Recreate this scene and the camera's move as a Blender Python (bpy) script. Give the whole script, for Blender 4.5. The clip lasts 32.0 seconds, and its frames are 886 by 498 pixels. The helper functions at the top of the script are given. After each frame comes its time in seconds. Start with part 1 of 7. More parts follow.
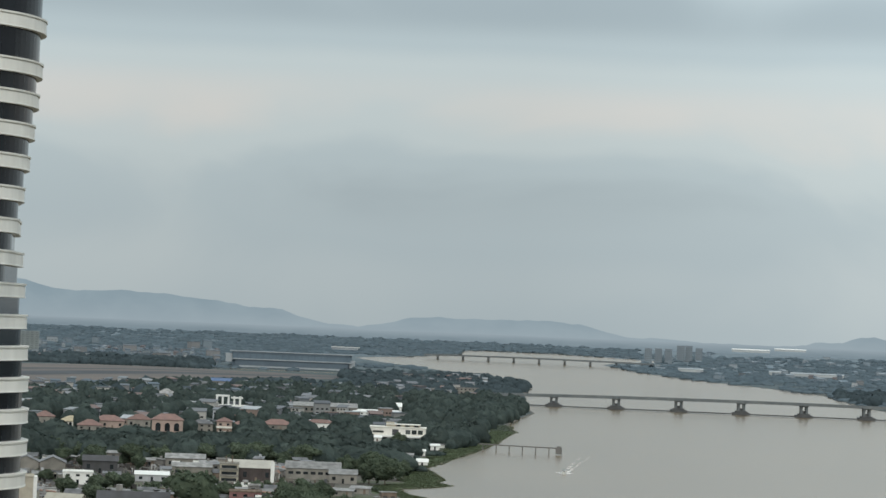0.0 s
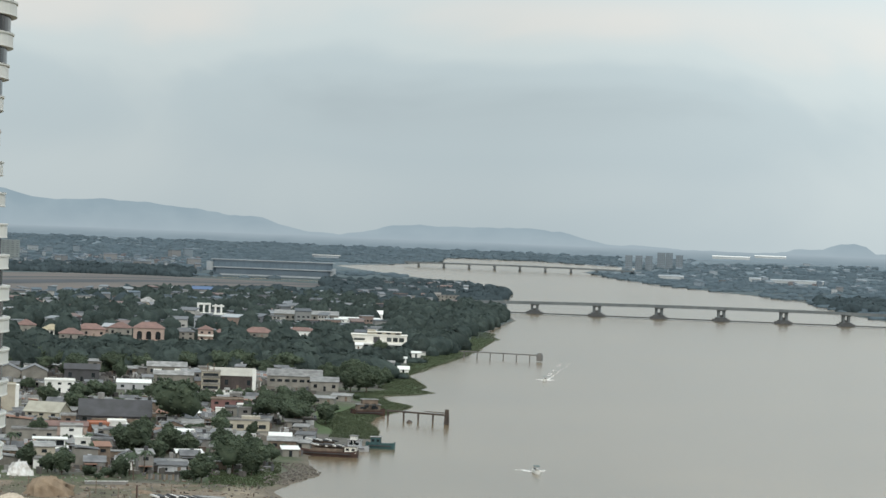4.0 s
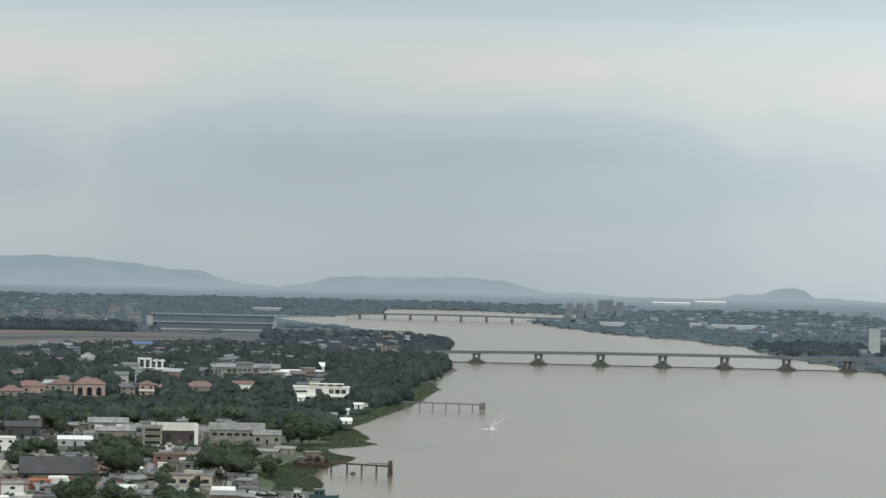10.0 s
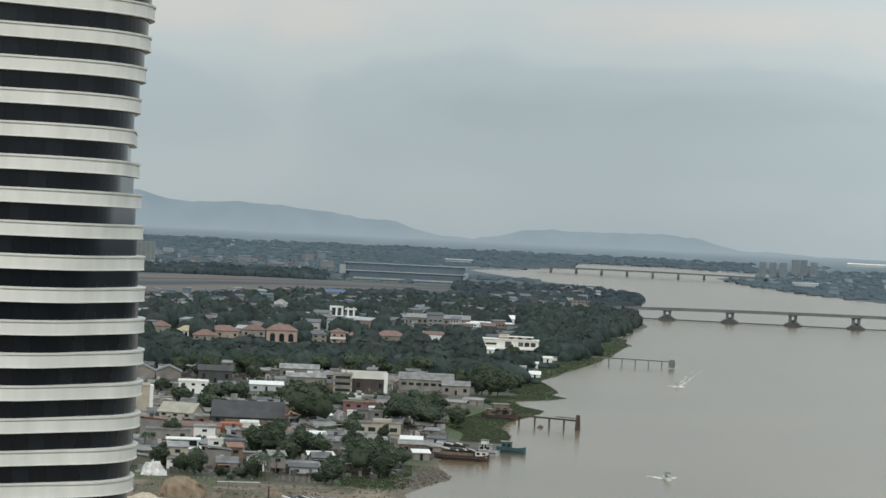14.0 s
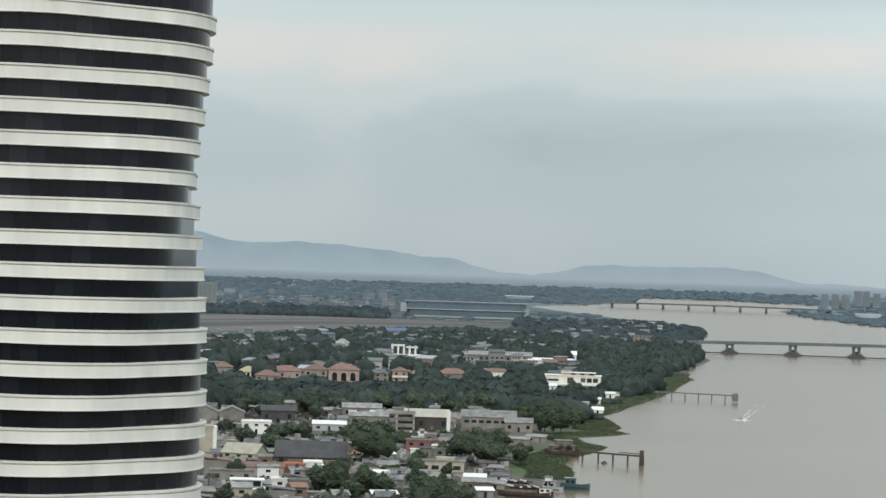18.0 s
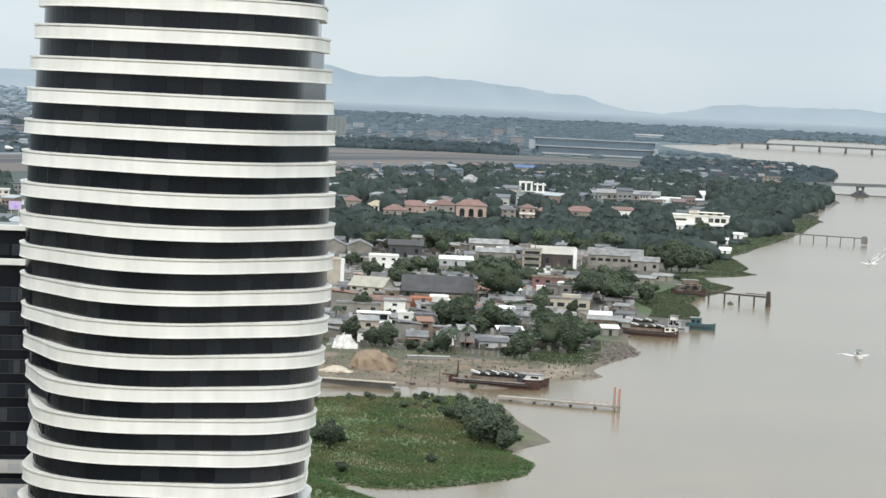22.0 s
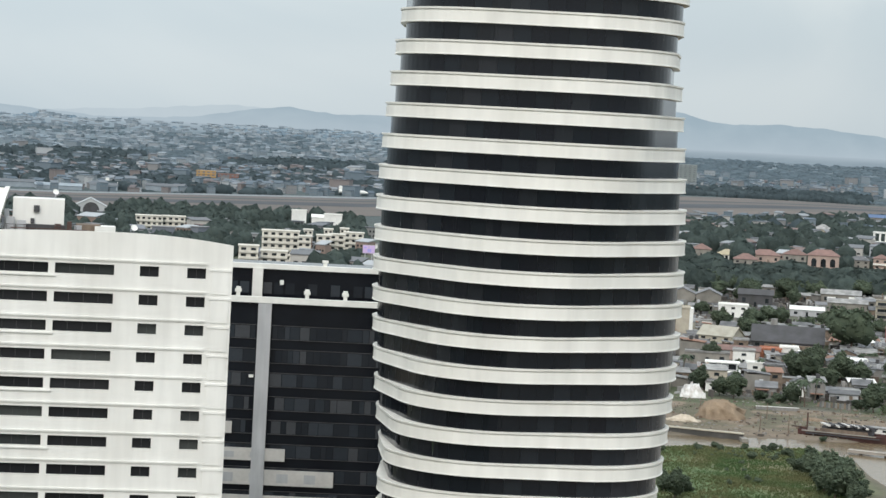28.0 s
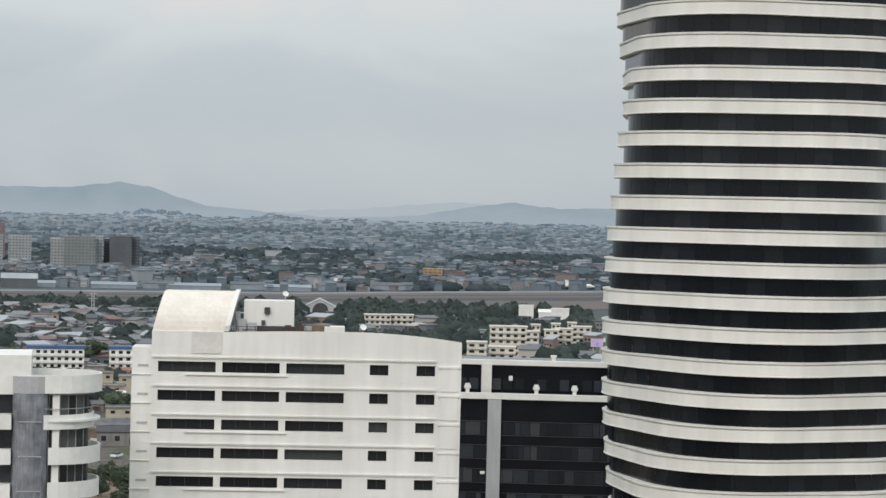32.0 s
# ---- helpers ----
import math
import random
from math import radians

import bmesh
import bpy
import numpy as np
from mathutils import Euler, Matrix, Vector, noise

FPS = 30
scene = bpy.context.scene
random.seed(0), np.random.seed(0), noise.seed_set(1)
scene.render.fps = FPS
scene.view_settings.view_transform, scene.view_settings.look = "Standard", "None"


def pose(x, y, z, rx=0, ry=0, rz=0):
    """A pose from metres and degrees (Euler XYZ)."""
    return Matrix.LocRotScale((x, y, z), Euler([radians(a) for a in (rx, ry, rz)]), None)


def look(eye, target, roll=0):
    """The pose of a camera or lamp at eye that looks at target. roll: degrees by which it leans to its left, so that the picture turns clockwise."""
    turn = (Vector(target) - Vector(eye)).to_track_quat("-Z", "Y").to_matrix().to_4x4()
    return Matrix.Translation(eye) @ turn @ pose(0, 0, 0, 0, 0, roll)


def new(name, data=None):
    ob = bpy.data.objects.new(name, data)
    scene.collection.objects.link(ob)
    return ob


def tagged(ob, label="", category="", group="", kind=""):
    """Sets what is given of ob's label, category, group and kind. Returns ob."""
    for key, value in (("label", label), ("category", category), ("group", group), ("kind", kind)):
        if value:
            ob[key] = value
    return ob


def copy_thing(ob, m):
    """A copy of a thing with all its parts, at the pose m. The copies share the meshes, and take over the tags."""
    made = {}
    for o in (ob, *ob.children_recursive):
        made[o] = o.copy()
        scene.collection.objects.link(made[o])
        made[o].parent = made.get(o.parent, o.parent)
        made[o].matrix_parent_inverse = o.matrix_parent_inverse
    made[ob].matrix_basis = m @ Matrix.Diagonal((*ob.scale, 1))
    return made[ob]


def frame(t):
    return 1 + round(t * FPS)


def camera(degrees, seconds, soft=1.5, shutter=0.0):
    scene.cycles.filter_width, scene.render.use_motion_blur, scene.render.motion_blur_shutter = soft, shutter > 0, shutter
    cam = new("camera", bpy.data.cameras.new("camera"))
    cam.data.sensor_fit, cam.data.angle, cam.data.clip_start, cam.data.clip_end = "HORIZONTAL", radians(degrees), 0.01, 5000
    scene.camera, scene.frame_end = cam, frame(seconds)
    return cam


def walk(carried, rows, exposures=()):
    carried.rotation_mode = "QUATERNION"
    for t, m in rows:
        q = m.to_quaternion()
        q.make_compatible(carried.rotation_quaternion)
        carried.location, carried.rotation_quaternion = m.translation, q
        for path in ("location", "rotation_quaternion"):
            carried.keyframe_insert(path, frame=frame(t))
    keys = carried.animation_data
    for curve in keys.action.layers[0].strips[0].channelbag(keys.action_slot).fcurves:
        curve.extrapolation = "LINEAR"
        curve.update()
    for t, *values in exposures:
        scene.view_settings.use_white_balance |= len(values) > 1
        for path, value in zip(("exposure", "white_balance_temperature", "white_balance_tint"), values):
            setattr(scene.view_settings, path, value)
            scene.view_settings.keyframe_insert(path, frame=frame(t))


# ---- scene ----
# ---- camera: stands on a high floor and turns ----
EYE = (0.0, 0.0, 72.0)
cam = camera(21.84, 32.0, soft=1.5)


def aim(yaw, pitch, roll):
    """Yaw to the left of +y, pitch up, roll as look()."""
    a, b = radians(yaw), radians(pitch)
    way = Vector((-math.sin(a) * math.cos(b), math.cos(a) * math.cos(b), math.sin(b)))
    return look(EYE, Vector(EYE) + way * 100.0, roll)


TURNS = [
    (0.0, 1.96, 1.84, 2.44),
    (0.5, 3.02, 2.40, 1.95),
    (1.0, 2.37, 2.30, 1.61),
    (1.5, 1.08, 1.89, 2.21),
    (2.0, 0.42, 1.72, 2.67),
    (2.5, 1.52, 1.35, 1.72),
    (3.0, 2.33, 0.69, 2.04),
    (3.5, 1.74, -0.48, 2.43),
    (5.5, 0.29, -0.22, 1.45),
    (6.0, 0.03, -0.20, 1.46),
    (6.5, -0.03, -0.14, 1.31),
    (7.0, 0.10, 0.09, 1.15),
    (7.5, 0.25, 0.39, 0.93),
    (8.0, 0.27, 0.61, 0.76),
    (8.5, 0.23, 0.79, 0.64),
    (9.0, 0.12, 0.85, 0.68),
    (9.5, -0.12, 0.81, 0.75),
    (10.0, -0.06, 0.86, 1.37),
    (10.5, 1.73, 0.81, 3.49),
    (11.0, 3.84, -0.30, 4.22),
    (11.5, 5.33, -1.85, 3.78),
    (12.0, 5.70, -2.87, 3.63),
    (12.5, 5.25, -2.92, 3.29),
    (13.0, 5.14, -2.32, 3.01),
    (13.5, 5.22, -1.25, 2.75),
    (14.0, 4.69, -0.47, 2.75),
    (14.5, 4.34, -0.06, 2.75),
    (16.5, 5.23, -0.59, 1.66),
    (17.0, 5.48, -0.14, 1.66),
    (17.5, 5.75, 0.26, 1.69),
    (18.0, 6.23, 0.40, 1.85),
    (18.5, 6.57, 0.45, 1.86),
    (19.0, 7.08, 0.34, 1.89),
    (19.5, 7.78, 0.08, 2.07),
    (20.0, 8.45, -0.84, 2.37),
    (20.5, 8.89, -2.40, 2.96),
    (21.0, 8.98, -3.64, 3.26),
    (21.5, 8.99, -3.98, 2.93),
    (22.0, 9.26, -3.80, 2.71),
    (22.5, 9.37, -3.64, 2.87),
    (23.0, 9.19, -3.23, 3.12),
    (23.5, 9.79, -3.25, 3.22),
    (24.0, 10.95, -4.48, 2.66),
    (24.5, 11.68, -4.33, 1.66),
    (25.0, 12.57, -2.87, 1.32),
    (25.5, 14.12, -2.26, 1.67),
    (27.5, 16.18, -3.07, 2.09),
    (28.0, 18.02, -3.06, 3.06),
    (28.5, 18.77, -2.37, 2.59),
    (29.0, 18.84, -0.94, 1.72),
    (29.5, 20.33, -0.15, 1.02),
    (30.0, 22.19, 0.21, 0.81),
    (30.5, 23.41, 0.13, 0.73),
    (31.0, 23.77, -0.19, 0.84),
    (31.5, 23.91, -0.38, 1.12),
    (32.0, 23.76, -0.92, 1.35),
]
EXPOSURES = [(0.0, -0.25, 6500, 10), (2.0, -0.25, 6500, 10), (3.0, -0.25, 6500, 10), (3.6, 0.0, 6500, 10), (6.0, -0.07, 6500, 10), (9.0, -0.15, 6500, 10), (10.3, -0.18, 6500, 10),
             (11.0, -0.2, 6500, 10), (11.7, 0.3, 6500, 10), (12.4, 0.33, 6500, 10), (13.0, 0.24, 6500, 10), (14.0, -0.25, 6500, 10), (15.0, -0.15, 6500, 10), (17.0, 0.06, 6500, 10),
             (18.0, -0.06, 6500, 10), (19.0, -0.02, 6500, 10), (20.0, 0.0, 6500, 10), (21.0, 0.48, 6500, 13), (23.0, 0.38, 6510, 13), (25.0, 0.36, 6520, 14), (28.0, 0.22, 6520, 13),
             (29.0, 0.02, 6600, 15), (30.0, -0.12, 6680, 16), (31.0, -0.18, 6680, 17), (32.0, -0.1, 6630, 16)]
walk(cam, [(t, aim(y, p, r)) for t, y, p, r in TURNS], EXPOSURES)
# ---- sky and sun: a bright overcast ----
world = bpy.data.worlds.new("overcast_sky")
scene.world = world
world.use_nodes = True
wn, wl = world.node_tree.nodes, world.node_tree.links
wn.clear()
w_out = wn.new("ShaderNodeOutputWorld")
w_bg = wn.new("ShaderNodeBackground")
w_sky = wn.new("ShaderNodeTexSky")
w_sky.sky_type = "NISHITA"
w_sky.sun_disc = False
w_sky.sun_elevation, w_sky.sun_rotation = radians(40), radians(186)
w_sky.dust_density, w_sky.air_density = 3.0, 1.5
w_tc = wn.new("ShaderNodeTexCoord")
w_map = wn.new("ShaderNodeMapping")
w_map.inputs["Scale"].default_value = (1.0, 1.0, 2.2)
w_map.inputs["Rotation"].default_value = (0.0, 0.0, radians(11.0))
w_n1 = wn.new("ShaderNodeTexNoise")
w_n1.inputs["Scale"].default_value = 4.6
w_n1.inputs["Detail"].default_value = 4.5
w_n1.inputs["Roughness"].default_value = 0.47
w_n1.inputs["Distortion"].default_value = 0.8
w_ramp = wn.new("ShaderNodeValToRGB")
SKY_TONES = ((0.30, (0.350, 0.425, 0.468)), (0.44, (0.452, 0.538, 0.576)), (0.55, (0.530, 0.604, 0.624)), (0.70, (0.660, 0.645, 0.620)))
for i, (at, tone) in enumerate(SKY_TONES):
    e = w_ramp.color_ramp.elements[i] if i < 2 else w_ramp.color_ramp.elements.new(at)
    e.position, e.color = at, (*tone, 1)
w_ramp.color_ramp.interpolation = "EASE"
w_mix = wn.new("ShaderNodeMixRGB")
w_mix.blend_type, w_mix.inputs[0].default_value = "ADD", 0.012
wl.new(w_tc.outputs["Generated"], w_map.inputs["Vector"])
wl.new(w_map.outputs["Vector"], w_n1.inputs["Vector"])
# long rolls of cloud round the whole sky, broken up by the noise
w_sep = wn.new("ShaderNodeSeparateXYZ")
wl.new(w_tc.outputs["Generated"], w_sep.inputs["Vector"])


def w_math(op, a, b):
    m = wn.new("ShaderNodeMath")
    m.operation = op
    for i, v in enumerate((a, b)):
        if isinstance(v, (int, float)):
            m.inputs[i].default_value = v
        elif v is not None:
            wl.new(v, m.inputs[i])
    return m.outputs["Value"]


w_phase = w_math("ADD", w_math("MULTIPLY", w_sep.outputs["Z"], 71.0), w_math("MULTIPLY", w_n1.outputs["Fac"], 2.8))
w_swell = w_math("MINIMUM", w_math("MULTIPLY", w_sep.outputs["Z"], 1.3), 0.17)
w_roll = w_math("MULTIPLY", w_math("COSINE", w_math("SUBTRACT", w_phase, 7.95), None), w_swell)
w_fac = w_math("ADD", w_roll, w_math("ADD", w_math("MULTIPLY", w_n1.outputs["Fac"], 0.32), 0.345))
wl.new(w_fac, w_ramp.inputs["Fac"])
wl.new(w_ramp.outputs["Color"], w_mix.inputs[1])
wl.new(w_sky.outputs["Color"], w_mix.inputs[2])
wl.new(w_mix.outputs["Color"], w_bg.inputs["Color"])
# an overcast sky grows brighter towards the zenith
w_up = wn.new("ShaderNodeMapRange")
w_up.inputs["From Min"].default_value, w_up.inputs["From Max"].default_value = 0.0, 1.0
w_up.inputs["To Min"].default_value, w_up.inputs["To Max"].default_value = 0.92, 2.3
wl.new(w_sep.outputs["Z"], w_up.inputs["Value"])
# and a little brighter towards the east and the west
w_east = w_math("ADD", w_math("MULTIPLY", w_math("MINIMUM", w_math("MAXIMUM", w_sep.outputs["X"], 0.0), 0.2), 0.9), 1.0)
w_west = w_math("ADD", w_math("MULTIPLY", w_math("MINIMUM", w_math("MAXIMUM", w_math("SUBTRACT", -0.16, w_sep.outputs["X"]), 0.0), 0.3), 0.3), 1.0)
wl.new(w_math("MULTIPLY", w_math("MULTIPLY", w_up.outputs["Result"], w_east), w_west), w_bg.inputs["Strength"])
wl.new(w_bg.outputs["Background"], w_out.inputs["Surface"])

sun_data = bpy.data.lights.new("sun", "SUN")
sun_data.energy, sun_data.angle, sun_data.color = 1.35, radians(30), (1.0, 0.96, 0.9)
sun = new("sun", sun_data)
sun.matrix_world = look((30, -300, 300), (0, 0, 60))
# ---- materials ----


def mat(name, a, b=None, size=2.0, rough=0.8, bump=0.0, vary=0.0, island=0.0, metal=0.0, spec=0.3, streak=0.0):
    """Two-tone surface: broad and fine noise between colours a and b; vary by object, island by loose piece; streak: vertical dirt."""
    m = bpy.data.materials.new(name)
    m.use_nodes = True
    nt = m.node_tree
    n, l = nt.nodes, nt.links
    bs = n["Principled BSDF"]
    b = b or tuple(c * 0.8 for c in a)
    tc = n.new("ShaderNodeTexCoord")
    n1 = n.new("ShaderNodeTexNoise")
    n1.inputs["Scale"].default_value, n1.inputs["Detail"].default_value = 1.0 / size, 6.0
    l.new(tc.outputs["Object"], n1.inputs["Vector"])
    n2 = n.new("ShaderNodeTexNoise")
    n2.inputs["Scale"].default_value, n2.inputs["Detail"].default_value = 6.0 / size, 4.0
    mp = n.new("ShaderNodeMapping")
    mp.inputs["Scale"].default_value = (1.0, 1.0, 0.12 if streak else 1.0)
    l.new(tc.outputs["Object"], mp.inputs["Vector"])
    l.new(mp.outputs["Vector"], n2.inputs["Vector"])
    rp = n.new("ShaderNodeValToRGB")
    rp.color_ramp.elements[0].position, rp.color_ramp.elements[1].position = 0.35, 0.65
    rp.color_ramp.elements[0].color, rp.color_ramp.elements[1].color = (*b, 1), (*a, 1)
    l.new(n1.outputs["Fac"], rp.inputs["Fac"])
    mr = n.new("ShaderNodeMapRange")
    k = 0.07 + streak
    mr.inputs["From Min"].default_value, mr.inputs["From Max"].default_value = 0.3, 0.7
    mr.inputs["To Min"].default_value, mr.inputs["To Max"].default_value = 1.0 - k, 1.0 + k * 0.5
    l.new(n2.outputs["Fac"], mr.inputs["Value"])
    hsv = n.new("ShaderNodeHueSaturation")
    l.new(rp.outputs["Color"], hsv.inputs["Color"])
    value = mr.outputs["Result"]
    for source, amount in (("Object", vary), ("Island", island)):
        if not amount:
            continue
        if source == "Object":
            rnd = n.new("ShaderNodeObjectInfo").outputs["Random"]
        else:
            rnd = n.new("ShaderNodeNewGeometry").outputs["Random Per Island"]
        m2 = n.new("ShaderNodeMapRange")
        m2.inputs["To Min"].default_value, m2.inputs["To Max"].default_value = 1.0 - amount, 1.0 + amount * 0.6
        l.new(rnd, m2.inputs["Value"])
        mu = n.new("ShaderNodeMath")
        mu.operation = "MULTIPLY"
        l.new(value, mu.inputs[0])
        l.new(m2.outputs["Result"], mu.inputs[1])
        value = mu.outputs["Value"]
    l.new(value, hsv.inputs["Value"])
    l.new(hsv.outputs["Color"], bs.inputs["Base Color"])
    bs.inputs["Roughness"].default_value = rough
    bs.inputs["Metallic"].default_value = metal
    bs.inputs["Specular IOR Level"].default_value = spec
    if bump:
        bp = n.new("ShaderNodeBump")
        bp.inputs["Strength"].default_value, bp.inputs["Distance"].default_value = min(bump, 1.0), 0.3 * size
        l.new(n2.outputs["Fac"], bp.inputs["Height"])
        l.new(bp.outputs["Normal"], bs.inputs["Normal"])
    return m


def leafy(m, share=0.35):
    """Leaves let part of the light through."""
    n, l = m.node_tree.nodes, m.node_tree.links
    bs, out = n["Principled BSDF"], n["Material Output"]
    tr, mx = n.new("ShaderNodeBsdfTranslucent"), n.new("ShaderNodeMixShader")
    l.new(bs.inputs["Base Color"].links[0].from_socket, tr.inputs["Color"])
    mx.inputs[0].default_value = share
    l.new(bs.outputs["BSDF"], mx.inputs[1])
    l.new(tr.outputs["BSDF"], mx.inputs[2])
    l.new(mx.outputs["Shader"], out.inputs["Surface"])
    return m


def palette(name, colours, rough=0.8, by="Island"):
    """Each loose piece (or object) takes one of the colours by chance, with fine grain on it."""
    m = mat(name, (0.5, 0.5, 0.5), size=3.0, rough=rough)
    n, l = m.node_tree.nodes, m.node_tree.links
    rp = n.new("ShaderNodeValToRGB")
    rp.color_ramp.interpolation = "CONSTANT"
    for i, c in enumerate(colours):
        e = rp.color_ramp.elements[i] if i < 2 else rp.color_ramp.elements.new(i / len(colours))
        e.position, e.color = i / len(colours), (*c, 1)
    rnd = n.new("ShaderNodeNewGeometry").outputs["Random Per Island"] if by == "Island" else n.new("ShaderNodeObjectInfo").outputs["Random"]
    l.new(rnd, rp.inputs["Fac"])
    hsv = next(x for x in n if x.type == "HUE_SAT")
    l.new(rp.outputs["Color"], hsv.inputs["Color"])
    return m


WHITE = mat("white_paint", (0.752, 0.757, 0.718), (0.675, 0.678, 0.64), 6.0, 0.55)
BAND = mat("white_cladding", (0.757, 0.752, 0.702), (0.675, 0.668, 0.615), 11.0, 0.45, streak=0.03)
CONCRETE = mat("concrete", (0.26, 0.256, 0.24), (0.175, 0.172, 0.163), 5.0, 0.85, streak=0.12)
GREYPAINT = mat("grey_paint", (0.42, 0.43, 0.44), (0.36, 0.37, 0.38), 4.0, 0.5, streak=0.05)
DARKGLASS = palette("dark_glass", [(0.005, 0.007, 0.010), (0.008, 0.010, 0.014), (0.005, 0.006, 0.009), (0.007, 0.009, 0.012), (0.010, 0.013, 0.017), (0.006, 0.007, 0.010), (0.011, 0.013, 0.016), (0.018, 0.020, 0.024)], 0.12)
DARKGLASS.node_tree.nodes["Principled BSDF"].inputs["Specular IOR Level"].default_value = 0.28
BLACKGLASS = mat("black_glass", (0.007, 0.009, 0.013), (0.005, 0.006, 0.009), 6.0, 0.16, spec=0.22)
ROOFGREY = mat("grey_roof_sheet", (0.175, 0.178, 0.182), (0.098, 0.101, 0.103), 3.0, 0.6, vary=0.3, streak=0.05)
ROOFLIGHT = mat("pale_roof_sheet", (0.29, 0.288, 0.275), (0.15, 0.149, 0.142), 3.0, 0.6, vary=0.25, streak=0.08)
ROOFDARK = mat("dark_roof_sheet", (0.07, 0.07, 0.075), (0.05, 0.05, 0.05), 4.0, 0.7)
TILE = mat("terracotta_tiles", (0.215, 0.135, 0.115), (0.165, 0.108, 0.095), 3.0, 0.8, vary=0.2, bump=0.2)
ORANGE = mat("orange_paint", (0.42, 0.175, 0.105), (0.33, 0.14, 0.085), 2.0, 0.6)
CREAM = mat("cream_render", (0.43, 0.395, 0.315), (0.35, 0.32, 0.26), 4.0, 0.8)
BEIGE = mat("beige_render", (0.26, 0.247, 0.217), (0.18, 0.172, 0.152), 4.0, 0.8, vary=0.2)
IVORY = mat("ivory_render", (0.74, 0.725, 0.66), (0.66, 0.64, 0.58), 4.0, 0.8)
PINK = mat("peach_render", (0.40, 0.31, 0.262), (0.32, 0.25, 0.215), 4.0, 0.8)
WINDOW = mat("window_dark", (0.03, 0.035, 0.04), (0.015, 0.02, 0.022), 2.0, 0.15, vary=0.4, spec=0.5)
RUST = mat("rusty_steel", (0.092, 0.054, 0.043), (0.052, 0.035, 0.031), 2.0, 0.8, bump=0.3)
TIMBER = mat("weathered_timber", (0.22, 0.17, 0.13), (0.12, 0.095, 0.075), 1.5, 0.85, bump=0.3)
TEAL = mat("teal_boat_paint", (0.050, 0.112, 0.116), (0.036, 0.080, 0.084), 2.0, 0.5)
SOIL = mat("bare_soil", (0.25, 0.19, 0.135), (0.17, 0.13, 0.095), 6.0, 0.95, bump=0.4)
BARK = mat("bark", (0.14, 0.11, 0.085), (0.09, 0.07, 0.055), 0.6, 0.95, bump=0.5)
LEAF = leafy(mat("leaves", (0.142, 0.178, 0.118), (0.092, 0.122, 0.086), 3.0, 0.8, vary=0.25, island=0.22, spec=0.08), 0.42)
WOODLEAF = leafy(mat("woodland_leaves", (0.088, 0.114, 0.102), (0.056, 0.076, 0.071), 9.0, 0.9, island=0.25, bump=0.5, spec=0.08))
# bluer, paler leaf tones by distance: aerial haze put into the colour
LEAFFAR = leafy(mat("hazed_leaves", (0.100, 0.132, 0.142), (0.076, 0.103, 0.114), 40.0, 0.85, island=0.18, spec=0.05), 0.45)
LEAFFAINT = leafy(mat("pale_hazed_leaves", (0.190, 0.246, 0.278), (0.160, 0.212, 0.244), 60.0, 0.9, island=0.14, spec=0.0), 0.5)
GRASS = leafy(mat("rough_grass", (0.165, 0.165, 0.084), (0.092, 0.150, 0.064), 14.0, 0.9, island=0.12, spec=0.05))
REED = leafy(mat("floating_plants", (0.108, 0.126, 0.074), (0.072, 0.092, 0.054), 6.0, 0.85, island=0.14, spec=0.1))
WEED = leafy(mat("bright_water_weed", (0.110, 0.176, 0.070), (0.082, 0.138, 0.056), 9.0, 0.85, island=0.1, spec=0.05))

# ---- mesh tools ----


def mesh_np(name, verts, faces):
    """A mesh from an array of vertices and an array of tris or quads."""
    verts, faces = np.asarray(verts, np.float32), np.asarray(faces, np.int32)
    me = bpy.data.meshes.new(name)
    me.vertices.add(len(verts))
    me.vertices.foreach_set("co", verts.ravel())
    k = faces.shape[1]
    me.loops.add(faces.size)
    me.loops.foreach_set("vertex_index", faces.ravel())
    me.polygons.add(len(faces))
    me.polygons.foreach_set("loop_start", np.arange(0, faces.size, k, dtype=np.int32))
    me.polygons.foreach_set("use_smooth", np.zeros(len(faces), bool))
    me.update(calc_edges=True)
    me.validate()
    return me


BOX_F = np.array([(0, 3, 2, 1), (4, 5, 6, 7), (0, 1, 5, 4), (1, 2, 6, 5), (2, 3, 7, 6), (3, 0, 4, 7)])


def boxes(items):
    """Vertices and quads of boxes (x, y, z of the base's centre, width, depth, height, turn in degrees, taper)."""
    vs, fs = [], []
    for i, it in enumerate(items):
        x, y, z, w, d, h = it[:6]
        a = radians(it[6]) if len(it) > 6 else 0.0
        k = it[7] if len(it) > 7 else 1.0
        c, s = math.cos(a), math.sin(a)
        for zz, q in ((z, 1.0), (z + h, k)):
            for px, py in ((-w / 2 * q, -d / 2 * q), (w / 2 * q, -d / 2 * q), (w / 2 * q, d / 2 * q), (-w / 2 * q, d / 2 * q)):
                vs.append((x + px * c - py * s, y + px * s + py * c, zz))
        fs.append(BOX_F + 8 * i)
    return np.array(vs), np.concatenate(fs)


def put(name, me, material, parent=None, label="", smooth=False):
    ob = new(name, me)
    if material and not me.materials:
        me.materials.append(material)
    if smooth:
        me.polygons.foreach_set("use_smooth", [True] * len(me.polygons))
    if parent:
        ob.parent = parent
    if label:
        ob["label"] = label
    return ob


def part_boxes(name, items, material, parent=None, label=""):
    return put(name, mesh_np(name, *boxes(items)), material, parent, label)


def empty(name, x, y, z, turn=0.0):
    ob = new(name)
    ob.empty_display_size = 1.0
    ob.matrix_world = pose(x, y, z, 0, 0, turn)
    return ob


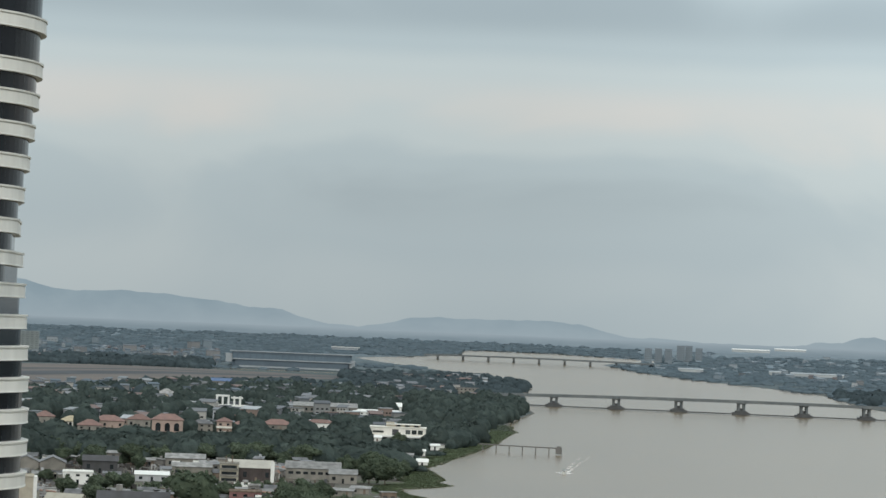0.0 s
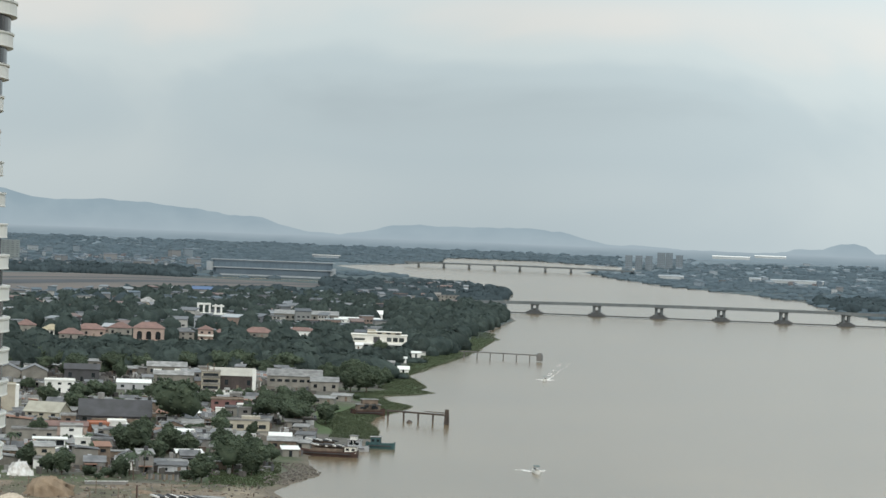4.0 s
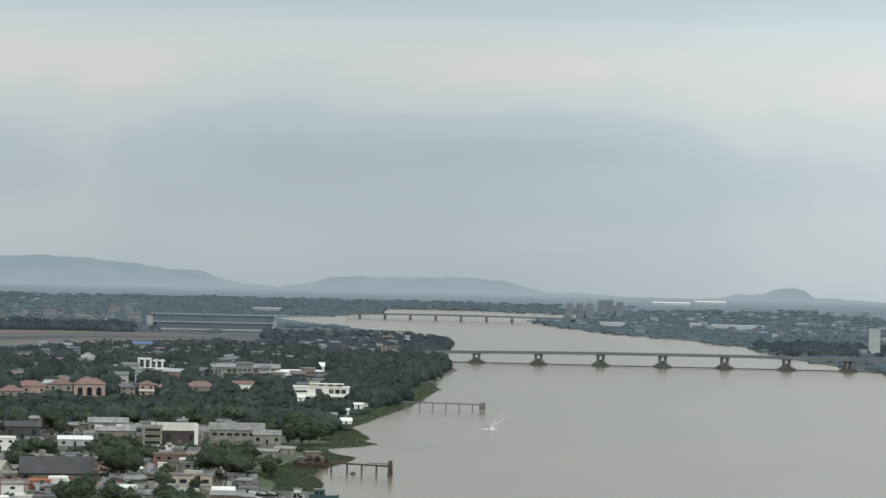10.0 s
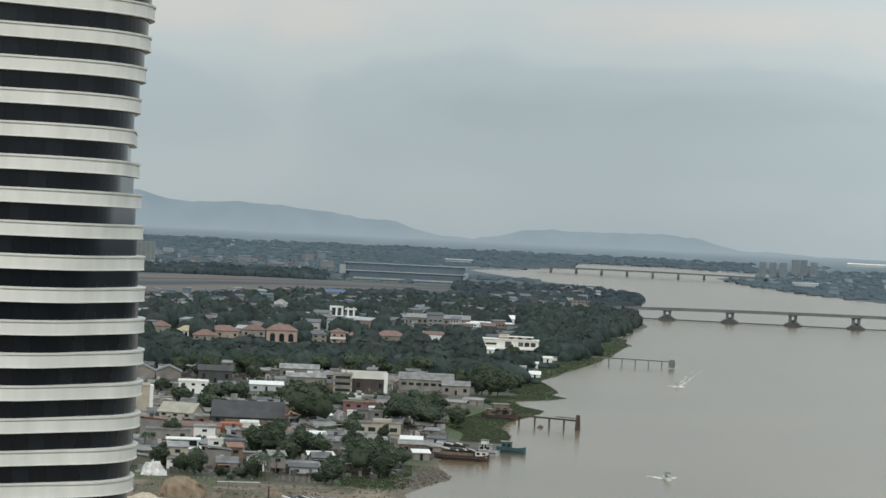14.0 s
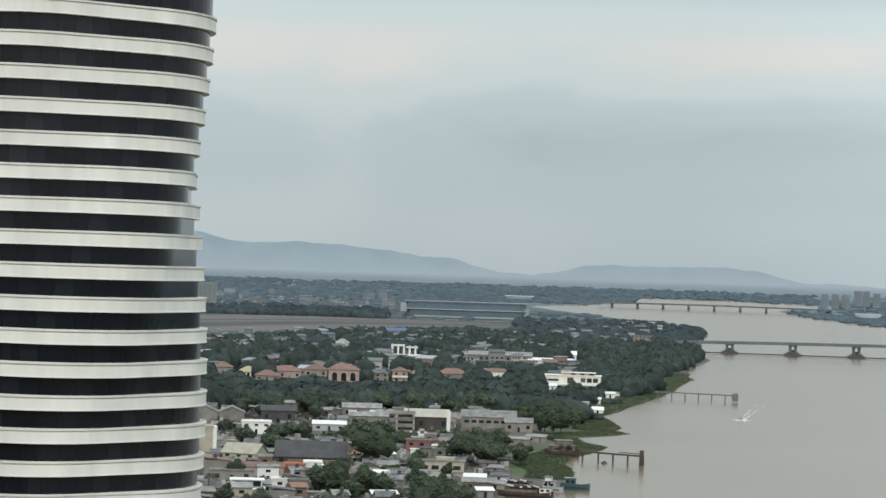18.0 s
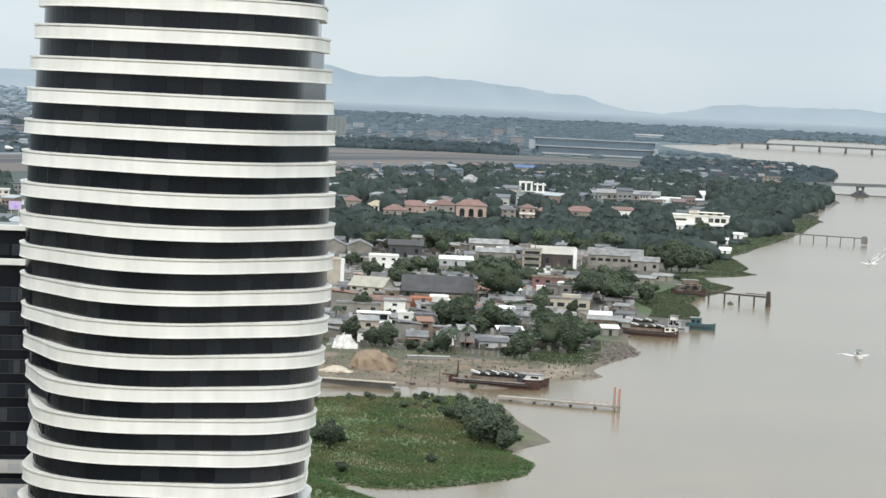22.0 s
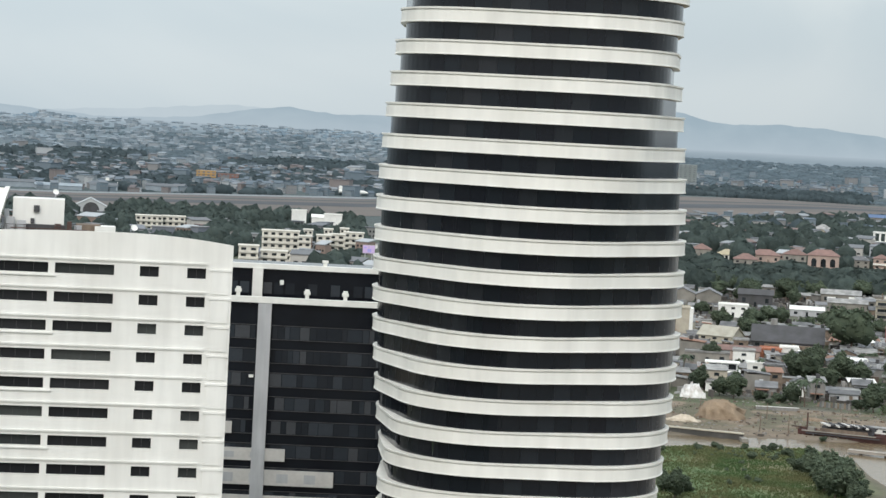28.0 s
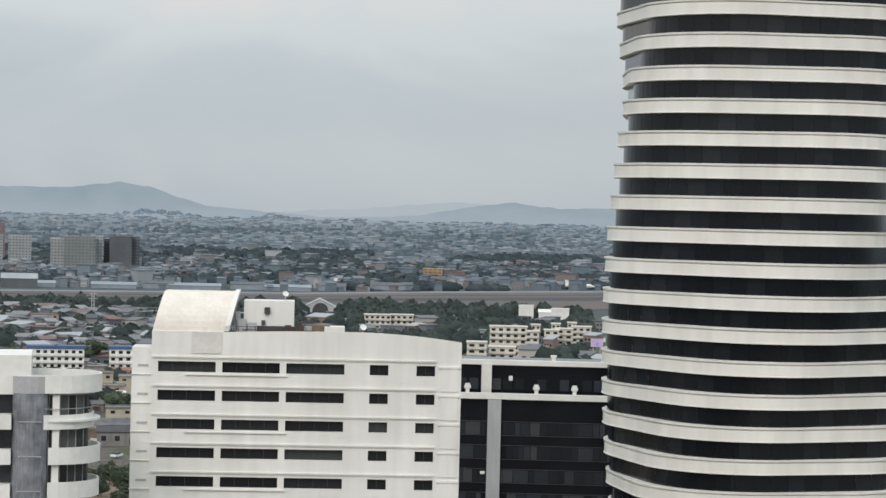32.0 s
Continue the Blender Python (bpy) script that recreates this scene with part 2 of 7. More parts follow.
def gable(w, d, h, over=0.4, thick=0.18):
    """A pitched roof over w by d, ridge along x, rising h, with thickness and overhang."""
    a, b = w / 2 + over, d / 2 + over
    drop = h * over / (d / 2)
    v = []
    for zz in (0.0, thick):
        v += [(-a, -b, zz - drop), (a, -b, zz - drop), (a, 0, zz + h), (-a, 0, zz + h), (-a, b, zz - drop), (a, b, zz - drop)]
    f = [(6, 7, 8, 9), (9, 8, 11, 10), (0, 3, 2, 1), (3, 4, 5, 2), (0, 1, 7, 6), (4, 10, 11, 5), (0, 6, 9, 3), (3, 9, 10, 4), (1, 2, 8, 7), (2, 5, 11, 8)]
    return np.array(v), np.array(f)


def hip(w, d, h, over=0.5, thick=0.2):
    """A hipped roof, as an eaves slab and four slopes."""
    a, b = w / 2 + over, d / 2 + over
    rl = max(a - b, 0.05)
    v = [(-a, -b, 0), (a, -b, 0), (a, b, 0), (-a, b, 0), (-a, -b, thick), (a, -b, thick), (a, b, thick), (-a, b, thick), (-rl, 0, h), (rl, 0, h)]
    f = [(0, 3, 2, 1), (0, 1, 5, 4), (1, 2, 6, 5), (2, 3, 7, 6), (3, 0, 4, 7), (4, 5, 9, 8), (6, 7, 8, 9), (5, 6, 9, 9), (7, 4, 8, 8)]
    quads = [q for q in f if len(set(q)) == 4]
    tris = [(q[0], q[1], q[2]) for q in f if len(set(q)) == 3]
    out = []
    for q in quads:
        out += [(q[0], q[1], q[2]), (q[0], q[2], q[3])]
    return np.array(v), np.array(out + tris)


def polar(az, r):
    """Place at an azimuth (degrees to the left of +y) and a distance from the eye's foot."""
    a = radians(az)
    return -r * math.sin(a), r * math.cos(a)


# the plain lifts gently far off, so that it meets the sky within the lens's reach
LIFT_FROM, LIFT_TO = 3000.0, 4850.0


def ground_z(r):
    r = np.asarray(r, float)
    s = np.clip((r - LIFT_FROM) / (LIFT_TO - LIFT_FROM), 0, None)
    e0 = math.degrees(math.atan(72.0 / LIFT_FROM))
    return np.where(r < LIFT_FROM, 0.0, 72.0 - r * np.tan(np.radians(e0 + (0.30 - e0) * s**0.8)))
# ---- river and land ----
SHORE_NEAR = [(40, -400), (30, 60), (-30, 200), (-62, 330), (-70, 382), (-74, 397), (-81, 404), (-86, 413), (-78, 409), (-70, 411), (-62, 420), (-57, 427),
              (-53, 437), (-53, 450), (-60, 462), (-53, 481), (-58, 494), (-64, 509), (-70, 530), (-82, 545), (-98, 535), (-113, 525), (-165, 505), (-168, 528),
              (-118, 546), (-100, 555), (-76, 563), (-68, 572), (-66, 586), (-53, 601), (-58, 616), (-55, 640), (-49, 664), (-54, 687), (-57, 716)]
SHORE_MID = [(-46, 740), (-38, 775), (-40, 814), (-46, 846), (-44, 872), (-40, 897), (-33, 938), (-43, 957), (-49, 984), (-34, 1003), (-27, 1019), (-34, 1034), (-32, 1056), (-37, 1090), (-43, 1133), (-36, 1176), (-27, 1248),
             (-10, 1401), (1, 1553), (-4, 1685), (17, 1911), (5, 2114), (5, 2370), (20, 2653), (6, 2828), (-42, 3050), (-79, 3159), (-194, 3415), (-251, 3560)]
SHORE_FAR = [(-174, 3688), (-97, 3896), (-92, 4086), (59, 4115), (203, 3990), (260, 3930), (165, 3800), (135, 3689), (177, 3443), (245, 3230), (343, 3042), (387, 2920),
             (372, 2452), (396, 2071), (470, 1700), (620, 1200), (700, 500), (700, -400)]
RIVER = np.array(SHORE_NEAR + SHORE_MID + SHORE_FAR, float)


def shore_distance(x, y):
    """Signed distance to the river's edge: positive on land."""
    x, y = np.asarray(x, float).ravel(), np.asarray(y, float).ravel()
    best, inside = np.full(x.shape, 1e9), np.zeros(x.shape, bool)
    for (ax, ay), (bx, by) in zip(RIVER, np.roll(RIVER, -1, 0)):
        dx, dy = bx - ax, by - ay
        t = np.clip(((x - ax) * dx + (y - ay) * dy) / (dx * dx + dy * dy), 0, 1)
        best = np.minimum(best, np.hypot(x - ax - t * dx, y - ay - t * dy))
        if ay != by:
            cross = (ay > y) != (by > y)
            inside ^= cross & (x < dx * (y - ay) / dy + ax)
    return np.where(inside, -best, best)


def value_noise(x, y, size, seed=0):
    """Smooth noise on the plan, 0 to 1."""
    g = np.random.RandomState(seed).rand(64, 64)
    u, v = np.asarray(x) / size, np.asarray(y) / size
    i, j = np.floor(u).astype(int), np.floor(v).astype(int)
    fu, fv = u - i, v - j
    fu, fv = fu * fu * (3 - 2 * fu), fv * fv * (3 - 2 * fv)
    a, b, c, d = g[i % 64, j % 64], g[(i + 1) % 64, j % 64], g[i % 64, (j + 1) % 64], g[(i + 1) % 64, (j + 1) % 64]
    return (a * (1 - fu) + b * fu) * (1 - fv) + (c * (1 - fu) + d * fu) * fv


def sheet(name, azimuths, radii, height):
    """A sheet round the eye's foot over all azimuths; height(x, y, r) gives its z."""
    az, rr = np.meshgrid(np.radians(azimuths), radii, indexing="ij")
    x, y = -rr * np.sin(az), rr * np.cos(az)
    z = height(x.ravel(), y.ravel(), rr.ravel()).reshape(x.shape)
    n, m = x.shape
    idx = np.arange(n * m).reshape(n, m)
    f = np.stack([idx[:-1, :-1], idx[:-1, 1:], idx[1:, 1:], idx[1:, :-1]], -1).reshape(-1, 4)
    return mesh_np(name, np.stack([x, y, z], -1).reshape(-1, 3), f[:, ::-1]), x.ravel(), y.ravel(), rr.ravel()


FINE_AZ = np.concatenate([np.arange(-180, -15, 5.0), np.arange(-15, 38, 0.11), np.arange(38, 181, 5.0)])
FINE_AZ[-1] = 180.0
RADII = np.concatenate([[0.01, 60.0, 150.0, 250.0, 340.0], np.geomspace(380, 4890, 330)])


def land_z(x, y, r):
    d = shore_distance(x, y)
    z = np.clip(d * 0.22, -2.5, 0.4) + 0.3 * value_noise(x, y, 14.0, 3) * np.clip(d / 6, 0, 1)
    return z + ground_z(r)


ground_mesh, gx, gy, gr = sheet("ground", FINE_AZ, RADII, land_z)
gd = shore_distance(gx, gy)
ga = np.degrees(np.arctan2(-gx, gy))
cover = np.zeros((len(gx), 4), np.float32)
gn1 = value_noise(gx, gy, 23.0, 5)
gn3 = value_noise(gx, gy, 5.0, 7)


def blend(colour, where):
    w = np.clip(where, 0, 1)[:, None].astype(np.float32)
    cover[:, :3] = cover[:, :3] * (1 - w) + np.array(colour, np.float32) * w


blend((0.115, 0.107, 0.092), np.ones(len(gx)))                         # trodden earth and paving between houses
blend((0.085, 0.10, 0.055), (gn1 - 0.45) * 4)                       # weeds
blend((0.066, 0.090, 0.094), np.clip((gr - 1100) / 700, 0, 1))      # far ground, half tree and half roof, blued by painted haze
# farther out the painted haze grows: ground paler and bluer still
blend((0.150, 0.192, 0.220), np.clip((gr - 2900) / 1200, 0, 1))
meadow = ((gr < 555) & (gx > -190) & (gy > 300)).astype(float)
blend((0.104, 0.150, 0.064), meadow)
blend((0.158, 0.152, 0.082), meadow * np.clip((gn1 * 0.6 + gn3 * 0.4 - 0.45) * 5, 0, 1) * np.clip((gd - 6) / 14, 0, 1))
yard = ((gr > 556) & (gr < 625) & (ga > 5.0)).astype(float)
blend((0.21, 0.165, 0.122), yard * np.clip(1.25 - gn3 * 0.7, 0, 1))
blend((0.10, 0.098, 0.062), yard * np.clip((gn1 - 0.5) * 5, 0, 0.8) * (gn3 > 0.35))
blend((0.27, 0.225, 0.165), ((gr > 575) & (gr < 622) & (ga < 6.6) & (gx < -40)).astype(float) * np.clip(1.2 - gn3 * 0.6, 0, 1))
blend((0.30, 0.26, 0.20), np.clip(1.6 - np.hypot(gx + 79, (gy - 768) * 0.5) / 6.0, 0, 1))       # bare yard by the river
green = ((gr > 626) & (gr < 662) & (ga > 5.2) & (ga < 7.0)) | ((gr > 790) & (gr < 1560) & (ga < 4.3) & (gd < 13 + 7 * gn1)) | ((gr > 790) & (gr < 920) & (ga < 4.4))
blend((0.078, 0.112, 0.048), green * np.clip(1.25 - gn3 * 0.5, 0, 1))
blend((0.150, 0.126, 0.098), 1 - np.clip(gd * np.where(green & (gr > 780), 3.0, 1.0) / (4.0 + 6.0 * ((ga < 7.3) & (gr > 465) & (gr < 530)) + 5.0 * (gx > -75) * (gr > 600) * (gr < 700)), 0, 1))            # wet mud at the edge
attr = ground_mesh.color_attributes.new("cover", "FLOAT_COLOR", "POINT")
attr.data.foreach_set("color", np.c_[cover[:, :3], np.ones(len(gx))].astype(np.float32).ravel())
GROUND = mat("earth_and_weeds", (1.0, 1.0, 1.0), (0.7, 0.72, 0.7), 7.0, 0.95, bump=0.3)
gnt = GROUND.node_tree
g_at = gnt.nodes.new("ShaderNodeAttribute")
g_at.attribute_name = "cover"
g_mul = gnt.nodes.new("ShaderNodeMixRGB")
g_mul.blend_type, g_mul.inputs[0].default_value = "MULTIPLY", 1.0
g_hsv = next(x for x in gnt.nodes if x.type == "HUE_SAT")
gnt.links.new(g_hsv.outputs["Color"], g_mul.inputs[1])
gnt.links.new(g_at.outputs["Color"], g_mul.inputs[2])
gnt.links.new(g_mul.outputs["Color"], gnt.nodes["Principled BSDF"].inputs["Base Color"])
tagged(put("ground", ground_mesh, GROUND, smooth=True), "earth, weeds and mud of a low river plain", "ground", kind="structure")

WATER = mat("muddy_river_water", (0.172, 0.131, 0.079), (0.144, 0.110, 0.067), 120.0, 0.2, spec=0.36)
w_nt = WATER.node_tree
w_b = w_nt.nodes.new("ShaderNodeBump")
w_b.inputs["Strength"].default_value, w_b.inputs["Distance"].default_value = 0.26, 0.25
w_no = w_nt.nodes.new("ShaderNodeTexNoise")
w_no.inputs["Scale"].default_value, w_no.inputs["Detail"].default_value = 0.35, 6.0
w_t = w_nt.nodes.new("ShaderNodeTexCoord")
w_nt.links.new(w_t.outputs["Object"], w_no.inputs["Vector"])
w_nt.links.new(w_no.outputs["Fac"], w_b.inputs["Height"])
w_nt.links.new(w_b.outputs["Normal"], w_nt.nodes["Principled BSDF"].inputs["Normal"])
water_mesh = sheet("water", np.arange(-180, 181, 2.0), np.concatenate([[1.0, 100.0, 400.0, 1000.0], np.arange(2000, 4500, 80.0)]), lambda x, y, r: ground_z(r))[0]
tagged(put("water", water_mesh, WATER, smooth=True), "broad calm river of muddy grey-brown water", "river", kind="structure")

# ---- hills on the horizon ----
# the hills glow; their haze is put into the emission colour
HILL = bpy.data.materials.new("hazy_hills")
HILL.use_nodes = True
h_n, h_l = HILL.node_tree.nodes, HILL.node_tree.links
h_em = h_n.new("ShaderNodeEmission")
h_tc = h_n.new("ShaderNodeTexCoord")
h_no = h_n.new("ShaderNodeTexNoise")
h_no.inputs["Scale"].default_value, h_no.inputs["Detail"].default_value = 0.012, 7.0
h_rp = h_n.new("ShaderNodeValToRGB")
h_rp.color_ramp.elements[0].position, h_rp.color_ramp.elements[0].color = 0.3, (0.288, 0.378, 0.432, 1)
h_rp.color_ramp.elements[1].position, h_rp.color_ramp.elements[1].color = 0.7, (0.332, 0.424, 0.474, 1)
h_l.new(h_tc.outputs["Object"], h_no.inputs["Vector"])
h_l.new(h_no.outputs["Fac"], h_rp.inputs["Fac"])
# paler towards the foot: mist painted into the glowing colour
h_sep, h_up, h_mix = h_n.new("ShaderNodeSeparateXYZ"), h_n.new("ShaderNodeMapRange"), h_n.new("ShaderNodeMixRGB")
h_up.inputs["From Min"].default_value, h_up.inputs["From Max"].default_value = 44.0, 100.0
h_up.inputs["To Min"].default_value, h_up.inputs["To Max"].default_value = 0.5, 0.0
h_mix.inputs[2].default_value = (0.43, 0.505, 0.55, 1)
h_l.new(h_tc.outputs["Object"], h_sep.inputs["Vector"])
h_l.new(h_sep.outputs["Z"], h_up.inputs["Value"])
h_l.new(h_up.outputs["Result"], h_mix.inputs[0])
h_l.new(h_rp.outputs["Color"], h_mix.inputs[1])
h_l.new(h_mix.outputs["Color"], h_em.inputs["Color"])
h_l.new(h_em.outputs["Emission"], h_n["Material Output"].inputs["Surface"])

RIDGE_WEST = [(38, 0.35), (34.8, 0.38), (32.7, 0.44), (31.8, 0.58), (31.1, 0.47), (30.4, 0.21), (29.6, 0.03), (28.7, -0.07), (27.6, -0.15), (26.5, -0.22), (25.1, -0.16),
              (24.2, -0.05), (23.5, 0.07), (23.0, 0.17), (22.6, 0.23), (22.0, 0.31), (21.6, 0.24), (20.8, 0.15), (19.7, 0.20), (17.5, 0.3), (15.5, 0.5), (13.5, 0.66), (12.2, 0.62)]
RIDGE_NORTH = [(11.6, 0.48), (10.9, 0.42), (9.8, 0.45), (8.7, 0.43), (7.6, 0.33), (6.7, 0.17), (5.9, 0.15), (5.3, -0.02), (4.7, -0.13), (4.0, -0.16), (3.4, -0.09), (2.7, 0.07),
               (2.0, 0.14), (1.3, 0.13), (0.7, 0.11), (0.0, 0.16), (-0.8, 0.16), (-1.5, 0.09), (-2.2, -0.08), (-2.7, -0.16), (-4.3, -0.2), (-7.1, -0.2), (-7.3, -0.11),
               (-8.0, -0.08), (-8.2, 0.01), (-8.45, 0.09), (-8.75, 0.11), (-9.05, 0.05), (-9.3, -0.13), (-10.8, -0.22), (-15, -0.24), (-20, -0.2)]
ridge = np.array(RIDGE_WEST + RIDGE_NORTH)[::-1]


def hills(name, near, far, scale, drop, label, seed, m=HILL, shift=0.0, az0=-19.5, crest=ridge):
    """A ridge with a rising near face and a crest line, over the whole far horizon."""
    az = np.arange(az0, 38, 0.05)
    top = np.interp(az + shift, crest[:, 0], crest[:, 1])
    rough = (value_noise(az * 100, az * 0, 22.0, seed) - 0.5) * 0.035 + (value_noise(az * 100, az * 0, 90.0, seed + 1) - 0.5) * 0.05
    top = (top + 0.35) * scale - 0.35 + rough * scale - drop
    v = []
    for k, (r, e) in enumerate(((near, -0.42 + 0 * az), ((near * 2 + far) / 3, -0.42 + (top + 0.42) * 0.55), (far, top))):
        a = np.radians(az)
        v.append(np.stack([-r * np.sin(a), r * np.cos(a), 72 + r * np.tan(np.radians(e))], -1))
    n = len(az)
    v = np.concatenate(v)
    i = np.arange(n - 1)
    f = np.concatenate([np.stack([i + k * n, i + 1 + k * n, i + 1 + (k + 1) * n, i + (k + 1) * n], -1) for k in range(2)])
    return tagged(put(name, mesh_np(name, v, f), m, smooth=True), label, "hills", kind="structure")


# the last of the plain before the hills, its haze painted into a glow
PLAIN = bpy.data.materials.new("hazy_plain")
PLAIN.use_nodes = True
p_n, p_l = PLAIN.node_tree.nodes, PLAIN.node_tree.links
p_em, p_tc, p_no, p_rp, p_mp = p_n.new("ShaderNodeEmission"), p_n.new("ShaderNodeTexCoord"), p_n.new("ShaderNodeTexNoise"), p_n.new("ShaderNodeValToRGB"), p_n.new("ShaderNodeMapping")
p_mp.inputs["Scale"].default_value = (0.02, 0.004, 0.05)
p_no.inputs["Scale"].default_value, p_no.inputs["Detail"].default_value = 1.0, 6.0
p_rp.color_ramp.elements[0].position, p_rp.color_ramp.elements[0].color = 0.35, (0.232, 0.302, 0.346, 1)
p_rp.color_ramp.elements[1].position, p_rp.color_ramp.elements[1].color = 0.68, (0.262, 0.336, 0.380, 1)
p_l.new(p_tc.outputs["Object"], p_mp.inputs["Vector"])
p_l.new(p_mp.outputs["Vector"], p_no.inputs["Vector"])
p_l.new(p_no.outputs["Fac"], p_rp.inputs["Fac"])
# haze painted paler with distance, up to the foot of the hills
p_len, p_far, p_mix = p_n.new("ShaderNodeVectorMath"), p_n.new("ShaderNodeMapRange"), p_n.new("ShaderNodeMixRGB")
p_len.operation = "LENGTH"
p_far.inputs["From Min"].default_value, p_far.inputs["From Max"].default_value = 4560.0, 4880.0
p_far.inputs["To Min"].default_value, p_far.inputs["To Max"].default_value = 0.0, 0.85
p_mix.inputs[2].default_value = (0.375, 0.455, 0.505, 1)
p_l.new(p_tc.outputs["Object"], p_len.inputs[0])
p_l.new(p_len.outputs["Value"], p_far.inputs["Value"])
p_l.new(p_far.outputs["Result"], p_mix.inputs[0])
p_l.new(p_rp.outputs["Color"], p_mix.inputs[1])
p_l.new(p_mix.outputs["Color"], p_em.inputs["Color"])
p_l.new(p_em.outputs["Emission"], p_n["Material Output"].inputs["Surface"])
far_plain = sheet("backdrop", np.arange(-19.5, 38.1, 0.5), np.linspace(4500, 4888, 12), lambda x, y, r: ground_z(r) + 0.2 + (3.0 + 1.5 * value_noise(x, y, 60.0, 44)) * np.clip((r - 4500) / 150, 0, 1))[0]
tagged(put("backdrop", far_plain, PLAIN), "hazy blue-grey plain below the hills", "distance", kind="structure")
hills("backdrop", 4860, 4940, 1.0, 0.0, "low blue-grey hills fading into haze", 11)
# a paler glow for the ridge behind: more haze in the colour
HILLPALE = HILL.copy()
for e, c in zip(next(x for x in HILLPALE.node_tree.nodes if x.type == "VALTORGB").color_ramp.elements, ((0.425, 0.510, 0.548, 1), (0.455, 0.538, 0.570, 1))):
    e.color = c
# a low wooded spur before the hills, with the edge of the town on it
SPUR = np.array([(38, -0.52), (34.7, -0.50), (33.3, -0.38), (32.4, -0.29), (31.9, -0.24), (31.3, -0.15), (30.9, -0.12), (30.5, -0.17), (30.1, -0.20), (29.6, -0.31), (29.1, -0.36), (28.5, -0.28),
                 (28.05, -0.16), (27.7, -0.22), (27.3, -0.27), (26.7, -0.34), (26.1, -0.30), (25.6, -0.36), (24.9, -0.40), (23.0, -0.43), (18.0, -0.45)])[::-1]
# the spur's haze is painted into its glow too
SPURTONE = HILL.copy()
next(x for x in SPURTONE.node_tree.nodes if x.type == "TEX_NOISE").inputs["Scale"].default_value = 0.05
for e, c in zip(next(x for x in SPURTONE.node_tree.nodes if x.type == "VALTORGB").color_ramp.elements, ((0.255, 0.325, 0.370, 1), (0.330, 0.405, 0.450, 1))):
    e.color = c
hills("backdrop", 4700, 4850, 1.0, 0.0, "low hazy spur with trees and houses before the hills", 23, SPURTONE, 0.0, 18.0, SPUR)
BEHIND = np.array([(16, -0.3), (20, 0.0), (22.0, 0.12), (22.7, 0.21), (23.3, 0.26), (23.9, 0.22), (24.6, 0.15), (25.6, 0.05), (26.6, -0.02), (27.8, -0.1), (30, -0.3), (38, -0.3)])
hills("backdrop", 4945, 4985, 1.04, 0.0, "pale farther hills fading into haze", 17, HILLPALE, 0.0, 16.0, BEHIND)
# ---- the twisted tower ----
TOWER_AZ, TOWER_D = 15.87, 266.0
HALF, SMALL = 16.0, 11.2          # half the plan's width on a face, radius of its corners
STOREY, BAND_TOP, BAND_H = 3.537, 74.44, 1.66
LAST_LOW = 7                      # topmost storey of the usual height


def plan(offset, turn, n=18):
    """Outline of the rounded square, grown by offset, turned by degrees."""
    pts = []
    r = SMALL + offset
    c = HALF - SMALL
    for q, (sx, sy) in enumerate(((1, 1), (-1, 1), (-1, -1), (1, -1))):
        for i in range(n):
            a = math.pi / 2 * (q + i / (n - 1))
            pts.append((sx * c + r * math.cos(a), sy * c + r * math.sin(a)))
        nx = ((1, 1), (-1, 1), (-1, -1), (1, -1))[(q + 1) % 4]
        a = math.pi / 2 * (q + 1)
        p, e = (sx * c + r * math.cos(a), sy * c + r * math.sin(a)), (nx[0] * c + r * math.cos(a), nx[1] * c + r * math.sin(a))
        for k in (0.25, 0.5, 0.75):
            pts.append((p[0] + (e[0] - p[0]) * k, p[1] + (e[1] - p[1]) * k))
    t = radians(turn)
    p = np.array(pts)
    return np.stack([p[:, 0] * math.cos(t) - p[:, 1] * math.sin(t), p[:, 0] * math.sin(t) + p[:, 1] * math.cos(t)], -1)


def ring(profile, turn, pieces, gap):
    """A closed band round the plan, lofted along (offset, z), cut into pieces with a narrow gap between them."""
    rings = []
    for o, z in profile:
        p = plan(o, turn)
        rings.append(np.c_[p, np.full(len(p), z)])
    rings = np.array(rings)
    m = rings.shape[1]
    step = np.linalg.norm(np.roll(rings[0, :, :2], -1, 0) - rings[0, :, :2], axis=1)
    length = np.r_[0, np.cumsum(step)]
    total = length[-1]
    closed = np.concatenate([rings, rings[:, :1]], 1)
    vs, fs, base = [], [], 0
    for k in range(pieces):
        a, b = total * k / pieces + gap / 2, total * (k + 1) / pieces - gap / 2
        at = np.unique(np.r_[a, length[(length > a) & (length < b)], b])
        seg = np.stack([[np.interp(at, length, closed[j, :, d]) for d in range(3)] for j in range(len(profile))])  # profile, xyz, at
        seg = seg.transpose(0, 2, 1)
        np_, na = seg.shape[:2]
        vs.append(seg.reshape(-1, 3))
        idx = base + np.arange(np_ * na).reshape(np_, na)
        fs.append(np.stack([idx[:-1, :-1], idx[:-1, 1:], idx[1:, 1:], idx[1:, :-1]], -1).reshape(-1, 4))
        base += np_ * na
    return np.concatenate(vs), np.concatenate(fs)


